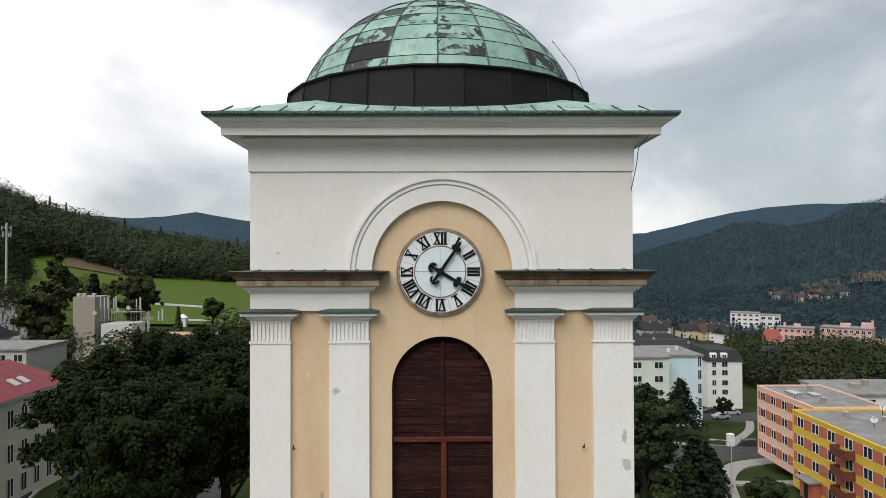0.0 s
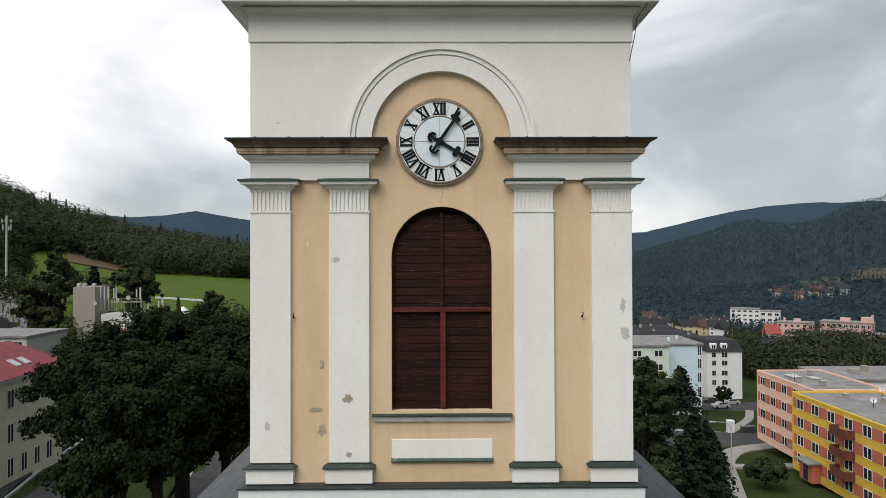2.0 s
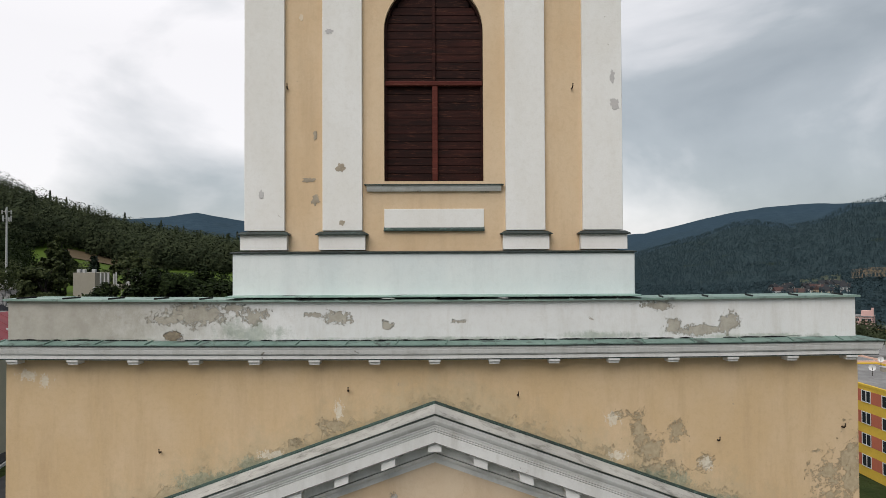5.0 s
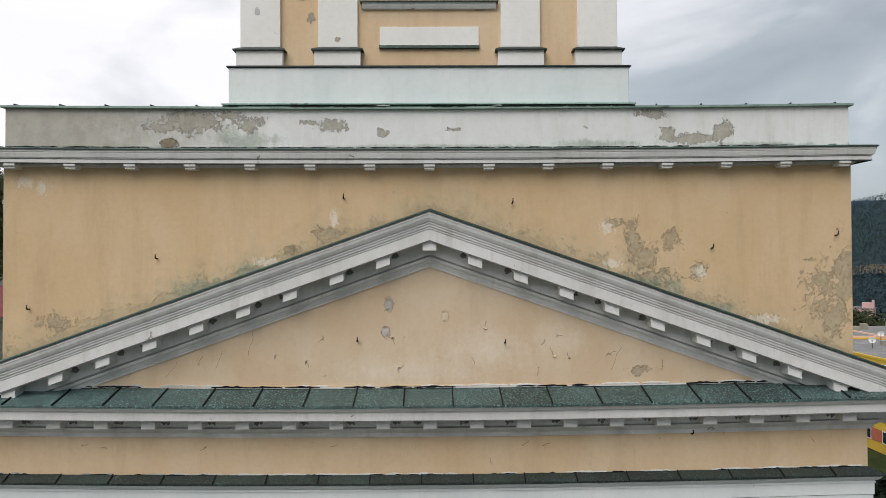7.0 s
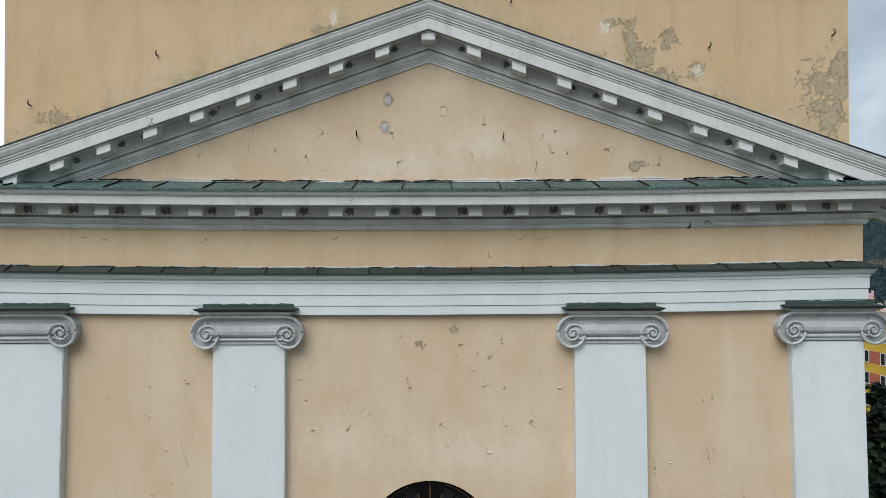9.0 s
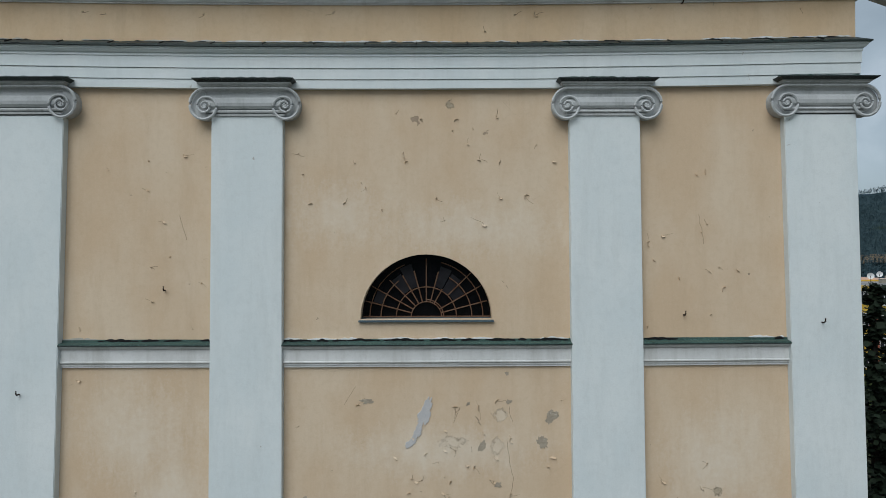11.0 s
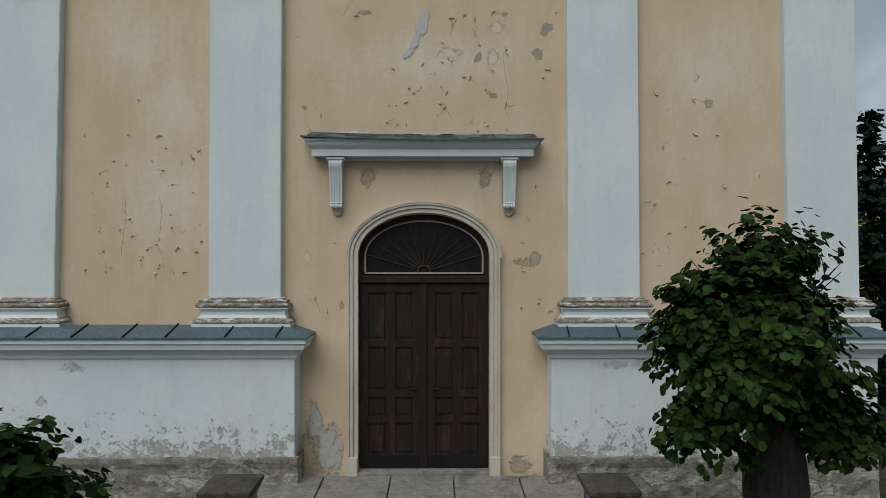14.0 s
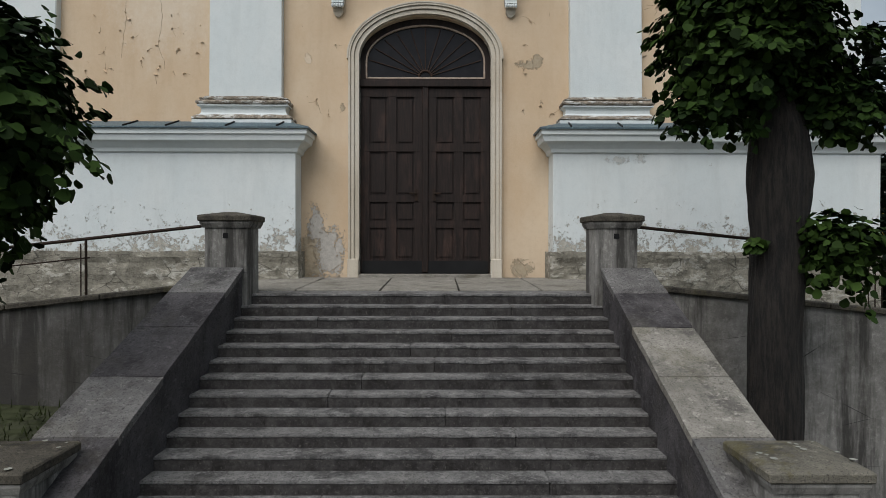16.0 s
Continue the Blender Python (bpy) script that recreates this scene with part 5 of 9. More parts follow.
def tower_pilaster(x0, x1):
    bm = bmesh.new()
    box(bm, x0, x1, TY, TY + 0.12, 23.34, 28.12)
    soften(bm, 0.008)
    shaft = part("tower_pilaster", bm, WHITE, church, "white flat pilaster")
    bm = bmesh.new()
    box(bm, x0 + 0.012, x1 - 0.012, TY + 0.022, TY + 0.12, 28.12, 28.55)
    box(bm, x0 - 0.015, x1 + 0.015, TY - 0.018, TY + 0.12, 28.10, 28.135)
    box(bm, x0, x1, TY, TY + 0.05, 28.5, 28.56)
    part("neck", bm, WHITE, shaft, "fluted neck")
    n = 10
    w = (x1 - x0) / n
    for k in range(n):
        a = x0 + k * w
        bm = bmesh.new()
        box(bm, a + 0.012 if k == 0 else a + w * 0.22, a + w * 0.78 if k < n - 1 else x1 - 0.012, TY, TY + 0.03, 28.14, 28.5)
        soften(bm, 0.006)
        part("flute", bm, WHITE, shaft)
    path = [(x0, TY + 0.12), (x0, TY), (x1, TY), (x1, TY + 0.12)]
    bm = bmesh.new()
    sweep(bm, path, [(0, 28.54), (0.03, 28.55), (0.06, 28.58), (0.07, 28.62), (0.15, 28.63), (0.16, 28.68), (0, 28.68)])
    part("capital", bm, WHITE, shaft, "simple moulded capital")
    bm = bmesh.new()
    sweep(bm, path, [(0, 28.682), (0.175, 28.682), (0.19, 28.69), (0.19, 28.722), (0.0, 28.76)])
    part("capital_flashing", bm, GREEN_COPPER, shaft, "dark green copper sheet")
    path = [(x0 - 0.06, TY + 0.12), (x0 - 0.06, TY - 0.07), (x1 + 0.06, TY - 0.07), (x1 + 0.06, TY + 0.12)]
    bm = bmesh.new()
    box(bm, x0 - 0.06, x1 + 0.06, TY - 0.07, TY + 0.12, 22.97, 23.26)
    part("pedestal", bm, WHITE, shaft)
    bm = bmesh.new()
    sweep(bm, path, [(0, 23.255), (0.055, 23.255), (0.055, 23.275), (-0.03, 23.325), (-0.1, 23.325)])
    part("pedestal_flashing", bm, BLACK_COPPER, shaft, "dark green copper sheet")


for a, b in ((-3.65, -2.88), (-2.15, -1.385), (1.385, 2.15), (2.88, 3.65)):
    tower_pilaster(a, b)
for s in (-1, 1):
    boxed("tower_frieze", (min(s * 1.385, s * 3.65), max(s * 1.385, s * 3.65), TY, TY + 0.12, 28.72, 29.14), WHITE, church, "white frieze", 0)
    path = [(-3.65, 7.8), (-3.65, TY), (-1.385, TY), (-1.385, TY + 0.08)]
    path = path if s < 0 else [(-x, y) for x, y in reversed(path)]
    moulding("tower_ledge", path, [(0, 29.07), (0.035, 29.07), (0.04, 29.10), (0.075, 29.105), (0.10, 29.125), (0.13, 29.165), (0.135, 29.185), (0.12, 29.19), (0.12, 29.2), (0, 29.2)], WHITE, "pale lower mouldings of the ledge")
    moulding("ledge_fascia", path, [(0, 29.201), (0.195, 29.201), (0.195, 29.235), (0.205, 29.24), (0.205, 29.30), (0.19, 29.305), (0.19, 29.315), (0, 29.315)], LEDGE, "rust-stained fascia of the ledge")
    moulding("ledge_crown", path, [(0, 29.316), (0.235, 29.316), (0.245, 29.345), (0.275, 29.385), (0.315, 29.415), (0.345, 29.425), (0.345, 29.445), (0, 29.445)], CROWN, "black-brown stained crown of the ledge")
    moulding("ledge_flashing", path, [(0, 29.446), (0.375, 29.446), (0.38, 29.472), (0.0, 29.495)], BLACK_COPPER, "blackened sheet-metal flashing")
    seams("ledge_seam", [s * (1.6 + 0.62 * k) for k in range(4)], TY - 0.37, TY, 29.462, 29.485, material=BLACK_COPPER)
bm = bmesh.new()
arch_wall(bm, -3.65, 3.65, 29.45, 31.9, TY, TY + 0.09, 1.34, 29.45, 29.46, 1.34)
bmesh.ops.remove_doubles(bm, verts=bm.verts[:], dist=1e-4)
part("tower_upper_wall", bm, WHITE, church, "white upper tower wall")
for a, b, y in ((1.335, 1.63, -0.03), (1.63, 1.655, -0.002), (1.655, 1.74, -0.045), (1.74, 1.80, -0.08)):
    bm = bmesh.new()
    arch_band(bm, a, b, 29.46, a + 0.01, b + 0.01, TY + y, TY + 0.02, 44)
    part("archivolt_band", bm, WHITE, church, "white arch moulding over the clock")
moulding("tower_band", ring_path(3.65, TY, 7.8), [(-0.05, 31.37), (0.03, 31.37), (0.03, 31.90), (-0.05, 31.90)], WHITE)
moulding("tower_cornice", ring_path(3.65, TY, 7.9), [(0, 31.84), (0.04, 31.84), (0.04, 31.87), (0.06, 31.87), (0.09, 31.92), (0.15, 31.96), (0.15, 31.985), (0.10, 31.99), (0.10, 32.03), (0.38, 32.02), (0.38, 31.995), (0.42, 31.995), (0.42, 32.13), (0.46, 32.15), (0.5, 32.2), (0.53, 32.205), (0.53, 32.225), (0.56, 32.23), (0.6, 32.27), (0.6, 32.32), (0, 32.32)], WHITE, "projecting white tower cornice")
# low roof between eaves and drum
bm = bmesh.new()
e0 = [(-4.31, TC - 4.31), (4.25, TC - 4.31), (4.25, TC + 4.31), (-4.31, TC + 4.31)]
for dz, flip in ((0.0, 1), (-0.04, -1)):
    low = [bm.verts.new((x, y, 32.37 + dz)) for x, y in e0]
    top = [bm.verts.new((x * 0.60, TC + (y - TC) * 0.60, 33.0 + dz)) for x, y in e0]
    for k in range(4):
        j = (k + 1) % 4
        bm.faces.new((low[k], low[j], top[j], top[k]))
for k in range(4):
    j = (k + 1) % 4
    bm.faces.new((bm.verts[:][k], bm.verts[:][j], bm.verts[:][8 + j], bm.verts[:][8 + k]))
part("eaves_roof", bm, VERDIGRIS, church, "green copper eaves roof")
seams("eaves_seam", [-4.0 + 0.52 * k for k in range(16)], TC - 4.30, TC - 3.6, 32.362, 32.625, material=GREEN_COPPER)
moulding("eaves_gutter", ring_path(4.28, TC - 4.28, 8.6), [(-0.06, 32.3), (0.03, 32.3), (0.06, 32.34), (0.06, 32.38), (-0.06, 32.37)], OLD_COPPER, "dark eaves edge")
# drum
bm = bmesh.new()
n = 24
rings = [[bm.verts.new((-0.05 + r * math.sin(2 * math.pi * (k + 0.5) / n), TC - r * math.cos(2 * math.pi * (k + 0.5) / n), z)) for k in range(n)] for r, z in ((3.68, 32.4), (3.62, 33.40), (3.68, 33.42), (3.68, 33.45), (3.3, 33.5))]
for a, b in zip(rings, rings[1:]):
    for k in range(n):
        j = (k + 1) % n
        bm.faces.new((a[k], a[j], b[j], b[k]))
part("drum", bm, TAR, church, "black sheet-metal drum")
for k in range(n):
    bm = bmesh.new()
    a = 2 * math.pi * (k + 0.5) / n
    rod(bm, (-0.05 + 3.69 * math.sin(a), TC - 3.69 * math.cos(a), 32.45), (-0.05 + 3.63 * math.sin(a), TC - 3.63 * math.cos(a), 33.40), 0.016, n=4)
    part("drum_seam", bm, TAR, church)
# dome of copper sheets
dome = new("dome")
dome.parent = church
tagged(dome, "patinated copper dome with blackened sheets")
DR, DZ = 3.52, 32.36
N = 20
LAT = [16 + k * 7.3 for k in range(10)]
BLACKENED = {(18, 1)}
PEELING = {(0, 2), (0, 1), (18, 0), (18, 2), (19, 3), (0, 4), (16, 1), (16, 2), (17, 4), (3, 1)}


def ball(lon, lat, r=DR):
    return Vector((r * math.cos(radians(lat)) * math.sin(lon), -r * math.cos(radians(lat)) * math.cos(lon), DZ + r * math.sin(radians(lat))))


bm = bmesh.new()
rings = [[bm.verts.new(ball(2 * math.pi * k / 56, lat, DR - 0.03) + Vector((-0.07, TC, 0))) for k in range(56)] for lat in range(10, 91, 8)]
for a, b in zip(rings, rings[1:]):
    for k in range(56):
        j = (k + 1) % 56
        bm.faces.new((a[k], a[j], b[j], b[k]))
part("dome_shell", bm, TAR, dome, "", True)
for row, (la, lb) in enumerate(zip(LAT, LAT[1:])):
    half = math.pi / N
    bm = bmesh.new()
    g = [[bm.verts.new(ball(-half + (half * 2 - 0.004) * i / 3, la + (lb - la - 0.12) * j / 2, DR + (0.012 if j == 0 else 0.0))) for i in range(4)] for j in range(3)]
    for j in range(2):
        for i in range(3):
            bm.faces.new((g[j][i], g[j][i + 1], g[j + 1][i + 1], g[j + 1][i]))
    me = bpy.data.meshes.new("dome_sheet")
    bm.to_mesh(me)
    bm.free()
    me.materials.append(DOME)
    for k in range(N):
        ob = new("dome_sheet", me)
        ob.parent = dome
        ob.location = (-0.07, TC, 0)
        if (k, row) in BLACKENED:
            ob.material_slots[0].link = "OBJECT"
            ob.material_slots[0].material = TAR
        if (k, row) in PEELING:
            ob.material_slots[0].link = "OBJECT"
            ob.material_slots[0].material = PEELED
        ob.rotation_euler = (0, 0, 2 * math.pi * (k + 0.5) / N)
for k in range(N):
    bm = bmesh.new()
    tube(bm, [ball(2 * math.pi * k / N, 16 + 3.5 * i, DR + 0.008) + Vector((-0.07, TC, 0)) for i in range(20)], 0.017, 5)
    part("dome_rib", bm, GREEN_COPPER, dome)
bm = bmesh.new()
for r0, r1, z0, z1 in ((0.78, 0.70, 35.86, 36.05), (0.62, 0.62, 36.05, 37.9), (0.85, 0.8, 37.9, 38.1), (0.75, 0.05, 38.1, 39.1)):
    rod(bm, (0, TC, z0), (0, TC, z1), r0, r1, 8)
part("lantern", bm, OLD_COPPER, church, "small copper lantern on the dome")
bm = bmesh.new()
tube(bm, [Vector(p) for p in ((2.3, TC - 2.7, 34.2), (2.75, TC - 2.75, 33.6), (3.05, TC - 2.6, 33.0))], 0.006, 5)
tube(bm, [Vector(p) for p in ((3.95, 0.25, 32.1), (3.75, 0.5, 31.8), (3.72, 0.52, 31.5), (3.62, 0.55, 31.0))], 0.008, 5)
part("lightning_wire", bm, IRON, church)

# belfry shutter
shutter = new("belfry_shutter")
shutter.parent = church
tagged(shutter, "arched red-brown boarded shutter, weathered")
rows = 25
for k in range(rows):
    z0 = 24.32 + k * 0.156
    z1 = z0 + 0.15
    zz = max(0.0, z1 - 27.25)
    if zz >= 0.95:
        continue
    hw = 0.955 if zz == 0 else math.sqrt(max(0.01, 0.955**2 - zz**2))
    for s in (-1, 1):
        bm = bmesh.new()
        a, b = (0.0, s * hw)
        v = box(bm, min(a, b), max(a, b), 0.0, 0.03, z0, z1)
        for q in v:
            q.co.y += TY + 0.22 + (0.008 if q.co.z > z0 + 0.05 else 0.0)
        part("board", bm, BOARD, shutter)
boxed("backing", (-0.964, 0.964, TY + 0.30, TY + 0.34, 24.3, 28.2), BOARD, shutter, "", 0)
boxed("transom", (-0.96, 0.96, TY + 0.14, TY + 0.22, 26.18, 26.27), RED_WOOD, shutter, "red painted transom")
boxed("post", (-0.03, 0.08, TY + 0.15, TY + 0.22, 24.32, 26.18), RED_WOOD, shutter, "red painted post")
boxed("upper_post", (-0.03, 0.04, TY + 0.18, TY + 0.24, 26.27, 28.1), BOARD, shutter)
bm = bmesh.new()
arch_band(bm, 0.92, 0.963, 27.25, 0.92, 0.963, TY + 0.17, TY + 0.25, 30, 24.32)
part("shutter_frame", bm, BOARD, shutter)
moulding("belfry_sill", [(-1.30, TY + 0.08), (1.30, TY + 0.08)], [(-0.2, 24.1), (0.05, 24.1), (0.08, 24.15), (0.10, 24.21), (-0.2, 24.21)], MOULD, "moulded sill")
moulding("belfry_sill_flashing", [(-1.34, TY + 0.08), (1.34, TY + 0.08)], [(-0.2, 24.212), (0.13, 24.212), (0.13, 24.232), (-0.2, 24.27)], BLACK_COPPER, "dark copper sheet")
boxed("apron_panel", (-0.965, 0.965, TY + 0.06, TY + 0.09, 23.37, 23.76), WHITE, church, "white panel under the belfry window", 0.006)
moulding("apron_flashing", [(-0.975, TY + 0.08), (0.975, TY + 0.08)], [(0, 23.33), (0.06, 23.33), (0.06, 23.36), (0, 23.42)], GREEN_COPPER)

# ---- tower clock ----
CX, CZ = -0.035, 29.455
clock = thing("tower_clock", "white tower clock with black Roman numerals and black pointers", "clock")
bm = bmesh.new()
disc(bm, CX, CZ, 0.838, TY + 0.02, TY + 0.09, 64)
part("rim", bm, RUST, clock, "worn brown stone rim")
bm = bmesh.new()
disc(bm, CX, CZ - 0.002, 0.798, TY + 0.008, TY + 0.04, 64)
part("chapter_ring", bm, DIAL_RING, clock, "white enamel ring")
bm = bmesh.new()
disc(bm, CX, CZ, 0.475, TY + 0.0, TY + 0.02, 64)
part("dial", bm, DIAL, clock, "pale blue centre disc")
bm = bmesh.new()
for r in (0.785, 0.49):
    tube(bm, [Vector((CX + r * math.cos(2 * math.pi * k / 64), TY + 0.006, CZ + r * math.sin(2 * math.pi * k / 64))) for k in range(65)], 0.011, 5)
for k in range(12):
    a = 2 * math.pi * (k + 0.5) / 12
    rod(bm, (CX + 0.49 * math.sin(a), TY + 0.008, CZ + 0.49 * math.cos(a)), (CX + 0.785 * math.sin(a), TY + 0.008, CZ + 0.785 * math.cos(a)), 0.0028, n=4)
rod(bm, (CX - 0.48, TY - 0.001, CZ + 0.004), (CX + 0.48, TY - 0.001, CZ + 0.004), 0.004, n=4)
rod(bm, (CX, TY - 0.001, CZ - 0.48), (CX, TY - 0.001, CZ + 0.48), 0.0025, n=4)
part("dial_joints", bm, RUST, clock, "rusty joints between the enamel plates")
STROKES = {"I": [(0, 0, 0, 1)], "V": [(-0.34, 1, 0, 0), (0.34, 1, 0, 0)], "X": [(-0.32, 1, 0.32, 0), (0.32, 1, -0.32, 0)]}
WIDTH = {"I": 0.38, "V": 0.86, "X": 0.86}
for hour, text in enumerate(("XII", "I", "II", "III", "IIII", "V", "VI", "VII", "VIII", "IX", "X", "XI")):
    unit = 0.158
    total = sum(WIDTH[c] for c in text)
    bm = bmesh.new()
    box(bm, -total / 2 * unit, total / 2 * unit, 0.0, 0.007, 0.21, 0.232)
    numeral = part("numeral", bm, BLACK, clock)
    a = 2 * math.pi * hour / 12
    numeral.location, numeral.rotation_euler = (CX + 0.522 * math.sin(a), TY - 0.002, CZ + 0.522 * math.cos(a)), (0, a, 0)
    bm = bmesh.new()
    box(bm, -total / 2 * unit, total / 2 * unit, 0.0, 0.007, -0.006, 0.016)
    part("serif", bm, BLACK, numeral)
    at = -total / 2
    for c in text:
        mid = at + WIDTH[c] / 2
        at += WIDTH[c]
        for i, (xa, za, xb, zb) in enumerate(STROKES[c]):
            w = 0.14 if (c == "I" or i == 0) else 0.075
            pts = [((mid + xa - w), za), ((mid + xa + w), za), ((mid + xb + w), zb), ((mid + xb - w), zb)]
            bm = bmesh.new()
            lo = [bm.verts.new((x * unit, -0.001, z * 0.225)) for x, z in pts]
            hi = [bm.verts.new((x * unit, 0.008, z * 0.225)) for x, z in pts]
            bm.faces.new(lo)
            bm.faces.new(hi)
            for k in range(4):
                j = (k + 1) % 4
                bm.faces.new((lo[k], lo[j], hi[j], hi[k]))
            part("stroke", bm, BLACK, numeral)


def pointer(name, degrees, length, tail, y, w, f):
    bm = bmesh.new()
    v = [(-w, 0), (-w * 0.8, length * f), (-w * 0.9, length * (f + 0.1)), (-w * 0.8, length * 0.93), (0, length), (w * 0.8, length * 0.93), (w * 0.9, length * (f + 0.1)), (w * 0.8, length * f), (w, 0), (w * 0.7, -tail), (-w * 0.7, -tail)]
    lo, hi = [bm.verts.new((x, y, z)) for x, z in v], [bm.verts.new((x, y + 0.012, z)) for x, z in v]
    bm.faces.new(lo)
    bm.faces.new(hi)
    for k in range(len(v)):
        j = (k + 1) % len(v)
        bm.faces.new((lo[k], lo[j], hi[j], hi[k]))
    for s in (-1, 1):
        disc(bm, s * w * 1.5, length * f, w * 1.5, y - 0.002, y + 0.014, 14)
    disc(bm, 0, 0, w * 2.0, y - 0.004, y + 0.016, 16)
    tube(bm, [Vector((0.075 * math.sin(b), y + 0.006, -tail - 0.0 + 0.075 * (1 - math.cos(b)) - 0.01)) for b in [-1.9 + 0.2 * k for k in range(20)]], 0.026, 6)
    ob = part(name, bm, BLACK, clock, "black iron pointer")
    ob.location, ob.rotation_euler = (CX, TY, CZ), (0, radians(degrees), 0)


pointer("hour_pointer", 121, 0.70, 0.22, -0.04, 0.036, 0.54)
pointer("minute_pointer", 35, 0.71, 0.24, -0.06, 0.034, 0.76)


# ---- landing, stairs, ramps ----
CR = random.Random(5)
landing = tagged(boxed("landing", (-2.95, 2.95, -3.22, 0.1, -3.0, -0.12), CONCRETE, None, "grey concrete landing bed", 0), "stone landing in front of the portal", "landing", kind="structure")
TOP_Y, TOP_Z, TREAD, RISE = -3.27, -0.07, 0.268, 0.1365
staircase = thing("staircase", "wide worn stone staircase up to the church door", "stairs", kind="structure")
for k in range(18):
    y0, z1 = TOP_Y - TREAD * k, TOP_Z - RISE * k
    half = 2.38 + 0.016 * k
    cuts = [-half - 0.1, CR.uniform(-1.4, 1.4), half + 0.1]
    for a, b in zip(cuts, cuts[1:]):
        bm = bmesh.new()
        dz = CR.uniform(-0.002, 0.002)
        back = y0 + 0.62 if k == 0 else y0 + TREAD + 0.12
        # darker stone than the tread: grime plus the riser's shade in the colour
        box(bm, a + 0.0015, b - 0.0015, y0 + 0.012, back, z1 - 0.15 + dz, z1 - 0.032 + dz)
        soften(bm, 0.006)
        part("riser", bm, SHADED_GRIMY, staircase, "grimy step front, darkened for the shade on the riser")
        bm = bmesh.new()
        box(bm, a + 0.0015, b - 0.0015, y0, back, z1 - 0.032 + dz, z1 + dz)
        bmesh.ops.subdivide_edges(bm, edges=[e for e in bm.edges if abs(e.verts[0].co.x - e.verts[1].co.x) > 0.5], cuts=24)
        for q in bm.verts:
            if q.co.y < y0 + 0.01:
                q.co.y += 0.010 * noise.noise(Vector((q.co.x * 2.1, k, q.co.z))) + 0.004
                q.co.z += 0.007 * noise.noise(Vector((q.co.x * 3.3, k + 9.0, 0.0)))
        soften(bm, 0.009, 2)
        part("tread", bm, STEP, staircase)
boxed("stair_core", (-2.6, 2.6, TOP_Y - TREAD * 16, TOP_Y, -4.0, TOP_Z - RISE * 16 - 0.02), CONCRETE, staircase, "", 0)
bm = bmesh.new()
v = [bm.verts.new((x, y, z)) for x in (-2.5, 2.5) for y, z in ((TOP_Y + 0.3, -0.25), (TOP_Y - TREAD * 16 + 0.3, TOP_Z - RISE * 16 - 0.2), (TOP_Y + 0.3, -3))]
bm.faces.new(v[:3])
bm.faces.new(v[3:])
for a, b in ((0, 1), (1, 2), (2, 0)):
    bm.faces.new((v[a], v[b], v[b + 3], v[a + 3]))
part("stair_fill", bm, CONCRETE, staircase)


def cheek(s, inner0, inner1, width0, width1, tones):
    """Sloping wall beside the steps, covered with long slabs."""
    y0, y1, z0, z1 = -3.50, -7.45, 0.31, -1.404
    bm = bmesh.new()
    a = [(inner0, y0, z0 - 0.08), (inner0 + width0, y0, z0 - 0.08), (inner1 + width1, y1, z1 - 0.08), (inner1, y1, z1 - 0.08)]
    top = [bm.verts.new((s * x, y, z)) for x, y, z in a]
    low = [bm.verts.new((s * x, y, -3.2)) for x, y, z in a]
    bm.faces.new(top)
    bm.faces.new(low)
    for k in range(4):
        j = (k + 1) % 4
        bm.faces.new((top[k], top[j], low[j], low[k]))
    body = finish("cheek_wall", bm, CHEEK_DARK, None)
    tagged(body, "sloping stone side wall of the stairs", "wall", "stair side walls", "structure")
    marks = [0.0, 0.17, 0.36, 0.58, 0.79, 1.0]
    for f0, f1, tone in zip(marks, marks[1:], tones):
        bm = bmesh.new()
        v = []
        for dz in (-0.078, 0.0):
            for f, e in ((f0, 0.002), (f1, -0.002)):
                i, w = inner0 + (inner1 - inner0) * f, width0 + (width1 - width0) * f
                for x in (i - 0.03, i + w + 0.03):
                    v.append(bm.verts.new((s * x, y0 + (y1 - y0) * (f + e), z0 + (z1 - z0) * (f + e) + dz)))
        for f in ((0, 1, 3, 2), (4, 5, 7, 6), (0, 1, 5, 4), (2, 3, 7, 6), (0, 2, 6, 4), (1, 3, 7, 5)):
            bm.faces.new([v[k] for k in f])
        bmesh.ops.recalc_face_normals(bm, faces=bm.faces[:])
        bmesh.ops.subdivide_edges(bm, edges=bm.edges[:], cuts=7, use_grid_fill=True)
        for q in bm.verts:
            q.co += Vector((0.009 * noise.noise(q.co * 3.1), 0.006 * noise.noise(q.co * 3.7 + Vector((5, 0, 0))), 0.008 * noise.noise(q.co * 2.9 + Vector((0, 9, 0)))))
        part("cover_slab", bm, tone, body)


cheek(-1, 2.39, 2.57, 0.64, 0.70, (CHEEK, CHEEK_DARK, CHEEK_DARK, CHEEK, CHEEK_DARK))
cheek(1, 2.47, 2.48, 0.60, 0.68, (CHEEK, CHEEK_DARK, CHEEK_PALE, CHEEK_PALE, CHEEK))


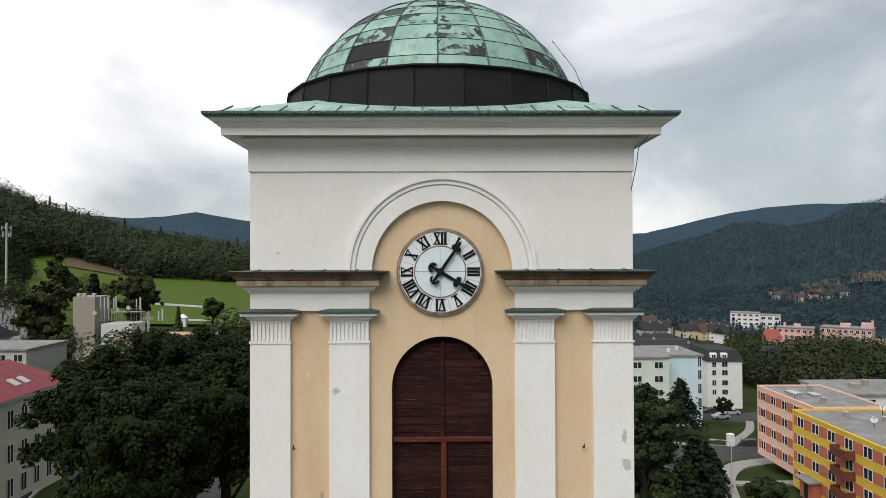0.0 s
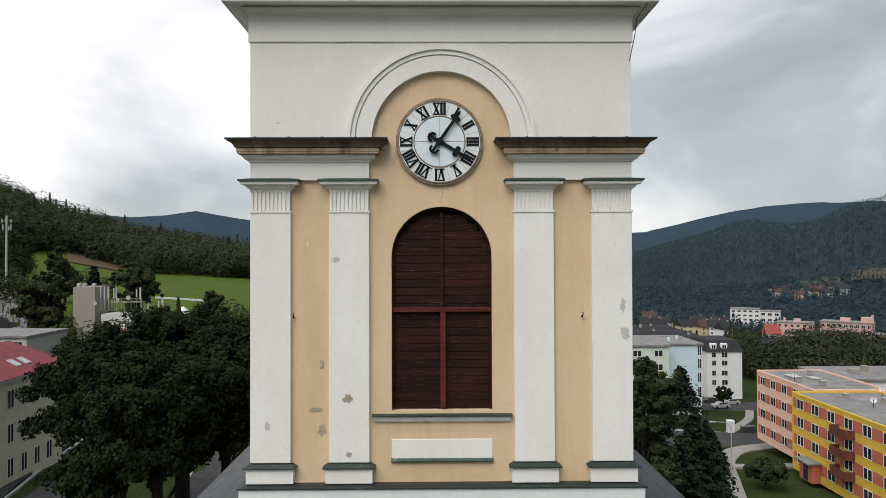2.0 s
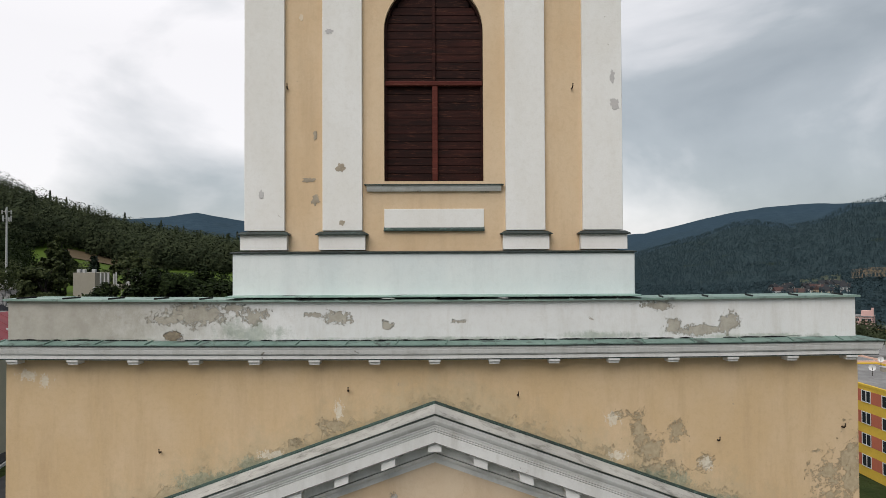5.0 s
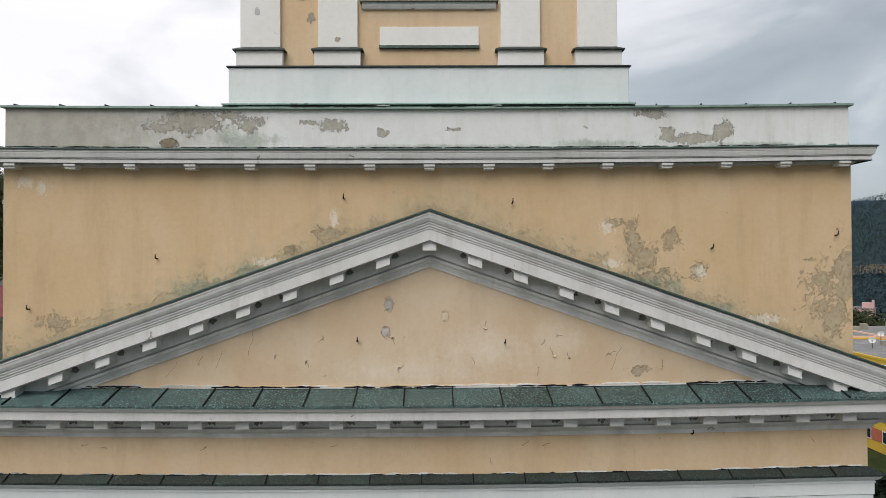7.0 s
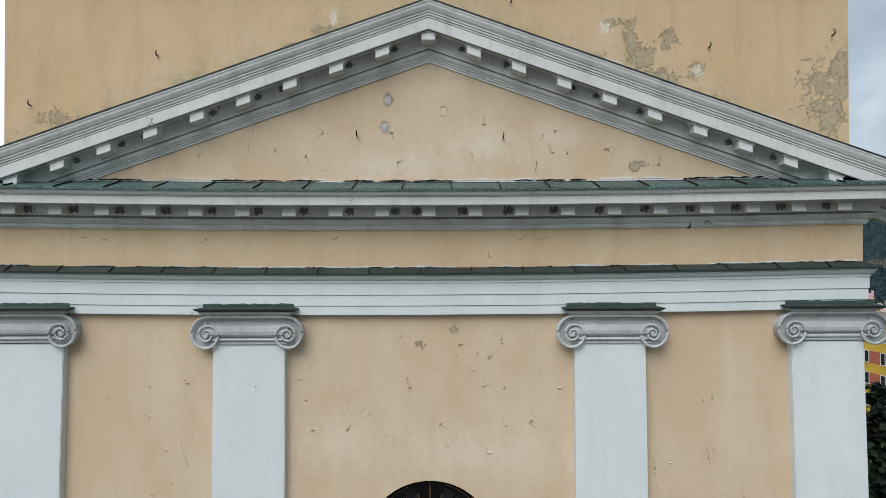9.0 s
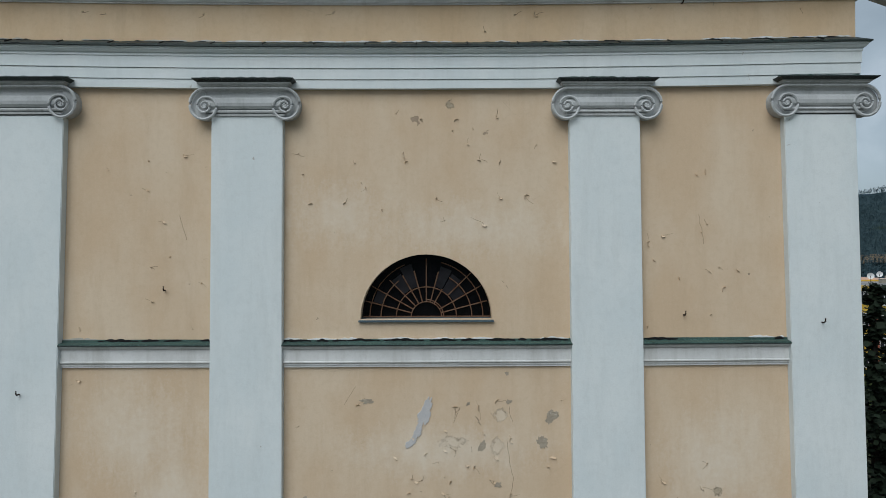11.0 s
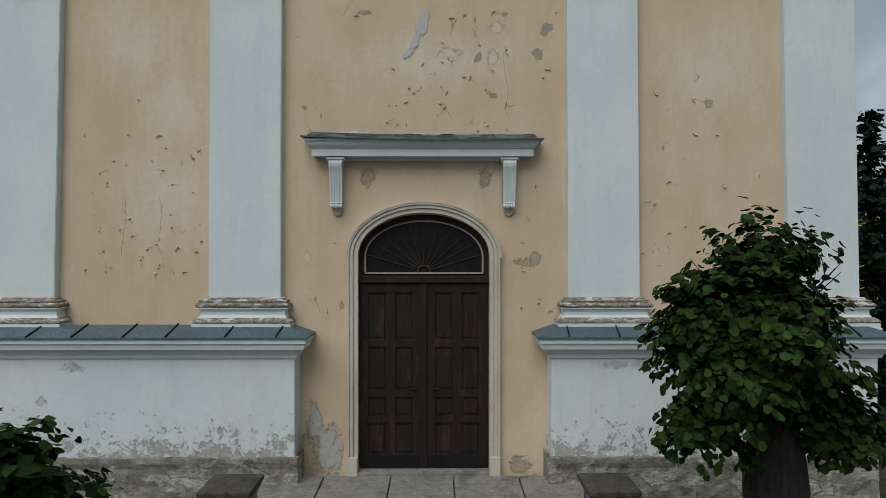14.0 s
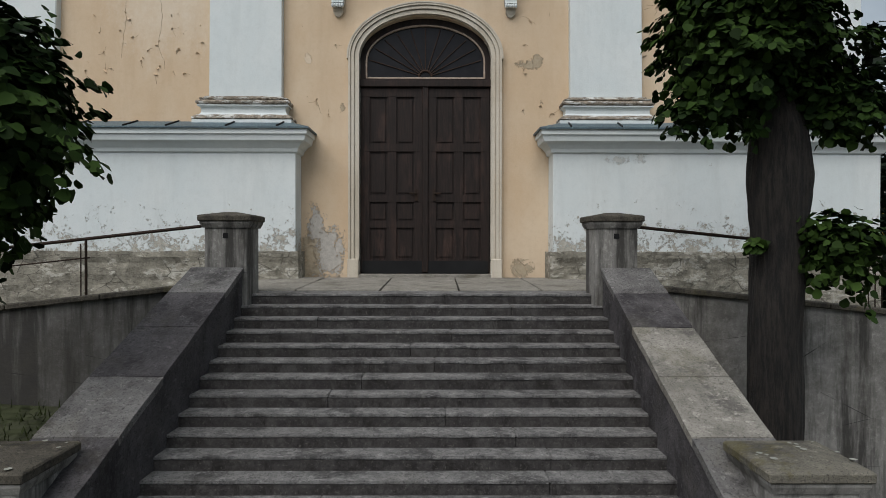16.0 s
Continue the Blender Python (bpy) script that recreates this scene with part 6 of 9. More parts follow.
def pedestal(x, y, ztop, zbot, w=0.74, group="stair pedestals", cap=None):
    ob = thing("stone_pedestal", "weathered concrete pedestal with a dark moulded cap stone", "pedestal", (x, y, 0), group)
    h = w / 2
    bm = bmesh.new()
    box(bm, -h, h, -h, h, zbot, ztop - 0.2)
    soften(bm, 0.012)
    part("shaft", bm, SHAFT, ob, "stained grey shaft")
    boxed("socket_hole", (-0.035, 0.035, -h - 0.004, -h + 0.02, ztop - 0.36, ztop - 0.29), TAR, ob, "small dark hole", 0)
    bm = bmesh.new()
    sweep(bm, [(-h, -h), (h, -h), (h, h), (-h, h)], [(-h, ztop - 0.22), (0.02, ztop - 0.22), (0.05, ztop - 0.16), (0.05, ztop - 0.13), (-h, ztop - 0.13)], True)
    part("neck", bm, SHAFT, ob)
    bm = bmesh.new()
    c = h + 0.075
    v = [bm.verts.new((a * c, b * c, z)) for z in (ztop - 0.13, ztop - 0.05) for a, b in ((-1, -1), (1, -1), (1, 1), (-1, 1))]
    v += [bm.verts.new((a * c * 0.25, b * c * 0.25, ztop)) for a, b in ((-1, -1), (1, -1), (1, 1), (-1, 1))]
    bm.faces.new(v[:4])
    bm.faces.new(v[8:])
    for r in (0, 4):
        for k in range(4):
            j = (k + 1) % 4
            bm.faces.new((v[r + k], v[r + j], v[r + 4 + j], v[r + 4 + k]))
    bmesh.ops.recalc_face_normals(bm, faces=bm.faces[:])
    soften(bm, 0.012)
    part("cap", bm, cap or CAPSTONE, ob, "lichen-stained cap stone")
    return ob


pedestal(-2.61, -3.2, 1.06, -0.6, 0.57)
pedestal(2.66, -3.2, 1.06, -0.6, 0.57)
pedestal(-3.10, -7.2, -0.96, -3.6, 0.63)
pedestal(3.02, -7.2, -0.96, -3.6, 0.63, cap=CAP_MOSSY)

# sloping forecourt on both sides, retaining walls and rails
COBBLE = stone("cobble_stone", (0.11, 0.106, 0.10), (0.19, 0.185, 0.176), (0.08, 0.075, 0.07), 0.3, 9)
for s in (-1, 1):
    fall = 0.11 if s < 0 else 0.10
    bm = bmesh.new()
    v = [bm.verts.new((s * x, y, z)) for x, z in ((2.9, -0.45), (13.0, -0.45 - 10.1 * fall)) for y, z in ((-3.35, z), (-0.3, z), (-0.3, -3.4), (-3.35, -3.4))]
    for f in ((0, 1, 5, 4), (3, 2, 6, 7), (0, 3, 7, 4), (1, 2, 6, 5), (0, 1, 2, 3), (4, 5, 6, 7)):
        bm.faces.new([v[k] for k in f])
    ramp = tagged(finish("forecourt", bm, COBBLE), "sloping cobbled forecourt beside the church", "paving", kind="structure")
    bm = bmesh.new()
    for i in range(52):
        for j in range(26):
            x = 2.95 + i * 0.115 + CR.uniform(-0.012, 0.012) + (j % 2) * 0.055
            y = -3.1 + j * 0.1 + CR.uniform(-0.01, 0.01)
            z = -0.45 - (x - 2.9) * fall
            v = [bm.verts.new((s * (x + a * 0.05), y + b * 0.042, z + 0.018 + CR.uniform(-0.004, 0.004))) for a, b in ((-1, -1), (1, -1), (1, 1), (-1, 1))]
            w = [bm.verts.new((s * (x + a * 0.056), y + b * 0.048, z - 0.004)) for a, b in ((-1, -1), (1, -1), (1, 1), (-1, 1))]
            bm.faces.new(v)
            for k in range(4):
                bm.faces.new((v[k], v[(k + 1) % 4], w[(k + 1) % 4], w[k]))
    tagged(part("cobbles", bm, COBBLE, ramp), kind="stuff")
    bm = bmesh.new()
    v = [bm.verts.new((s * x, y, z)) for x, z in ((2.95, 0.02), (13.0, 0.02 - 10.05 * fall)) for y, z in ((-3.6, z), (-3.3, z), (-3.3, -3.4), (-3.6, -3.4))]
    for f in ((0, 1, 5, 4), (3, 2, 6, 7), (0, 3, 7, 4), (1, 2, 6, 5), (0, 1, 2, 3), (4, 5, 6, 7)):
        bm.faces.new([v[k] for k in f])
    wall = tagged(finish("retaining_wall", bm, STREAKED if s < 0 else STREAKED_PALE), "stained concrete retaining wall", "wall", kind="structure")
    for a in range(8):
        x0, x1 = 2.97 + a * 1.25, 2.97 + a * 1.25 + 1.24
        bm = bmesh.new()
        v = [bm.verts.new((s * x, y, 0.022 - (x - 2.95) * fall + dz)) for dz in (0.0, 0.075) for x, y in ((x0, -3.66), (x1, -3.66), (x1, -3.26), (x0, -3.26))]
        for f in ((0, 1, 2, 3), (4, 5, 6, 7), (0, 1, 5, 4), (1, 2, 6, 5), (2, 3, 7, 6), (3, 0, 4, 7)):
            bm.faces.new([v[k] for k in f])
        bmesh.ops.recalc_face_normals(bm, faces=bm.faces[:])
        soften(bm, 0.012)
        part("coping_slab", bm, CAPSTONE, wall)
    rail = thing("handrail", "thin dark iron handrail on the retaining wall", "railing", (s * 2.95, -3.45, 0), "forecourt rails")
    bm = bmesh.new()
    rod(bm, (0, 0, 0.86), (s * 10, 0, 0.86 - 10 * fall * 1.02), 0.022)
    part("rail", bm, IRON, rail)
    bm = bmesh.new()
    rod(bm, (s * 1.5, 0, 0.60 - 1.5 * fall), (s * 10, 0, 0.60 - 10 * fall), 0.010)
    part("lower_rail", bm, IRON, rail)
    for x in (1.62, 3.3) if s < 0 else (3.16, 3.25, 3.34):
        bm = bmesh.new()
        rod(bm, (s * x, 0, 0.09 - x * fall), (s * x, 0, 0.80 - x * fall), 0.009)
        part("picket", bm, IRON, rail)
    for x in (1.55, 3.6, 5.6, 7.6):
        bm = bmesh.new()
        rod(bm, (s * x, 0, 0.09 - x * fall), (s * x, 0, 0.86 - x * fall), 0.018)
        part("post", bm, IRON, rail)
# landing slabs
XS = [-2.92, -1.86, -0.61, 0.56, 1.78, 2.92]
YS = [-2.66, -1.07, -0.1]
for a, b in zip(XS, XS[1:]):
    for c, d in zip(YS, YS[1:]):
        bm = bmesh.new()
        dz = CR.uniform(-0.006, 0.006)
        v = box(bm, a + 0.012, b - 0.012, c + 0.01, d - 0.01, -0.16, 0.0)
        for q in v:
            q.co.z += dz + q.co.y * 0.02 + 0.0
        soften(bm, 0.01)
        part("slab", bm, SLAB, landing)


# ---- ground to the horizon ----
def lerp(x, xs, ys):
    return float(np.interp(x, xs, ys))


AZ = [-60, -34, -30, -25, -20, -15, 0, 14, 20, 26, 30, 34, 60]
NEAR = [-3, -3, -3, -3, -3, -3, -3, -3, -3, -3.2, -3.4, -3.6, -4]
R100 = [-1, -1, -2, -3, -3, -4, -5, -5, -5, -4.5, -4, -3.8, -5]
R180 = [3, 3, 2, 1, 0, -2, -8, -11, -11, -11, -10, -9, -9]
R330 = [14, 13, 12, 11, 9.5, 6, -10, -20, -23, -23, -23, -23, -23]
R480 = [38, 30, 27.5, 17, 14.5, 11, -10, -22, -25, -26, -27, -27, -27]
R660 = [80, 76, 56, 38, 28, 18, -5, -22, -26, -28, -28, -28, -28]
R1200 = [80, 60, 40, 40, 36, 24, 0, -27, -27, -22, -10, 5, 10]
RIDGE_AZ = [-60, -15, 0, 10, 14, 16.7, 19, 22.4, 24.9, 26.2, 28.6, 30.9, 32.7, 34.15, 35.1, 40, 60]
R2000 = [60, 60, 40, 20, 20, 30, 58, 88, 126, 129, 113, 128, 160, 175, 181, 200, 200]
R2450 = [60, 60, 40, 20, 20, 30, 50, 70, 95, 95, 90, 95, 120, 130, 130, 140, 140]
FAR_AZ = [-60, -34, -29.3, -25.75, -22.4, -20.3, -16.2, -10, 0, 10, 14, 16.7, 18.4, 20.6, 22.8, 24.9, 27, 29, 30.9, 32.7, 40, 60]
R3000 = [160, 160, 150, 140, 150, 160, 150, 120, 110, 100, 95, 95, 120, 140, 160, 190, 210, 215, 220, 215, 210, 210]
R3800 = [300, 290, 284, 256, 278, 303, 255, 200, 150, 110, 110, 132, 175, 211, 242, 275, 298, 307, 310, 305, 290, 290]
R4800 = [200] * 13
RS = [0, 60, 100, 180, 330, 480, 660, 1200, 2000, 2450, 3000, 3800, 4800]
TABLE = [(AZ, NEAR), (AZ, NEAR), (AZ, R100), (AZ, R180), (AZ, R330), (AZ, R480), (AZ, R660), (AZ, R1200), (RIDGE_AZ, R2000), (RIDGE_AZ, R2450), (FAR_AZ, R3000), (FAR_AZ, R3800), (AZ, R4800)]


def height(x, y):
    dx, dy = x, y + 11.8
    r, az = math.hypot(dx, dy), math.degrees(math.atan2(dx, dy))
    az = max(-60, min(60, az)) if abs(az) < 120 else 60
    z = lerp(r, RS, [lerp(az, *row) for row in TABLE])
    if r > 900:
        z += min(1.0, (r - 900) / 800) * (9 * noise.noise(Vector((x / 260, y / 260, 3.1))) + 4 * noise.noise(Vector((x / 80, y / 80, 7.7))))
    elif r > 250:
        z += 2.0 * noise.noise(Vector((x / 60, y / 60, 1.0)))
    if r < 60:
        # garden bank beside the stairs
        bank = max(0.0, 1 - max(0.0, -3.6 - y) / 7.0) if y < -3.0 else 1.0
        z += 0.35 + bank * (1.15 if x < 0 else 0.45)
        z += 0.05 * noise.noise(Vector((x / 1.3, y / 1.3, 2.0)))
    return z


bm = bmesh.new()
radii = [0.01, 1.5, 3, 4, 5, 6, 7, 8, 9, 10, 11, 12, 14, 17, 21, 26, 33, 42, 52, 61, 75, 90] + [110 * 1.085**k for k in range(47)]
rings = []
for r in radii:
    ring = []
    for k in range(600):
        a = 2 * math.pi * k / 600
        x, y = r * math.sin(a), r * math.cos(a) - 11.8
        ring.append(bm.verts.new((x, y, height(x, y))))
    rings.append(ring)
for a, b in zip(rings, rings[1:]):
    for k in range(600):
        j = (k + 1) % 600
        bm.faces.new((a[k], a[j], b[j], b[k]))


def ground_material():
    m = Mat("ground_cover", 0.95)
    xyz = m.n.new("ShaderNodeSeparateXYZ")
    m.l.new(m.co, xyz.inputs[0])
    grass = m.mix(m.step(m.noise(0.12, 5, 0.65), 0.35, 0.7), (0.026, 0.040, 0.015), (0.042, 0.058, 0.021))
    grass = m.mix(m.math("MULTIPLY", m.step(m.noise(2.5, 6, 0.75), 0.45, 0.75), 0.6), grass, (0.055, 0.05, 0.028))
    # wood colours lean to blue, with some distance haze already in them
    wood = m.mix(m.step(m.noise(0.06, 8, 0.85), 0.38, 0.62), (0.018, 0.032, 0.036), (0.040, 0.058, 0.063))
    wood = m.mix(m.step(m.noise(0.004, 4, 0.6), 0.58, 0.66), wood, (0.026, 0.036, 0.026))
    dist = m.n.new("ShaderNodeVectorMath")
    dist.operation = "LENGTH"
    m.l.new(m.co, dist.inputs[0])
    far = m.step(m.math("ADD", dist.outputs["Value"], m.math("MULTIPLY", m.noise(0.01, 4), 300.0)), 650.0, 800.0)
    c = m.mix(far, grass, wood)
    near = m.mix(m.step(m.noise(0.5, 6, 0.7), 0.42, 0.6), (0.075, 0.07, 0.058), (0.052, 0.058, 0.032))
    c = m.mix(m.step(dist.outputs["Value"], 40.0, 60.0), near, c)
    # unseen pale gravel at the stair foot, added to bounce light under the cornices
    bounce_ground = m.math("MULTIPLY", m.step(xyz.outputs["Y"], -13.0, -14.5), m.step(dist.outputs["Value"], 70.0, 60.0))
    c = m.mix(bounce_ground, c, m.mix(m.step(m.noise(0.8, 6, 0.7), 0.4, 0.62), (0.17, 0.163, 0.147), (0.23, 0.22, 0.20)))
    # haze painted into the colour: the ground turns blue with distance
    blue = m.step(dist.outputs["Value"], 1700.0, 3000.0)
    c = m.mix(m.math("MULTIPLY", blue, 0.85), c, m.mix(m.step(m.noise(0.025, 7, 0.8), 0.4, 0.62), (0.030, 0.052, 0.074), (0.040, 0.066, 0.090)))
    m.colour(c)
    m.b.inputs["Specular IOR Level"].default_value = 0.0
    m.bump(m.noise(0.12, 6, 0.85), 2.0, 0.6)
    m.bump(m.noise(9, 5, 0.7), 0.03, 0.5)
    return m.m


ground = tagged(finish("ground", bm, ground_material(), None, "", True), "grass, fields and wooded mountains to the horizon", "ground", kind="structure")


# ---- trees ----
def leaf_material(name, a, b, c, shine=0.1):
    m = Mat(name, 0.65)
    k = m.mix(m.island(), a, b)
    k = m.mix(m.step(m.noise(0.5, 3), 0.45, 0.7), k, c)
    m.b.inputs["Specular IOR Level"].default_value = shine
    m.colour(k)
    return m.m


def bark_material(name, a, b):
    m = Mat(name, 0.95)
    c = m.mix(m.step(m.noise(7, 7, 0.75, (3.0, 3.0, 0.35)), 0.43, 0.6), a, b)
    m.colour(c).bump(m.noise(7, 7, 0.75, (3.0, 3.0, 0.35)), 0.09, 1.0)
    return m.m


BARK = bark_material("linden_bark", (0.005, 0.004, 0.0035), (0.030, 0.024, 0.019))
LINDEN = leaf_material("linden_leaf", (0.004, 0.009, 0.002), (0.040, 0.074, 0.015), (0.006, 0.016, 0.004), 0.06)
BROAD = leaf_material("broad_leaf", (0.007, 0.012, 0.004), (0.024, 0.035, 0.012), (0.012, 0.019, 0.007), 0.03)
MEADOW_TREE = leaf_material("lighter_leaf", (0.014, 0.024, 0.008), (0.036, 0.052, 0.019), (0.022, 0.034, 0.013))
OLIVE_TREE = leaf_material("olive_leaf", (0.016, 0.024, 0.008), (0.060, 0.072, 0.026), (0.032, 0.042, 0.015))
NEEDLE = leaf_material("dark_needles", (0.008, 0.014, 0.009), (0.020, 0.030, 0.017), (0.012, 0.02, 0.012))


def leaves_mesh(name, centres, normals, size, rng, material, heart=False):
    """Many small leaves in one mesh: heart-shaped fans near by, simple quads far off."""
    n = len(centres)
    normals = normals / np.maximum(1e-6, np.linalg.norm(normals, axis=1, keepdims=True))
    ref = rng.normal(size=(n, 3))
    u = np.cross(normals, ref)
    u /= np.maximum(1e-6, np.linalg.norm(u, axis=1, keepdims=True))
    v = np.cross(normals, u)
    s = size * rng.uniform(0.6, 1.25, (n, 1))
    if heart:
        shape = [(0.0, -0.5, 0.0), (0.42, -0.30, 0.06), (0.46, 0.08, 0.10), (0.0, 0.62, -0.06), (-0.46, 0.08, 0.10), (-0.42, -0.30, 0.06)]
        faces = [(0, 1, 2, 3), (0, 3, 4, 5)]
    else:
        shape = [(-0.5, -0.35, 0.0), (0.35, -0.5, 0.05), (0.5, 0.4, 0.0), (-0.4, 0.5, 0.08)]
        faces = [(0, 1, 2, 3)]
    pts = np.stack([centres + s * (a * u + b * v + c * normals) for a, b, c in shape], 1).reshape(-1, 3)
    k = len(shape)
    base = np.arange(n)[:, None, None] * k
    quads = (base + np.array(faces)[None]).reshape(-1, 4)
    me = bpy.data.meshes.new(name)
    me.vertices.add(len(pts))
    me.vertices.foreach_set("co", pts.ravel())
    me.loops.add(quads.size)
    me.loops.foreach_set("vertex_index", quads.ravel())
    me.polygons.add(len(quads))
    me.polygons.foreach_set("loop_start", np.arange(len(quads)) * 4)
    me.update(calc_edges=True)
    me.validate()
    me.materials.append(material)
    return me


def blobs(rng, centre, radii, clumps, per, clump_r, inner=0.35, flat=0.8):
    """Leaf places and directions, gathered in clumps that fill an uneven ellipsoid."""
    d = rng.normal(size=(clumps, 3))
    d /= np.linalg.norm(d, axis=1, keepdims=True)
    rad = rng.uniform(inner, 1.0, (clumps, 1)) ** 0.6
    bump = 1 + 0.22 * np.sin(d[:, :1] * 5.1 + 1.0) * np.cos(d[:, 2:] * 4.3)
    c = np.array(centre) + d * rad * bump * np.array(radii)
    e = np.clip(rng.normal(size=(clumps, per, 3)), -1.7, 1.7) * clump_r * np.array((1, 1, flat)) * rng.uniform(0.6, 1.3, (clumps, 1, 1))
    p = (c[:, None] + e).reshape(-1, 3)
    nrm = (d[:, None] * 0.8 + e / clump_r * 0.5 + rng.normal(size=(clumps, per, 3)) * 0.8 + np.array((0, 0, 0.75))).reshape(-1, 3)
    return p, nrm


def trunk_mesh(name, pts, radius, parent, material=BARK, limbs=()):
    bm = bmesh.new()
    rings = []
    for i, p in enumerate(pts):
        r = radius(i)
        rings.append([bm.verts.new((p[0] + r * math.cos(k * math.pi / 9) * (1 + 0.12 * noise.noise(Vector((k * 0.9, p[2] * 0.8, r)))), p[1] + r * math.sin(k * math.pi / 9), p[2])) for k in range(18)])
    for a, b in zip(rings, rings[1:]):
        for k in range(18):
            j = (k + 1) % 18
            bm.faces.new((a[k], a[j], b[j], b[k]))
    bm.faces.new(rings[-1])
    for a, b, r in limbs:
        a, b = Vector(a), Vector(b)
        mid = (a + b) / 2 + Vector((0, 0, 0.12 * (b - a).length))
        tube(bm, [a, mid, b], lambda i: r * (1 - 0.35 * i), 7)
    return part(name, bm, material, parent, "", True)


def broad_tree(x, y, z0, h, r, seed, label, material=BROAD, size=0.42, clumps=150, per=45, group="", base=0.06):
    """base: how far up the height the crown begins."""
    rng = np.random.default_rng(seed)
    tree = thing("tree", label, "tree", (x, y, z0), group)
    trunk_mesh("trunk", [(0, 0, -0.5), (0.1, 0, h * 0.2), (0.0, 0.1, h * 0.42), (0.15, 0, h * 0.7)], lambda i: (0.035, 0.026, 0.018, 0.006)[i] * h, tree,
               limbs=[((0, 0, h * (0.3 + 0.05 * k)), (r * 0.5 * math.cos(2.4 * k), r * 0.5 * math.sin(2.4 * k), h * (0.5 + 0.06 * k)), 0.009 * h) for k in range(6)])
    ps, ns = [], []
    lumps = 44
    for b in range(lumps):
        d = rng.normal(size=3)
        d /= np.linalg.norm(d)
        far = rng.uniform(0.4, 0.82) * (1 + 0.22 * math.sin(3.1 * d[0] + seed) * math.cos(2.7 * d[1] + 2.0 * d[2]))
        at = np.array((0, 0, h * (1 + base) / 2)) + d * np.array((r, r, h * (1 - base) / 2)) * far
        p, nrm = blobs(rng, at, (r * 0.3, r * 0.3, r * 0.2), max(3, clumps // lumps), per, r * 0.055, 0.1)
        ps.append(p)
        ns.append(nrm + 0.5 * d)
    p, nrm = np.concatenate(ps), np.concatenate(ns)
    ob = new("crown", leaves_mesh("crown", p, nrm, size, rng, material))
    ob.parent = tree
    return tree


def conifer(x, y, z0, h, r, seed, label, size=0.3, group="", tiers=26):
    rng = np.random.default_rng(seed)
    tree = thing("conifer", label, "tree", (x, y, z0), group)
    trunk_mesh("trunk", [(0, 0, -0.5), (0, 0, h * 0.5), (0, 0, h * 0.97)], lambda i: (0.02, 0.012, 0.003)[i] * h, tree)
    ps, ns = [], []
    for k in range(tiers):
        f = k / tiers
        rr = r * (1 - f) ** 0.85 * rng.uniform(0.8, 1.15) + 0.12
        for b in range(int(6 + 7 * (1 - f))):
            a = rng.uniform(0, 6.283)
            m = 14
            t = rng.uniform(0.15, 1.0, m)
            q = np.stack([rr * t * np.cos(a), rr * t * np.sin(a), h * (0.06 + 0.92 * f) - rr * 0.28 * t**1.5 + 0 * t], 1)
            ps.append(q + rng.normal(size=(m, 3)) * 0.1 * r * 0.5)
            ns.append(np.tile((0.3 * np.cos(a), 0.3 * np.sin(a), 1.0), (m, 1)) + rng.normal(size=(m, 3)) * 0.45)
    ob = new("crown", leaves_mesh("crown", np.concatenate(ps), np.concatenate(ns), size, rng, NEEDLE))
    ob.parent = tree
    return tree


def sprays(rng, centre, radii, count, seed, droop=0.45, per=20, reach=(0.35, 0.7)):
    """Leaves shingled along drooping twigs that end on an uneven, lobed outline."""
    ps, ns = [], []
    for k in range(count):
        d = rng.normal(size=3)
        d /= np.linalg.norm(d)
        lobe = 0.80 + 0.34 * noise.noise(Vector(d * 1.7) + Vector((seed, 0, 0))) + 0.22 * noise.noise(Vector(d * 4.1) + Vector((0, seed, 0))) + rng.uniform(-0.12, 0.16)
        tip = np.array(centre) + d * np.array(radii) * lobe
        way = d * np.array((1.0, 1.0, 0.7)) + np.array((0, 0, 0.25))
        way /= np.linalg.norm(way)
        length = rng.uniform(*reach)
        t = np.sort(rng.uniform(0, 1, (per, 1)), axis=0)
        side = np.cross(way, (0, 0, 1.0))
        side /= max(1e-6, np.linalg.norm(side))
        flip = np.where(np.arange(per) % 2 == 0, 1.0, -1.0)[:, None]
        at = tip - way * length * (1 - t) - np.array((0, 0, droop * length)) * t**2
        ps.append(at + side * flip * rng.uniform(0.02, 0.075, (per, 1)) + rng.normal(size=(per, 3)) * 0.022)
        ns.append(np.array((0, 0, 0.75)) + d * 0.75 + side * flip * 0.35 + rng.normal(size=(per, 3)) * 0.28)
    return np.concatenate(ps), np.concatenate(ns)


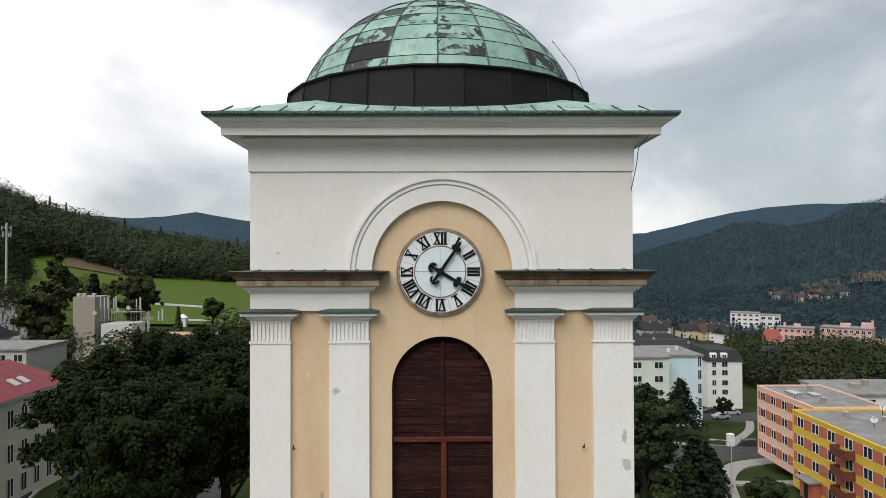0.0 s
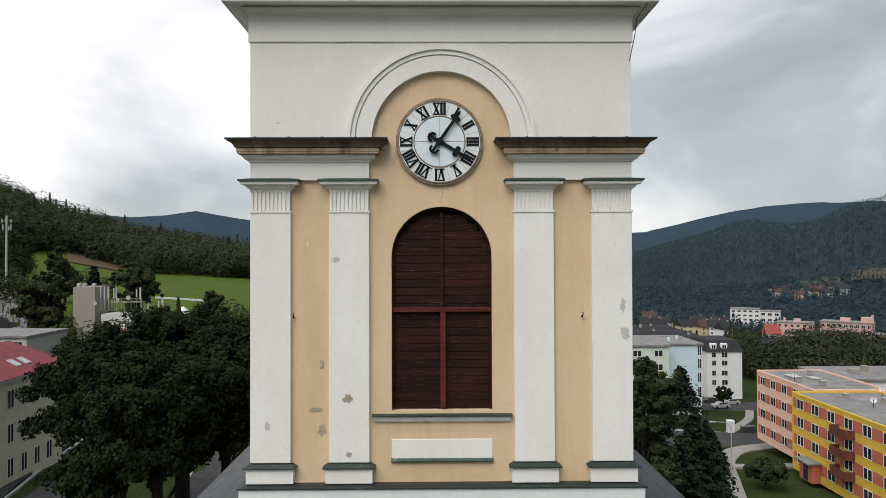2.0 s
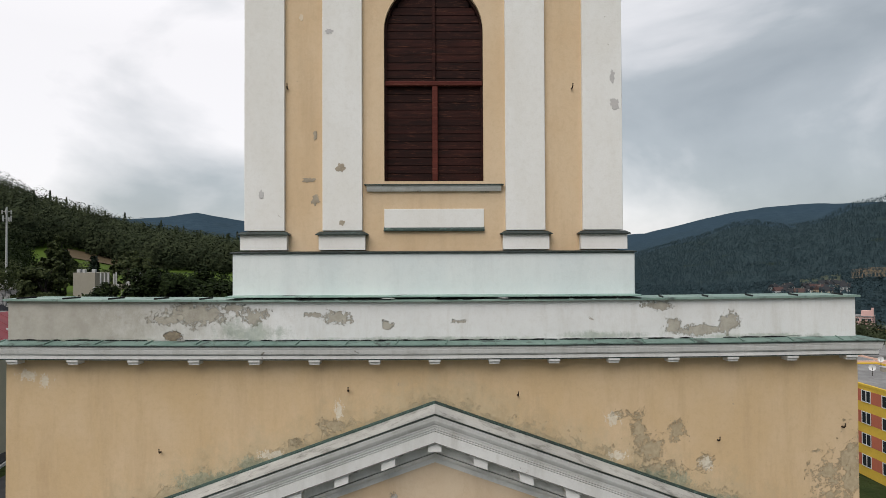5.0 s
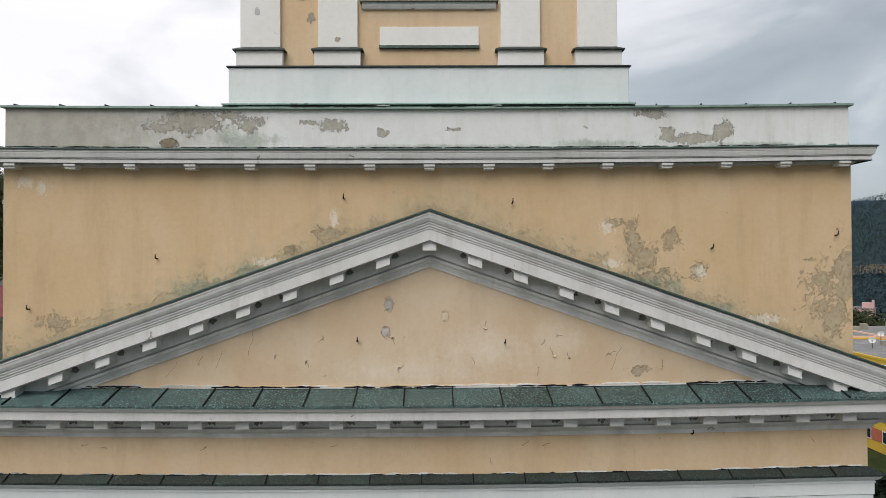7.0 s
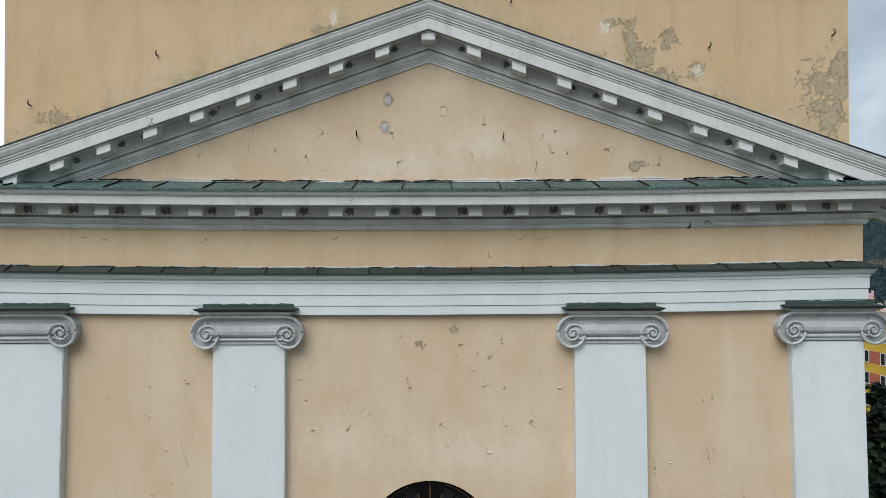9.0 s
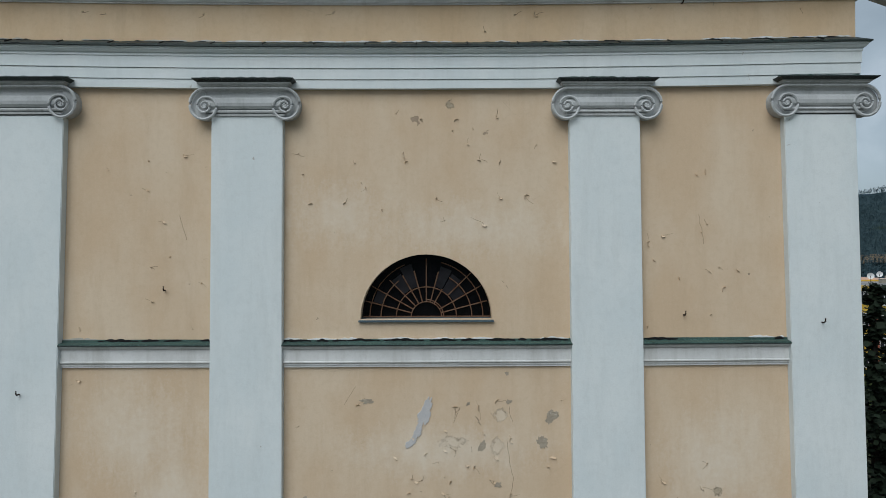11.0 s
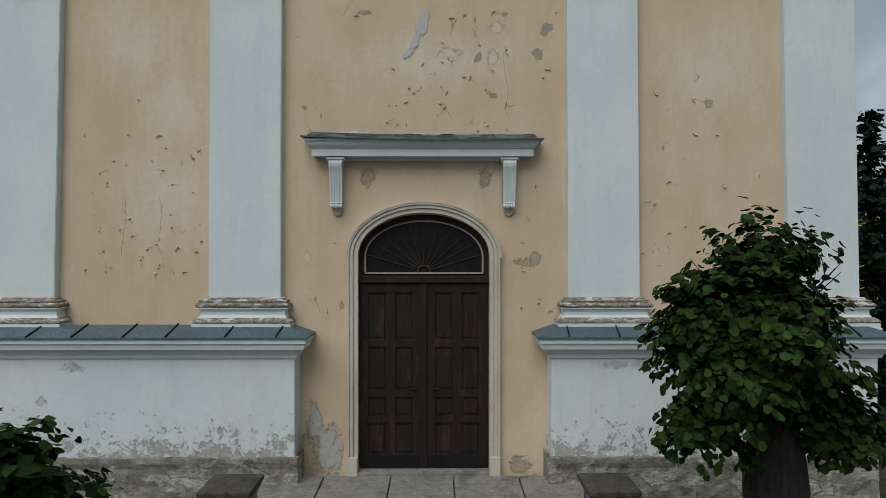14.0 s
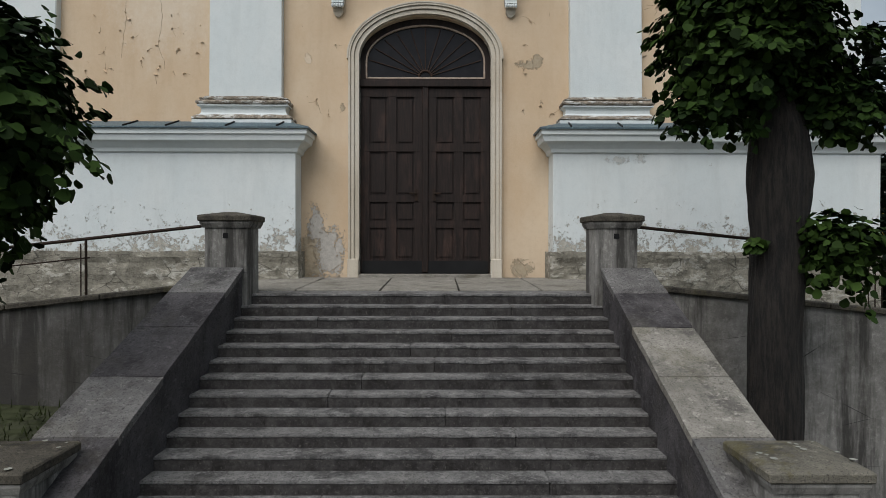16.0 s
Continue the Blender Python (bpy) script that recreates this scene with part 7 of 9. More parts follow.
def rough_trunk(parent, pts, radii, limbs):
    """A trunk with furrowed bark: pts its line, radii the widths along it."""
    bm = bmesh.new()
    n, m = 44, 64
    zs = [p[2] for p in pts]
    rings = []
    for i in range(m + 1):
        z = zs[0] + (zs[-1] - zs[0]) * i / m
        cx, cy, r = lerp(z, zs, [p[0] for p in pts]), lerp(z, zs, [p[1] for p in pts]), lerp(z, zs, radii)
        ring = []
        for k in range(n):
            a = 2 * math.pi * k / n
            c, e = math.cos(a), math.sin(a)
            rr2 = r * (1 + 0.10 * noise.noise(Vector((c * 1.3, e * 1.3, z * 1.1))) + 0.055 * noise.noise(Vector((c * 6.5, e * 6.5, z * 1.7))) + 0.03 * noise.noise(Vector((c * 14, e * 14, z * 4.0))))
            ring.append(bm.verts.new((cx + rr2 * c, cy + rr2 * e, z)))
        rings.append(ring)
    for a, b in zip(rings, rings[1:]):
        for k in range(n):
            j = (k + 1) % n
            bm.faces.new((a[k], a[j], b[j], b[k]))
    bm.faces.new(rings[-1])
    trunk = part("trunk", bm, BARK, parent, "", True)
    for a, b, r in limbs:
        bm = bmesh.new()
        a, b = Vector(a), Vector(b)
        mid = (a + b) / 2 + Vector((0, 0, 0.12 * (b - a).length))
        tube(bm, [a, mid, b], lambda i: r * (1 - 0.35 * i), 7)
        part("limb", bm, BARK, trunk, "", True)
    return trunk


def leafy(tree, rng, groups, size):
    p, nrm = np.concatenate([g[0] for g in groups]), np.concatenate([g[1] for g in groups])
    ob = new("crown", leaves_mesh("crown", p, nrm, size, rng, LINDEN, True))
    ob.parent = tree


# pollarded lindens beside the stairs
rng = np.random.default_rng(11)
tree = thing("linden_tree", "dark green pollarded linden beside the stairs with shoots on its trunk", "tree", (4.35, -4.6, -2.4), "lindens by the stairs")
rough_trunk(tree, [(-0.1, 0, -0.6), (-0.12, 0, 0.4), (-0.13, 0, 1.4), (-0.11, 0, 2.4), (-0.09, 0, 3.2), (-0.09, 0, 3.8), (-0.1, 0, 4.4), (-0.15, 0, 5.1)], (0.40, 0.335, 0.305, 0.295, 0.31, 0.35, 0.30, 0.1),
            [((-0.05, 0, 4.0 + 0.15 * k), (-0.3 + 0.6 * math.cos(1.3 * k), 0.6 * math.sin(1.3 * k), 5.1 + 0.17 * k), 0.06) for k in range(7)])
leafy(tree, rng, (
    blobs(rng, (-0.36, 0.0, 5.62), (0.78, 0.75, 0.9), 300, 34, 0.14, 0.1),
    sprays(rng, (-0.42, 0.0, 5.62), (1.26, 1.1, 1.28), 400, 1.0),
    sprays(rng, (-1.10, -0.1, 4.74), (0.50, 0.45, 0.30), 45, 2.0, 0.6),
    sprays(rng, (-1.10, 0.0, 6.0), (0.50, 0.5, 0.5), 60, 2.5, 0.3),
    sprays(rng, (0.62, -0.15, 4.72), (0.62, 0.5, 0.42), 95, 3.0),
    blobs(rng, (0.45, -0.15, 4.7), (0.38, 0.3, 0.3), 40, 22, 0.11, 0.2),
    sprays(rng, (0.55, -0.36, 3.05), (0.66, 0.34, 0.55), 58, 4.0),
    blobs(rng, (0.35, -0.30, 3.05), (0.34, 0.2, 0.34), 26, 16, 0.10, 0.2),
    sprays(rng, (-0.44, -0.2, 3.05), (0.12, 0.15, 0.2), 5, 5.0, 0.4, 8, (0.1, 0.25)),
    sprays(rng, (-0.2, 0.0, 6.58), (0.9, 0.75, 0.42), 60, 6.0, -0.5, 18, (0.35, 0.6))), 0.108)
for k in range(26):
    bm = bmesh.new()
    an, up = rng.uniform(0, 6.28), rng.uniform(0.3, 1.0)
    s0 = Vector((-0.25 + 0.5 * math.cos(an), 0.5 * math.sin(an), 5.6 + 0.6 * up))
    rod(bm, s0, s0 + Vector((0.3 * math.cos(an), 0.3 * math.sin(an), 0.4 * up)), 0.010, 0.004, 5)
    part("twig", bm, BARK, tree)

tree = thing("linden_tree", "dark green leafy linden crown beside the stairs", "tree", (-4.45, -6.5, -2.4), "lindens by the stairs")
rough_trunk(tree, [(0, 0, -0.6), (0.0, 0, 0.6), (0.05, 0, 2.2), (0.2, 0, 3.6), (0.4, 0, 4.6)], (0.34, 0.28, 0.25, 0.2, 0.08),
            [((0.15, 0, 3.0 + 0.15 * k), (0.3 + 0.55 * math.cos(1.3 * k), 0.55 * math.sin(1.3 * k), 3.8 + 0.14 * k), 0.05) for k in range(6)])
leafy(tree, rng, (
    blobs(rng, (0.2, 0.0, 4.25), (1.0, 0.9, 0.8), 330, 34, 0.14, 0.1),
    sprays(rng, (0.22, 0.0, 4.3), (1.55, 1.3, 1.2), 390, 7.0),
    sprays(rng, (0.55, 0.0, 3.5), (0.75, 0.6, 0.4), 70, 8.0, 0.7),
    sprays(rng, (0.35, 0.2, 2.75), (0.5, 0.4, 0.22), 22, 9.0, 0.5),
    sprays(rng, (0.9, -0.1, 4.5), (0.55, 0.5, 0.4), 45, 10.0, 0.3)), 0.112)

# large trees round the church
for k, (x, y, z0, h, r) in enumerate(((-31.8, 50, -3, 25.5, 6.6), (-21.5, 54, -3, 24.6, 8.2), (-25, 46, -3, 24.0, 7.6), (-29, 62, -3, 26.6, 8.5), (-16.5, 62, -3, 24.2, 6.0), (-35.2, 60, -3, 25.2, 5.6), (-26.5, 55, -3, 25.2, 7.0), (-38.8, 61, -3, 24.4, 4.2))):
    broad_tree(x, y, z0, h, r, 30 + k, "large dark green broadleaved tree in dense leaf", BROAD, 0.25, 520, 122, "trees beside the church", 0.36)
for k, (x, y, z0, h, r) in enumerate(((19.6, 50, -3, 21.3, 4.4), (22.0, 58, -3, 18, 2.6), (17.5, 40, -3, 15, 2.6), (44.6, 76, -3.9, 3.4, 2.9))):
    broad_tree(x, y, z0, h, r, 50 + k, "green broadleaved tree beside the church", MEADOW_TREE, 0.25, 420, 110, "trees beside the church", 0.25)
for k, (x, y, z0, h, r) in enumerate(((29.2, 62, -3, 12.3, 5.2), (32.2, 66, -3, 10.6, 4.4), (26.0, 58, -3, 10.0, 4.2), (34.5, 70, -3, 7.0, 2.6), (40.5, 84, -3.5, 5.0, 2.6))):
    conifer(x, y, z0, h, r, 70 + k, "dark green dense evergreen tree", 0.42, "evergreens beside the church", 36)
conifer(51.2, 124, -5.4, 9.6, 5.6, 80, "dark spiky spruce on the lawn", 0.5, "", 32)
broad_tree(66.5, 138, -6.5, 3.6, 2.2, 81, "clipped dark bush on the lawn", BROAD, 0.3, 132, 60)
for k, (x, y, h, r) in enumerate(((18.9, 15.5, 13.5, 2.6), (21.5, 17.5, 12.0, 2.4), (20.5, 12.0, 8.5, 2.2))):
    conifer(x, y, -3.0, h, r, 90 + k, "dark conifer beside the church wall", 0.26, "conifers by the side wall", 30)


def woods(name, label, spots, seed, share, size=1.1, tall=(9, 15), quads=70, material=None, calm=0.0):
    """Far woods in one mesh; share: how many of the trees are conifers."""
    rng = np.random.default_rng(seed)
    ps, ns = [], []
    for x, y in spots:
        h = rng.uniform(*tall)
        z = height(x, y)
        if rng.random() < share:
            f = rng.uniform(0.05, 1, quads) ** 0.7
            a = rng.uniform(0, 6.283, quads)
            rr = h * 0.2 * (1.02 - f) * rng.uniform(0.7, 1.1, quads)
            ps.append(np.stack([x + rr * np.cos(a), y + rr * np.sin(a), z + h * 1.2 * f], 1))
            ns.append(np.stack([np.cos(a), np.sin(a), 0.7 + 0 * a], 1) + rng.normal(size=(quads, 3)) * 0.3)
        else:
            d = rng.normal(size=(quads, 3))
            d /= np.linalg.norm(d, axis=1, keepdims=True)
            bump = 1 + 0.25 * np.sin(d[:, :1] * 6 + x) * np.cos(d[:, 2:] * 5 + y)
            ps.append(np.array((x, y, z + h * 0.55)) + d * bump * np.array((h * 0.42, h * 0.42, h * 0.45)))
            ns.append(d + rng.normal(size=(quads, 3)) * 0.35 + np.array((0, 0, 0.3)))
    way = np.concatenate(ns) * (1 - calm) + calm * np.array((0.0, -0.5, 1.0))
    me = leaves_mesh(name, np.concatenate(ps), way, size, rng, material)
    return tagged(new(name, me), label, "woods", kind="stuff")


def polar(az, r):
    return r * math.sin(radians(az)), r * math.cos(radians(az)) - 11.8


def wood_material(name, a, b):
    m = Mat(name, 0.9)
    m.b.inputs["Specular IOR Level"].default_value = 0.05
    c = m.mix(m.step(m.noise(0.075, 5, 0.65), 0.38, 0.66), a, b)
    m.colour(m.mix(m.math("MULTIPLY", m.island(), 0.3), c, a))
    return m.m


WOODS = wood_material("hill_wood_leaf", (0.019, 0.027, 0.014), (0.064, 0.075, 0.038))
# leaf colours with the blue haze of the distance painted in
FAR_WOODS = wood_material("hazed_wood_leaf", (0.024, 0.042, 0.049), (0.038, 0.060, 0.069))
rr = random.Random(21)
spots = []
for k in range(1300):
    az = rr.uniform(-37, -14)
    lo = lerp(az, [-37, -33, -29.5, -26, -25, -20, -14], [475, 478, 500, 488, 468, 462, 460])
    spots.append(polar(az, lo + (rr.random() ** 1.2) * (790 - lo)))
woods("hillside_woods", "mixed dark green woods on the hillside", spots, 22, 0.08, 1.0, (12, 25), 330, WOODS, 0.3)
spots = [polar(rr.uniform(-37, -15), rr.uniform(640, 800)) for k in range(330)]
woods("crest_spruces", "dark spruces along the crest of the hill", spots, 26, 0.9, 0.8, (9, 17), 150, WOODS, 0.1)
spots = [polar(rr.uniform(14, 40), rr.uniform(205, 430)) for k in range(900)]
spots = [(x, y) for x, y in spots if not (36 < x < 112 and 120 < y < 245) and not (x < 0.47 * y and y > 320)]
woods("valley_trees", "dark green trees between the houses of the valley", spots, 25, 0.25, 0.7, (6, 12.5), 260, WOODS)
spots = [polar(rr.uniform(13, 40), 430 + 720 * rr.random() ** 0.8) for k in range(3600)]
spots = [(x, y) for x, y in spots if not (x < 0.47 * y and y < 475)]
woods("valley_woods", "woods at the foot of the mountain, tinted blue for haze", spots, 23, 0.4, 1.2, (5, 9.5), 60, FAR_WOODS, 0.5)
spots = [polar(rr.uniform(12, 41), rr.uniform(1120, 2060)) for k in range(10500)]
woods("mountain_woods", "spruce woods on the mountain side, tinted blue for haze", spots, 27, 0.8, 1.6, (4, 7.5), 16, FAR_WOODS, 0.75)
spots = [polar(rr.uniform(-36, -15), rr.uniform(130, 215)) for k in range(16)] + [polar(rr.gauss(-27, 1.2), rr.uniform(300, 330)) for k in range(2)] + [polar(-31.5, 250), polar(-32.5, 245), polar(-33.4, 330), polar(-33.8, 340), polar(-34.5, 345), polar(-33.0, 300), polar(-34.0, 290)]
woods("meadow_trees", "scattered trees by the cemetery and the meadow", spots, 24, 0.2, 0.55, (8, 14), 900, OLIVE_TREE)

spots = [polar(rr.uniform(-36.5, -32.3), rr.uniform(335, 450)) for k in range(46)]
woods("cemetery_trees", "dark trees above the cemetery", spots, 28, 0.15, 0.6, (10, 15), 500, BROAD)
spots = []
for k in range(46):
    u, d = rr.random(), rr.uniform(215, 262)
    spots.append((d * (0.545 + 0.145 * u), d - 11.8))
woods("park_trees", "tall dark broadleaved trees before the rose blocks", spots, 29, 0.05, 0.6, (15, 20), 800, WOODS)
spots = []
for k in range(30):
    u, d = rr.random(), rr.uniform(225, 330)
    spots.append((d * (0.455 + 0.09 * u), d - 11.8))
woods("park_trees", "dark trees and bushes behind the white house", spots, 30, 0.3, 0.6, (9, 14), 600, WOODS)

# ---- fields ----
MEADOW = plain("mown_meadow", (0.044, 0.078, 0.008), (0.068, 0.106, 0.012), 0.12, 0.95, 0, 0.02, 0.0, (0.5, 2.0, 1.0))
MEADOW_FAR = plain("far_pasture_grass", (0.045, 0.056, 0.034), (0.062, 0.072, 0.045), 0.05, 0.95, 0, 0.02)
FALLOW = plain("brown_field", (0.085, 0.062, 0.036), (0.115, 0.085, 0.05), 0.1, 0.95, 0, 0.02)
ASPHALT = plain("asphalt", (0.042, 0.042, 0.044), (0.068, 0.068, 0.068), 0.6, 0.9)
PAVING = plain("concrete_paving", (0.23, 0.22, 0.20), (0.30, 0.29, 0.265), 0.8, 0.9)


def patch_of_land(name, az0, az1, r0, r1, material, label, category, lift=0.6):
    bm = bmesh.new()
    g = [[bm.verts.new((*polar(az0 + (az1 - az0) * i / 24, r0 + (r1 - r0) * j / 12), 0)) for i in range(25)] for j in range(13)]
    for row in g:
        for v in row:
            v.co.z = height(v.co.x, v.co.y) + lift
    for j in range(12):
        for i in range(24):
            bm.faces.new((g[j][i], g[j][i + 1], g[j + 1][i + 1], g[j + 1][i]))
    return tagged(finish(name, bm, material, None, "", True), label, category, kind="structure")


patch_of_land("meadow", -32.4, -15, 255, 520, MEADOW, "bright green mown meadow on the slope", "field", 1.2)
patch_of_land("fallow_field", -29.7, -26.0, 455, 500, FALLOW, "brown fallow field", "field", 1.8)
patch_of_land("far_field", 32.9, 37.5, 1010, 1180, FALLOW, "pale brown field on the far slope", "field", 5.0)
patch_of_land("far_pasture", 29.5, 32.2, 1000, 1130, MEADOW_FAR, "dull green pasture on the far slope", "field", 5.0)


def strip(name, pts, width, material, label, category, lift):
    """A road or path along a smooth line of (x, y)."""
    fine = []
    for i in range(len(pts) - 1):
        p = [Vector(pts[max(0, min(len(pts) - 1, i + k))]) for k in (-1, 0, 1, 2)]
        for k in range(8):
            t = k / 8
            fine.append(0.5 * ((2 * p[1]) + (p[2] - p[0]) * t + (2 * p[0] - 5 * p[1] + 4 * p[2] - p[3]) * t * t + (3 * p[1] - p[0] - 3 * p[2] + p[3]) * t**3))
    fine.append(Vector(pts[-1]))
    bm = bmesh.new()
    rows = []
    for i, p in enumerate(fine):
        d = (fine[min(i + 1, len(fine) - 1)] - fine[max(i - 1, 0)]).normalized()
        side = Vector((-d.y, d.x)) * width / 2
        rows.append([bm.verts.new(((p + side * k / 3).x, (p + side * k / 3).y, height(p.x, p.y) + lift)) for k in (-3, -1, 1, 3)])
    for a, b in zip(rows, rows[1:]):
        for k in range(3):
            bm.faces.new((a[k], a[k + 1], b[k + 1], b[k]))
    out = bmesh.ops.extrude_face_region(bm, geom=bm.faces[:])
    for v in out["geom"]:
        if isinstance(v, bmesh.types.BMVert):
            v.co.z -= lift + 0.3
    return tagged(finish(name, bm, material), label, category, kind="structure")


strip("road", [(24, 30), (31, 58), (35.8, 79), (40.5, 94), (47, 105), (56, 108.5), (68, 107), (90, 112)], 8, ASPHALT, "grey asphalt street", "road", 0.25)
strip("road", [(62, 109), (50, 111), (38, 111.5), (20, 113)], 8.5, ASPHALT, "grey asphalt side street", "road", 0.22)
strip("road", [(62, 150), (74, 150), (88, 154), (110, 160)], 9, ASPHALT, "grey parking street by the white house", "road", 0.25)
strip("pavement", [(30, 50), (37, 68), (41, 79), (45.5, 90.5), (51.5, 99), (58, 102), (66, 102.4)], 3.0, PAVING, "pale pavement along the street", "pavement", 0.38)
strip("pavement", [(30, 119.5), (46, 118), (55, 115), (61, 113), (72, 112)], 1.6, PAVING, "pale pavement along the side street", "pavement", 0.38)
strip("pavement", [(58, 116), (63, 123), (70, 133), (76, 145)], 1.8, PAVING, "pale path across the lawn", "pavement", 0.38)
strip("pavement", [(44.5, 88), (49, 87.5), (55, 87)], 1.6, PAVING, "pale path to the house entrance", "pavement", 0.38)
strip("road", [(-44, 40), (-46.5, 58), (-48.5, 68), (-51, 80), (-53, 95), (-60, 120)], 7, ASPHALT, "dark asphalt lane", "road", 0.25)
strip("road", [(-24, 40), (-28, 58), (-31, 72), (-34, 88), (-40, 110)], 5, ASPHALT, "dark asphalt lane between the trees", "road", 0.25)
WHITE_LINE = plain("road_marking", (0.42, 0.42, 0.40), (0.5, 0.5, 0.48), 2, 0.9)
strip("kerb_line", [(-47.4, 40), (-50, 58), (-52, 68), (-54.5, 80), (-56.5, 95)], 0.25, WHITE_LINE, "pale kerb line of the lane", "kerb", 0.3)
strip("kerb_line", [(-42.5, 50), (-45.5, 68), (-47.8, 80), (-49.8, 95)], 0.22, WHITE_LINE, "pale kerb line of the lane", "kerb", 0.3)
strip("kerb_line", [(-28.0, 50), (-33.0, 72), (-36.5, 88), (-42.6, 110)], 0.25, WHITE_LINE, "pale kerb line of the lane", "kerb", 0.3)
strip("pavement", [(-50.6, 58), (-53.4, 68), (-56, 80), (-58, 92)], 2.2, ASPHALT, "dark asphalt pavement by the lane", "pavement", 0.38)


# ---- houses ----
def paint(name, c):
    return plain(name, c, tuple(min(1, v * 1.12) for v in c), 0.7, 0.9)


ROOF_GREY = plain("flat_roof_felt", (0.15, 0.147, 0.143), (0.27, 0.265, 0.26), 0.5, 0.95)
ROOF_RED = plain("red_sheet_roof", (0.15, 0.011, 0.016), (0.21, 0.020, 0.026), 0.6, 0.6)
ROOF_DARK = plain("dark_roof", (0.022, 0.023, 0.026), (0.042, 0.043, 0.047), 0.6, 0.7)
FRAME = plain("white_window_frame", (0.66, 0.66, 0.65), (0.74, 0.74, 0.73), 3, 0.6)
YELLOW, PINK, BRICK_RED = paint("yellow_paint", (0.60, 0.40, 0.06)), paint("pink_paint", (0.68, 0.44, 0.34)), paint("red_infill", (0.42, 0.13, 0.08))
CREAM, MINT, BLUE, SNOW = paint("cream_paint", (0.52, 0.47, 0.36)), paint("mint_paint", (0.50, 0.57, 0.49)), paint("pale_blue_paint", (0.48, 0.60, 0.64)), paint("white_paint", (0.62, 0.62, 0.61))
ROSE, PEACH, GREY = paint("rose_paint", (0.56, 0.36, 0.33)), paint("peach_paint", (0.40, 0.25, 0.17)), paint("grey_concrete_paint", (0.27, 0.25, 0.205))
AERIAL = plain("grey_aerial_plastic", (0.34, 0.34, 0.34), (0.45, 0.45, 0.44), 3, 0.6)
BROWN = plain("brown_balcony", (0.10, 0.035, 0.025), (0.16, 0.06, 0.04), 2, 0.8)


def window(parent, face, u, z, w, h, wall, sashes=2):
    """A window in a wall; face 'x-' or 'y-' or 'x+': the way the wall looks; u: place along it; wall: the wall's plane."""
    def bx(bm, u0, u1, d0, d1, z0, z1):
        if face == "y-":
            box(bm, u0, u1, wall - d1, wall - d0, z0, z1)
        elif face == "x-":
            box(bm, wall - d1, wall - d0, u0, u1, z0, z1)
        else:
            box(bm, wall + d0, wall + d1, u0, u1, z0, z1)
    bm = bmesh.new()
    bx(bm, u - w / 2, u + w / 2, 0.01, 0.03, z, z + h)
    pane = part("window", bm, PANE, parent)
    bm = bmesh.new()
    f = max(0.07, w * 0.045)
    for a, b, c, d in ((-w / 2, w / 2, 0, f), (-w / 2, w / 2, h - f, h), (-w / 2, -w / 2 + f, f, h - f), (w / 2 - f, w / 2, f, h - f)) + tuple((-w / 2 + w * k / sashes - f / 2, -w / 2 + w * k / sashes + f / 2, f, h - f) for k in range(1, sashes)):
        bx(bm, u + a, u + b, 0.03, 0.08, z + c, z + d)
    part("frame", bm, FRAME, pane)


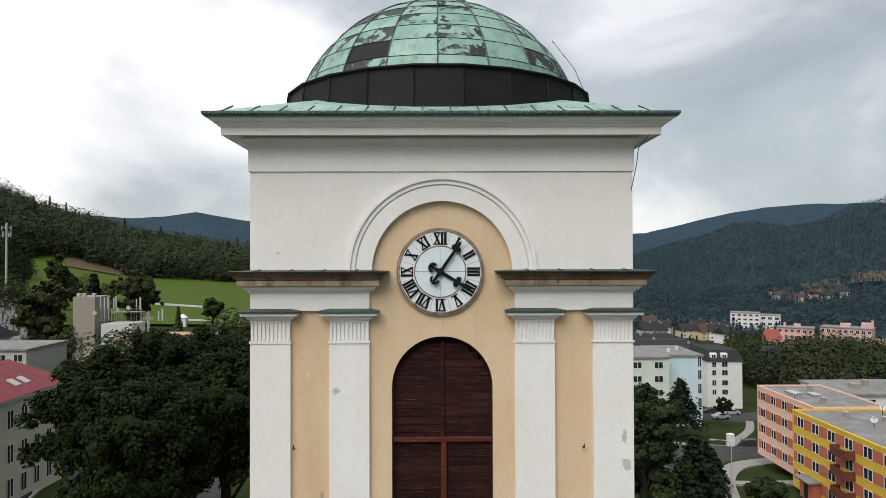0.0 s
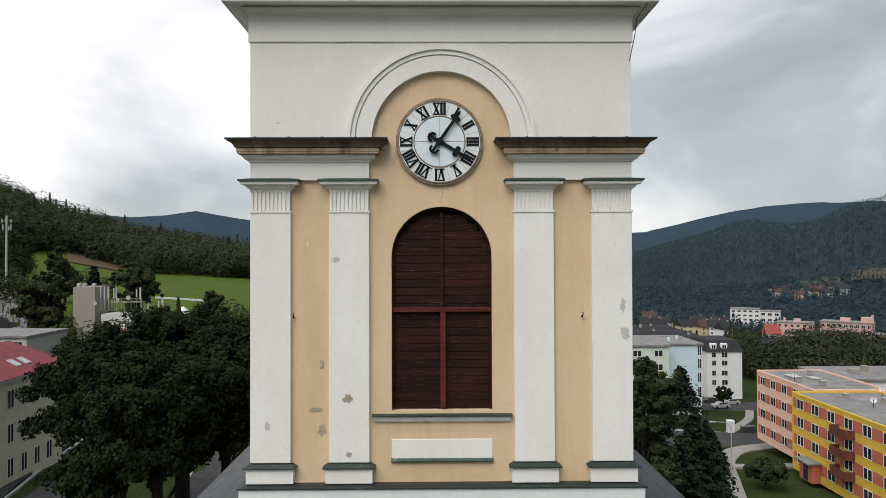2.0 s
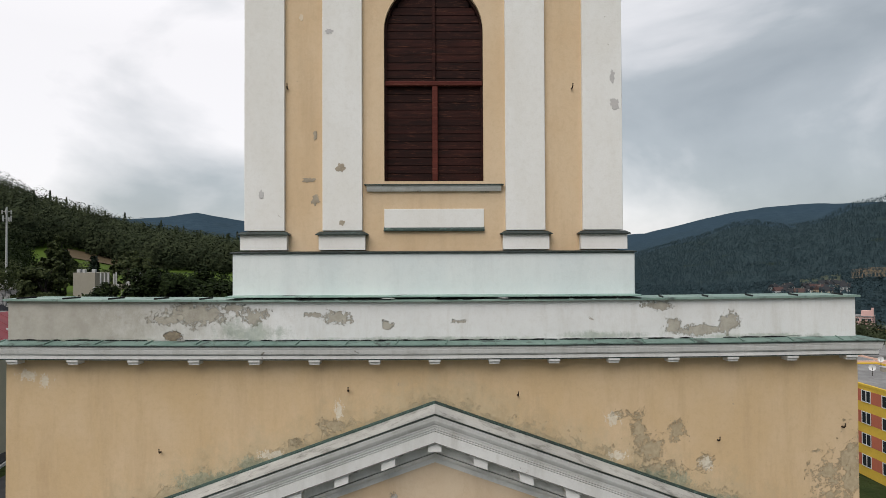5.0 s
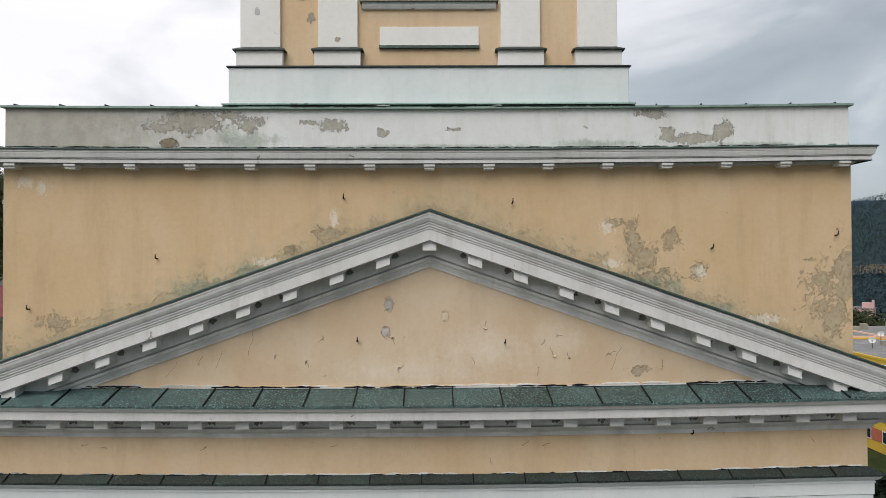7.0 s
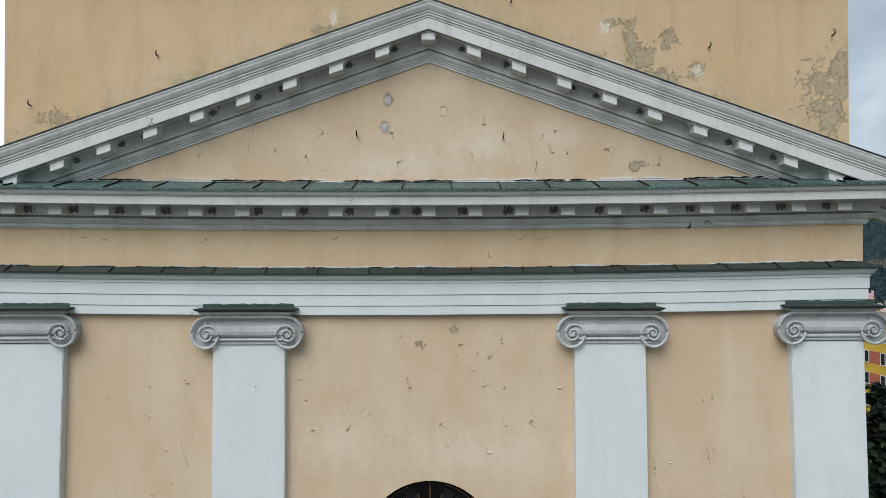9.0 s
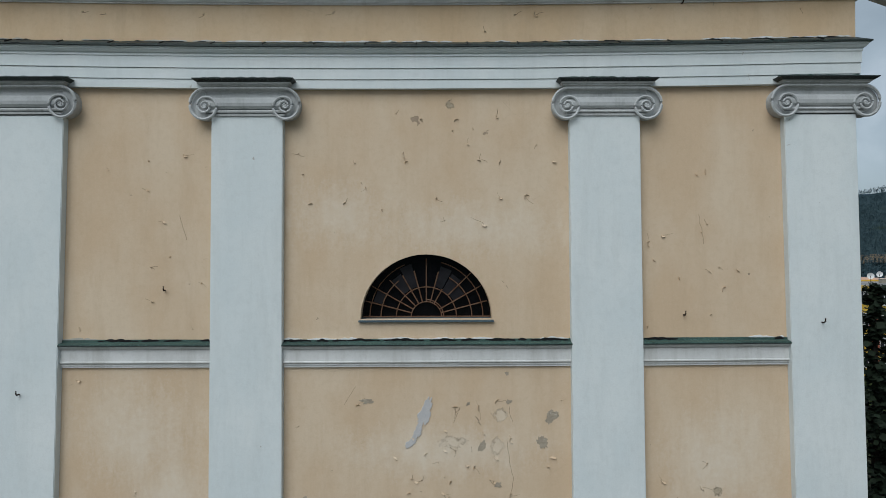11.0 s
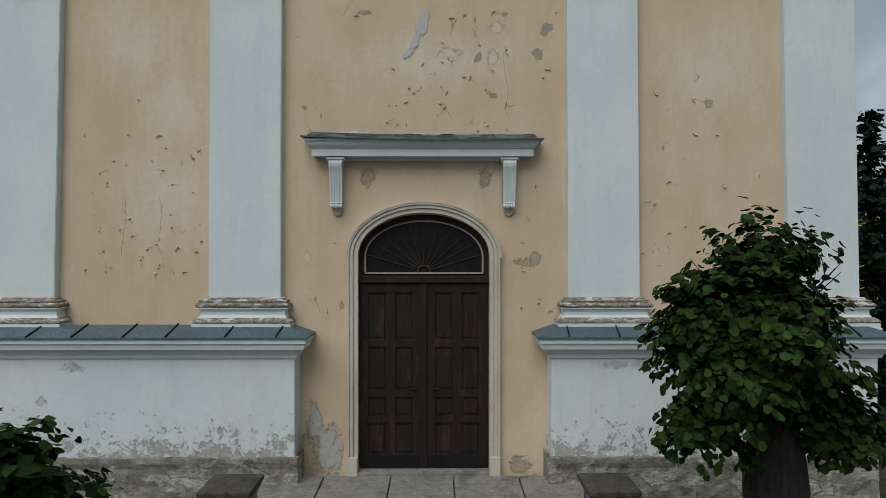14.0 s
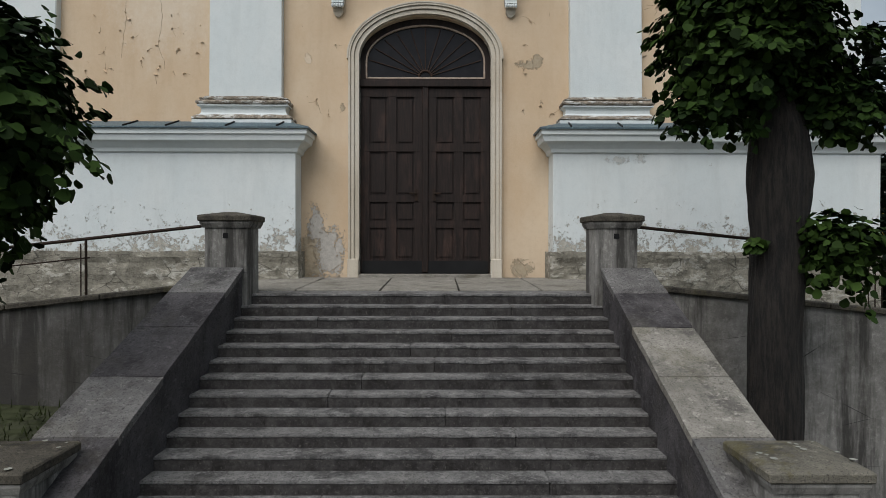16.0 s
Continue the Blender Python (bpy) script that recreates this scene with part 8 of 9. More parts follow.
def panel_block(label, colour, x0, x1, y0, y1, z0, z1, floors, bays, infill, door_bay=None, balconies=()):
    """A slab block whose long side looks to -x: window bands with red infill between the windows."""
    ob = thing("apartment_building", label, "building", ((x0 + x1) / 2, (y0 + y1) / 2, z0), "slab blocks")
    m = Matrix.Translation(ob.location).inverted()
    made = []
    made.append(boxed("wall", (x0, x1, y0, y1, z0, z1), colour, None, "", 0))
    made.append(boxed("roof", (x0 + 0.3, x1 - 0.3, y0 + 0.3, y1 - 0.3, z1, z1 + 0.06), ROOF_GREY, None, "grey felt roof", 0))
    bm = bmesh.new()
    for d in ((x0 - 0.06, x0 + 0.25, y0, y1), (x1 - 0.25, x1, y0, y1), (x0 + 0.25, x1 - 0.25, y0, y0 + 0.25), (x0 + 0.25, x1 - 0.25, y1 - 0.25, y1)):
        box(bm, *d, z1 + 0.001, z1 + 0.28)
    made.append(part("roof_edge", bm, colour, None))
    fh, bay = (z1 - z0 - 0.5) / floors, (y1 - y0) / bays
    for f in range(floors):
        zz = z0 + 0.4 + fh * f
        if infill:
            made.append(boxed("infill_band", (x0 - 0.02, x0 + 0.02, y0 + 0.4, y1 - 0.4, zz + 0.8, zz + 2.25), infill, None, "red infill band", 0))
        for b in range(bays):
            u = y0 + bay * (b + 0.5)
            if b in balconies and f > 0:
                bm = bmesh.new()
                box(bm, x0 - 1.3, x0, u - 1.6, u + 1.6, zz - 0.15, zz)
                box(bm, x0 - 1.3, x0 - 1.22, u - 1.6, u + 1.6, zz, zz + 1.0)
                for e in (u - 1.6, u + 1.53):
                    box(bm, x0 - 1.22, x0, e, e + 0.07, zz, zz + 1.0)
                made.append(part("balcony", bm, BROWN, None, "brown railed balcony"))
            if b == door_bay and f == 0:
                bm = bmesh.new()
                box(bm, x0 - 1.2, x0, u - 1.5, u + 1.5, z0, z0 + 2.6)
                made.append(boxed("porch_roof", (x0 - 1.9, x0, u - 1.8, u + 1.8, z0 + 2.6, z0 + 2.8), ROOF_GREY, None, "grey porch roof", 0.02))
                made.append(boxed("porch_door", (x0 - 1.24, x0 - 1.2, u - 0.5, u + 0.5, z0 + 0.1, z0 + 2.2), PANE, None, "glazed entrance door", 0))
                made.append(part("porch", bm, BRICK_RED, None, "red entrance porch"))
                continue
            window(ob, "x-", u - bay * 0.12, zz + 0.82, bay * 0.46, 1.45, x0 - 0.02)
    for o in ob.children_recursive:
        if o.parent == ob:
            o.matrix_parent_inverse = m
    for o in made:
        o.parent = ob
        o.matrix_parent_inverse = m
    return ob


panel_block("four-storey yellow slab block with red infill and brown balconies", YELLOW, 52.2, 65, 36, 83, -3.8, 7.1, 4, 13, BRICK_RED, 11, (5, 9))
panel_block("four-storey pink slab block with red infill", PINK, 55.5, 66.6, 83.1, 100, -4.2, 7.3, 4, 5, BRICK_RED, 0)

def dish(x, y, z, r):
    ob = thing("satellite_dish", "white satellite dish on a roof pole", "satellite dish", (x, y, z), "roof dishes")
    bm = bmesh.new()
    rod(bm, (0, 0, 0), (0, 0, 1.1), 0.04, n=6)
    part("pole", bm, IRON, ob)
    bm = bmesh.new()
    n = 14
    mid = bm.verts.new((0, 0.12, 1.1))
    ring = [bm.verts.new((r * math.cos(2 * math.pi * k / n), -0.05, 1.1 + r * math.sin(2 * math.pi * k / n))) for k in range(n)]
    for k in range(n):
        bm.faces.new((mid, ring[k], ring[(k + 1) % n]))
    part("bowl", bm, FRAME, ob)
    ob.rotation_euler = (0, 0, -0.6)


for x, y, r in ((57.5, 73, 0.42), (58.6, 62, 0.45), (60.5, 66, 0.4), (56.5, 90, 0.36), (62.5, 72, 0.45), (63.5, 80, 0.4), (61.0, 58, 0.42)):
    dish(x, y, 7.2 if y < 83 else 7.36, r)
for x, y, w, d, h, label in ((58.2, 93.5, 1.6, 2.6, 0.35, "pale roof hatch on the felt roof"), (60.8, 92, 1.3, 2.2, 0.3, "pale roof hatch on the felt roof"), (59.5, 87.5, 0.7, 0.7, 0.7, "small grey roof vent"), (62.4, 96, 0.6, 0.6, 0.8, "small grey roof vent"), (57.6, 79, 0.6, 0.6, 0.7, "small grey roof vent"), (61.5, 76.5, 0.7, 0.7, 0.6, "small grey roof vent")):
    hatch = thing("roof_hatch" if w > 1 else "roof_vent", label, "roof hatch" if w > 1 else "roof vent", (x, y, 7.34 if y > 83 else 7.14))
    boxed("body", (-w / 2, w / 2, -d / 2, d / 2, 0, h), GREY, hatch, "", 0.03)
    boxed("lid", (-w / 2 - 0.06, w / 2 + 0.06, -d / 2 - 0.06, d / 2 + 0.06, h, h + 0.06), AERIAL, hatch, "pale metal lid", 0.01)
mast = thing("roof_mast", "thin roof antenna mast", "antenna", (60, 64, 7.16))
bm = bmesh.new()
rod(bm, (0, 0, 0), (0, 0, 6), 0.05, n=6)
for k in range(4):
    rod(bm, (-0.5, 0, 4.2 + 0.5 * k), (0.5, 0, 4.2 + 0.5 * k), 0.02, n=4)
part("pole", bm, IRON, mast)


def front_block(name, label, colour, roofing, x0, x1, y0, depth, z0, z1, floors, bays, roof_h=0.0, hip=1.5, w=1.3, group="", dormers=(), sashes=2, flat=0.42, extra=(), turn=0.0, cabins=()):
    """A building whose front looks to -y before it is turned; extra: single windows (x, z, w, h); cabins: boxes on the roof (x, y, w, d, h)."""
    ob = thing(name, label, "building", ((x0 + x1) / 2, y0, z0), group)
    m = Matrix.Translation(ob.location).inverted()
    made = [boxed("wall", (x0, x1, y0, y0 + depth, z0 - 3, z1), colour, None, "", 0)]
    bm = bmesh.new()
    e = 0.35
    low = [bm.verts.new((x, y, z1)) for x, y in ((x0 - e, y0 - e), (x1 + e, y0 - e), (x1 + e, y0 + depth + e), (x0 - e, y0 + depth + e))]
    if roof_h > 0:
        top = [bm.verts.new((x, y, z1 + roof_h)) for x, y in ((x0 + hip, y0 + depth * flat), (x1 - hip, y0 + depth * flat), (x1 - hip, y0 + depth * (1 - flat)), (x0 + hip, y0 + depth * (1 - flat)))]
    else:
        top = [bm.verts.new((v.co.x, v.co.y, z1 + 0.4)) for v in low]
    for k in range(4):
        j = (k + 1) % 4
        bm.faces.new((low[k], low[j], top[j], top[k]))
    bm.faces.new(top)
    bm.faces.new(low[::-1])
    made.append(part("roof", bm, roofing, None))
    fh, bay = (z1 - z0 - 0.4) / floors, (x1 - x0) / max(1, bays)
    for f in range(floors):
        for b in range(bays):
            window(ob, "y-", x0 + bay * (b + 0.5), z0 + 0.4 + fh * f + fh * 0.28, min(w, bay * 0.6), fh * 0.48, y0, sashes)
    for u in dormers:
        made.append(boxed("dormer", (u - 1.0, u + 1.0, y0 + 0.2, y0 + 3.0, z1 + 0.35, z1 + 2.3), SNOW, None, "white dormer", 0.2))
        window(ob, "y-", u, z1 + 0.75, 1.2, 1.1, y0 + 0.2)
    for u, z, ww, hh in extra:
        window(ob, "y-", u, z, ww, hh, y0, sashes)
    for u, v, ww, dd, hh in cabins:
        made.append(boxed("roof_cabin" if ww > 1.2 else "chimney", (u, u + ww, v, v + dd, z1 + 0.3, z1 + 0.4 + hh), GREY if colour == SNOW else colour, None, "", 0.03))
    for o in list(ob.children):
        o.matrix_parent_inverse = m
    for o in made:
        o.parent = ob
        o.matrix_parent_inverse = m
    ob.rotation_euler = (0, 0, radians(turn))
    return ob


front_block("apartment_house", "white house with a dark mansard roof", SNOW, ROOF_DARK, 75.4, 85.2, 168, 14, -10.8, 0.7, 3, 0, 3.0, 0.7, 1.6, "", (77.3, 80.3), 2, 0.1, [(u, z, w, 1.5) for z in (-8.6, -6.0, -3.2, -0.9) for u, w in ((77.3, 1.2), (80.3, 1.7))])
front_block("apartment_house", "pale blue block with a glazed stair bay", BLUE, ROOF_GREY, 52.6, 61.6, 138, 16, -6.5, 6.7, 4, 0, 0, 0, 1.0, "", (), 2, 0.42, [(u, z, w, h) for z in (-5.2, -1.9, 1.3, 4.3) for u, w, h in ((53.2, 0.75, 1.4), (61.0, 0.9, 2.3))], 0, ((55, 142, 0.6, 0.6, 0.9), (58.5, 146, 0.5, 0.5, 0.8)))
front_block("apartment_house", "mint block with wide windows", MINT, ROOF_GREY, 38, 52.5, 134, 18, -6.0, 6.9, 4, 3, 0, 0, 2.0)
front_block("long_house", "long low house with a dark hipped roof", SNOW, ROOF_DARK, 47, 88, 186, 18, -8, 0.5, 2, 8, 3.0, 8.0, cabins=((60, 193, 0.9, 0.8, 3.4), (69, 194, 0.7, 0.7, 3.3), (79, 191, 0.6, 0.6, 2.4)))
front_block("long_house", "long low house with a dark hipped roof", SNOW, ROOF_DARK, 52, 92, 210, 20, -10, -0.6, 2, 8, 3.2, 9.0, cabins=((63, 218, 0.9, 0.9, 3.8), (72, 217, 0.8, 0.7, 3.6), (76, 218, 0.6, 0.6, 3.6)))
front_block("flat_building", "long building with a grey felt roof and a white edge", SNOW, ROOF_GREY, 71, 112, 101, 13, -4, 5.3, 4, 12, 0, 0, 1.6, cabins=((76, 106, 1.6, 1.4, 0.8), (79.5, 108, 1.0, 1.0, 1.1), (82.5, 104, 1.8, 1.4, 0.6), (85, 109, 0.9, 0.9, 1.3)))
front_block("gabled_house", "white house with a steep dark roof", SNOW, ROOF_DARK, 130, 136, 246, 9, -18, -11.0, 2, 2, 4.6, 0.2, turn=-35)
RED_TILE = paint("red_tile", (0.26, 0.07, 0.06))
front_block("gabled_house", "pale house with a red tiled roof", CREAM, RED_TILE, 178, 187, 338, 9, -22, -15.0, 2, 3, 5.0, 1.0, turn=-25)
front_block("tower_block", "rose slab block with rows of windows and roof cabins", ROSE, ROOF_GREY, 198.5, 221.5, 318, 12, -27, -7.0, 6, 9, 0, 0, 1.6, "far slab blocks", turn=-40, cabins=((207, 322, 4.5, 4, 1.8), (216.5, 320, 4.5, 5, 2.6), (221, 319, 1.0, 1.0, 4.2)))
front_block("tower_block", "rose slab block with a lower roof", ROSE, ROOF_GREY, 190, 208, 345, 12, -26, -9.8, 5, 6, 0, 0, 1.6, "far slab blocks", turn=-32, cabins=((198, 350, 3.5, 3, 1.6), (193, 349, 1.1, 1.1, 2.2)))
front_block("tower_block", "yellow slab block with rows of windows", paint("ochre_paint", (0.55, 0.40, 0.13)), ROOF_GREY, 226, 256, 312, 12, -29, -13.5, 5, 9, 0, 0, 1.6, "far slab blocks", turn=-20, cabins=((232, 317, 3.5, 3, 1.8),))
front_block("tower_block", "long white school with window bands", SNOW, ROOF_GREY, 221, 241, 470, 14, -22, -12.2, 3, 5, 0, 0, 3.4, "far slab blocks", turn=-26)
front_block("tower_block", "white public building with window bands", SNOW, ROOF_GREY, 248, 262, 480, 14, -24, -15, 2, 3, 0, 0, 4.0, "far slab blocks", turn=-30)
front_block("gabled_house", "small house with a dark roof below the cemetery", SNOW, ROOF_DARK, -146, -124.5, 172, 9, 2, 7.2, 1, 4, 3.2, 2.0)
front_block("office_building", "low pale grey flat-roofed building", paint("pale_concrete_paint", (0.40, 0.385, 0.34)), ROOF_GREY, -112, -82, 118, 14, 2, 11.5, 3, 9, 0, 0, 1.8)
front_block("low_building", "peach low building with a flat roof", PEACH, PEACH, -84, -66, 158, 10, 3, 8.4, 2, 5, 0, 0, 1.6)
front_block("low_building", "yellow low building with a flat roof", paint("lemon_paint", (0.50, 0.42, 0.14)), PEACH, -74, -56, 150, 7, 3, 10.4, 2, 4, 0, 0, 1.6)

# school with the red roof beside the church
ob = thing("school_house", "cream house with a red sheet-metal roof and skylights", "building", (-66, 55, -2))
m = Matrix.Translation(ob.location).inverted()
made = [boxed("wall", (-65.5, -53.8, 35.3, 81.4, -5, 12.4), CREAM, None, "", 0)]
bm = bmesh.new()
low = [bm.verts.new(p) for p in ((-66.4, 34.5, 12.4), (-52.9, 34.5, 12.4), (-52.9, 82.3, 12.4), (-66.4, 82.3, 12.4))]
top = [bm.verts.new(p) for p in ((-59.6, 39, 15.9), (-59.6, 78.6, 15.9))]
for f in ((low[0], low[1], top[0]), (low[1], low[2], top[1], top[0]), (low[2], low[3], top[1]), (low[3], low[0], top[0], top[1]), low[::-1]):
    bm.faces.new(f)
made.append(part("roof", bm, ROOF_RED, None, "dark red roof"))
for k in range(17):
    y = 39.5 + 2.3 * k
    bm = bmesh.new()
    rod(bm, (-53.0, y, 12.42), (-59.5, y, 15.86), 0.05, n=4)
    made.append(part("roof_seam", bm, ROOF_RED, None))
for y in (60.0, 66.5, 72.6, 74.6):
    bm = bmesh.new()
    v = [bm.verts.new((-54.6 - 1.7 * a, y + b, 12.4 + (1.7 + 1.7 * a) * 0.524 + 0.14)) for a, b in ((0, 0), (0, 1.1), (0.8, 1.1), (0.8, 0))]
    bm.faces.new(v)
    for q in [e for e in bmesh.ops.extrude_face_region(bm, geom=bm.faces[:])["geom"] if isinstance(e, bmesh.types.BMVert)]:
        q.co.z -= 0.3
    made.append(part("skylight", bm, AERIAL, None, "pale skylight"))
for f in range(3):
    for k in range(15):
        window(ob, "x+", 40.5 + 2.7 * k, -0.2 + 4.3 * f, 1.25, 2.4, -53.8)
boxed_cornice = boxed("eaves_band", (-53.8, -53.3, 35.3, 81.4, 11.9, 12.38), SNOW, None, "", 0)
made.append(boxed_cornice)
for o in list(ob.children):
    o.matrix_parent_inverse = m
for o in made:
    o.parent = ob
    o.matrix_parent_inverse = m

# concrete tower with telephone aerials
tower = thing("aerial_tower", "bare concrete tower with white aerials on its roof", "tower", (-90, 160, 4))
boxed("shaft", (-6.4, -0.6, 0, 8, -3, 15.8), GREY, tower, "grey concrete shaft", 0.05)
boxed("cabin", (1, 9.5, 0, 7, -3, 8.6), paint("dull_white_paint", (0.46, 0.46, 0.45)), tower, "white cabin", 0.05)
for x, w in ((-5.6, 0.9), (-4.1, 0.8), (-1.6, 0.9)):
    boxed("roof_box", (x, x + w, 0.3, 1.1, 15.8, 16.7), AERIAL, tower, "pale equipment box", 0.05)
bm = bmesh.new()
box(bm, 3.4, 11.6, 0.5, 2.6, 11.6, 11.75)
for x in (3.5, 6.0, 8.6, 11.4):
    box(bm, x, x + 0.12, 0.6, 0.72, 9.3, 12.7)
    box(bm, x, x + 0.12, 2.3, 2.42, 9.3, 11.6)
for z in (12.2, 12.65):
    box(bm, 3.5, 11.5, 0.62, 0.7, z, z + 0.07)
part("platform", bm, GREY, tower, "grey railed steel platform")
for x, z, h, w in ((0.4, 12.4, 3.4, 0.3), (1.4, 12.0, 3.6, 0.3), (2.4, 12.2, 3.6, 0.35), (3.9, 12.3, 3.2, 0.3), (4.5, 12.3, 3.6, 0.3), (9.9, 12.6, 2.6, 0.3), (10.9, 12.0, 3.6, 0.4), (15.8, 8.9, 3.0, 0.32), (16.8, 8.9, 3.6, 0.4)):
    bm = bmesh.new()
    rod(bm, (x, 1.2, 9.3), (x, 1.2, z + h), 0.06, n=6)
    box(bm, x - w / 2, x + w / 2, 0.95, 1.15, z + 0.4, z + h)
    part("aerial", bm, AERIAL, tower, "pale panel aerial on a pole")
for x, z, r in ((-0.4, 11.5, 0.55), (5.6, 12.4, 0.4), (8.4, 12.9, 0.6)):
    bm = bmesh.new()
    rod(bm, (x, -0.45, z), (x, -0.1, z), r, r * 0.8, 14)
    part("microwave_dish", bm, AERIAL, tower, "white round dish")
bm = bmesh.new()
for a in range(4):
    rod(bm, (7.5 + 0.3 * math.cos(1.57 * a), 1.6 + 0.3 * math.sin(1.57 * a), 9.4), (7.5 + 0.3 * math.cos(1.57 * a), 1.6 + 0.3 * math.sin(1.57 * a), 17.0), 0.05, n=5)
for k in range(14):
    a, b = 1.57 * (k % 4), 1.57 * (k % 4 + 1)
    rod(bm, (7.5 + 0.3 * math.cos(a), 1.6 + 0.3 * math.sin(a), 10 + 0.5 * k), (7.5 + 0.3 * math.cos(b), 1.6 + 0.3 * math.sin(b), 10.5 + 0.5 * k), 0.03, n=4)
part("lattice_mast", bm, IRON, tower, "dark lattice mast")
mast = thing("radio_mast", "grey radio mast with two rings of panel aerials", "mast", (*polar(-33.55, 300), 11))
bm = bmesh.new()
rod(bm, (0, 0, -3), (0, 0, 33), 0.45, 0.32, 10)
part("pole", bm, AERIAL, mast, "grey tubular pole")
for z in (28.6, 31.2):
    bm = bmesh.new()
    for k in range(12):
        a0, a1 = 2 * math.pi * k / 12, 2 * math.pi * (k + 1) / 12
        rod(bm, (1.2 * math.cos(a0), 1.2 * math.sin(a0), z), (1.2 * math.cos(a1), 1.2 * math.sin(a1), z), 0.07, n=5)
    for k in range(3):
        rod(bm, (0, 0, z), (1.2 * math.cos(2.1 * k), 1.2 * math.sin(2.1 * k), z), 0.06, n=5)
    part("platform_ring", bm, AERIAL, mast)
for k in range(9):
    a, z = 2 * math.pi * k / 9 + 0.2, (27.4, 30.2)[k % 2]
    x, y = 1.5 * math.cos(a), 1.5 * math.sin(a)
    boxed("aerial", (x - 0.2, x + 0.2, y - 0.15, y + 0.15, z, z + (1.5 if k % 3 else 2.2)), AERIAL, mast, "pale panel aerial", 0.03)

# cemetery
chapel = thing("cemetery_chapel", "small white arched cemetery gate", "chapel", (*polar(-21.55, 255), height(*polar(-21.55, 255))))
bm = bmesh.new()
arch_wall(bm, -1.7, 1.7, -2, 3.5, 0, 2.0, 0.65, 0.0, 2.0, 0.65)
part("wall", bm, SNOW, chapel, "white plastered wall")
bm = bmesh.new()
sweep(bm, [(-1.9, 2.3), (-1.9, -0.2), (1.9, -0.2), (1.9, 2.3)], [(-1.9, 4.9), (0, 3.5), (0, 3.35), (-1.9, 3.35)])
part("roof", bm, SNOW, chapel)
for az0, az1, r in ((-23.5, -19.2, 300), (-21.2, -17.5, 264)):
    bm = bmesh.new()
    for k in range(12):
        p, q = polar(az0 + (az1 - az0) * k / 12, r), polar(az0 + (az1 - az0) * (k + 1) / 12, r)
        za = height(*p)
        v = [bm.verts.new((x, y + d, za + z)) for x, y in (p, q) for d, z in ((0, -1), (0, 1.9), (0.5, 1.9), (0.5, -1))]
        for f in ((0, 1, 5, 4), (1, 2, 6, 5), (2, 3, 7, 6), (0, 1, 2, 3), (4, 5, 6, 7)):
            bm.faces.new([v[i] for i in f])
    tagged(finish("cemetery_wall", bm, SNOW), "white plastered cemetery wall", "wall", kind="structure")
cross = thing("stone_cross", "white stone cross in the cemetery", "cross", (*polar(-24.0, 240), height(*polar(-24.0, 240))))
boxed("upright", (-0.4, 0.4, 0, 0.4, -1, 7.5), SNOW, cross)
boxed("arm", (-1.6, 1.6, -0.05, 0.35, 4.6, 5.4), SNOW, cross)
STONE_GREY = plain("grave_stone", (0.16, 0.16, 0.165), (0.45, 0.44, 0.43), 0.4, 0.6, 0, 0.005, 0.5)
bm = bmesh.new()
for k in range(300):
    x, y = polar(rr.uniform(-36.0, -32.0), rr.uniform(190, 325))
    z = height(x, y)
    w = rr.uniform(0.5, 1.1)
    box(bm, x - w * 0.8, x + w * 0.8, y, y + 0.6, z - 0.5, z + rr.uniform(0.9, 2.0))
tagged(finish("gravestones", bm, STONE_GREY), "rows of grey gravestones on the slope", "gravestones", kind="stuff")

# small houses of the valley
def cottage(colour, roofing, seed):
    rnd = random.Random(seed)
    ob = thing("house", "small pale house with a pitched roof in the valley", "house", (0, 0, -400), "houses in the valley")
    w, d, h = rnd.uniform(9, 13), rnd.uniform(8, 10), rnd.uniform(5, 7)
    boxed("wall", (-w / 2, w / 2, 0, d, -4, h), colour, ob, "", 0)
    bm = bmesh.new()
    v = [bm.verts.new(p) for p in ((-w / 2 - 0.6, -0.6, h - 0.2), (w / 2 + 0.6, -0.6, h - 0.2), (w / 2 + 0.6, d + 0.6, h - 0.2), (-w / 2 - 0.6, d + 0.6, h - 0.2), (-w / 2 - 0.6, d / 2, h + 4.2), (w / 2 + 0.6, d / 2, h + 4.2))]
    for f in ((0, 1, 5, 4), (2, 3, 4, 5), (0, 4, 3), (1, 2, 5), (0, 3, 2, 1)):
        bm.faces.new([v[k] for k in f])
    part("roof", bm, roofing, ob)
    for f in range(2):
        for k in range(3):
            window(ob, "y-", -w / 2 + w * (k + 0.5) / 3, 0.9 + 2.7 * f, 1.3, 1.4, 0)
    boxed("chimney", (w * 0.2, w * 0.2 + 0.8, d * 0.55, d * 0.55 + 0.8, h, h + 5.0), GREY, ob, "", 0)
    return ob


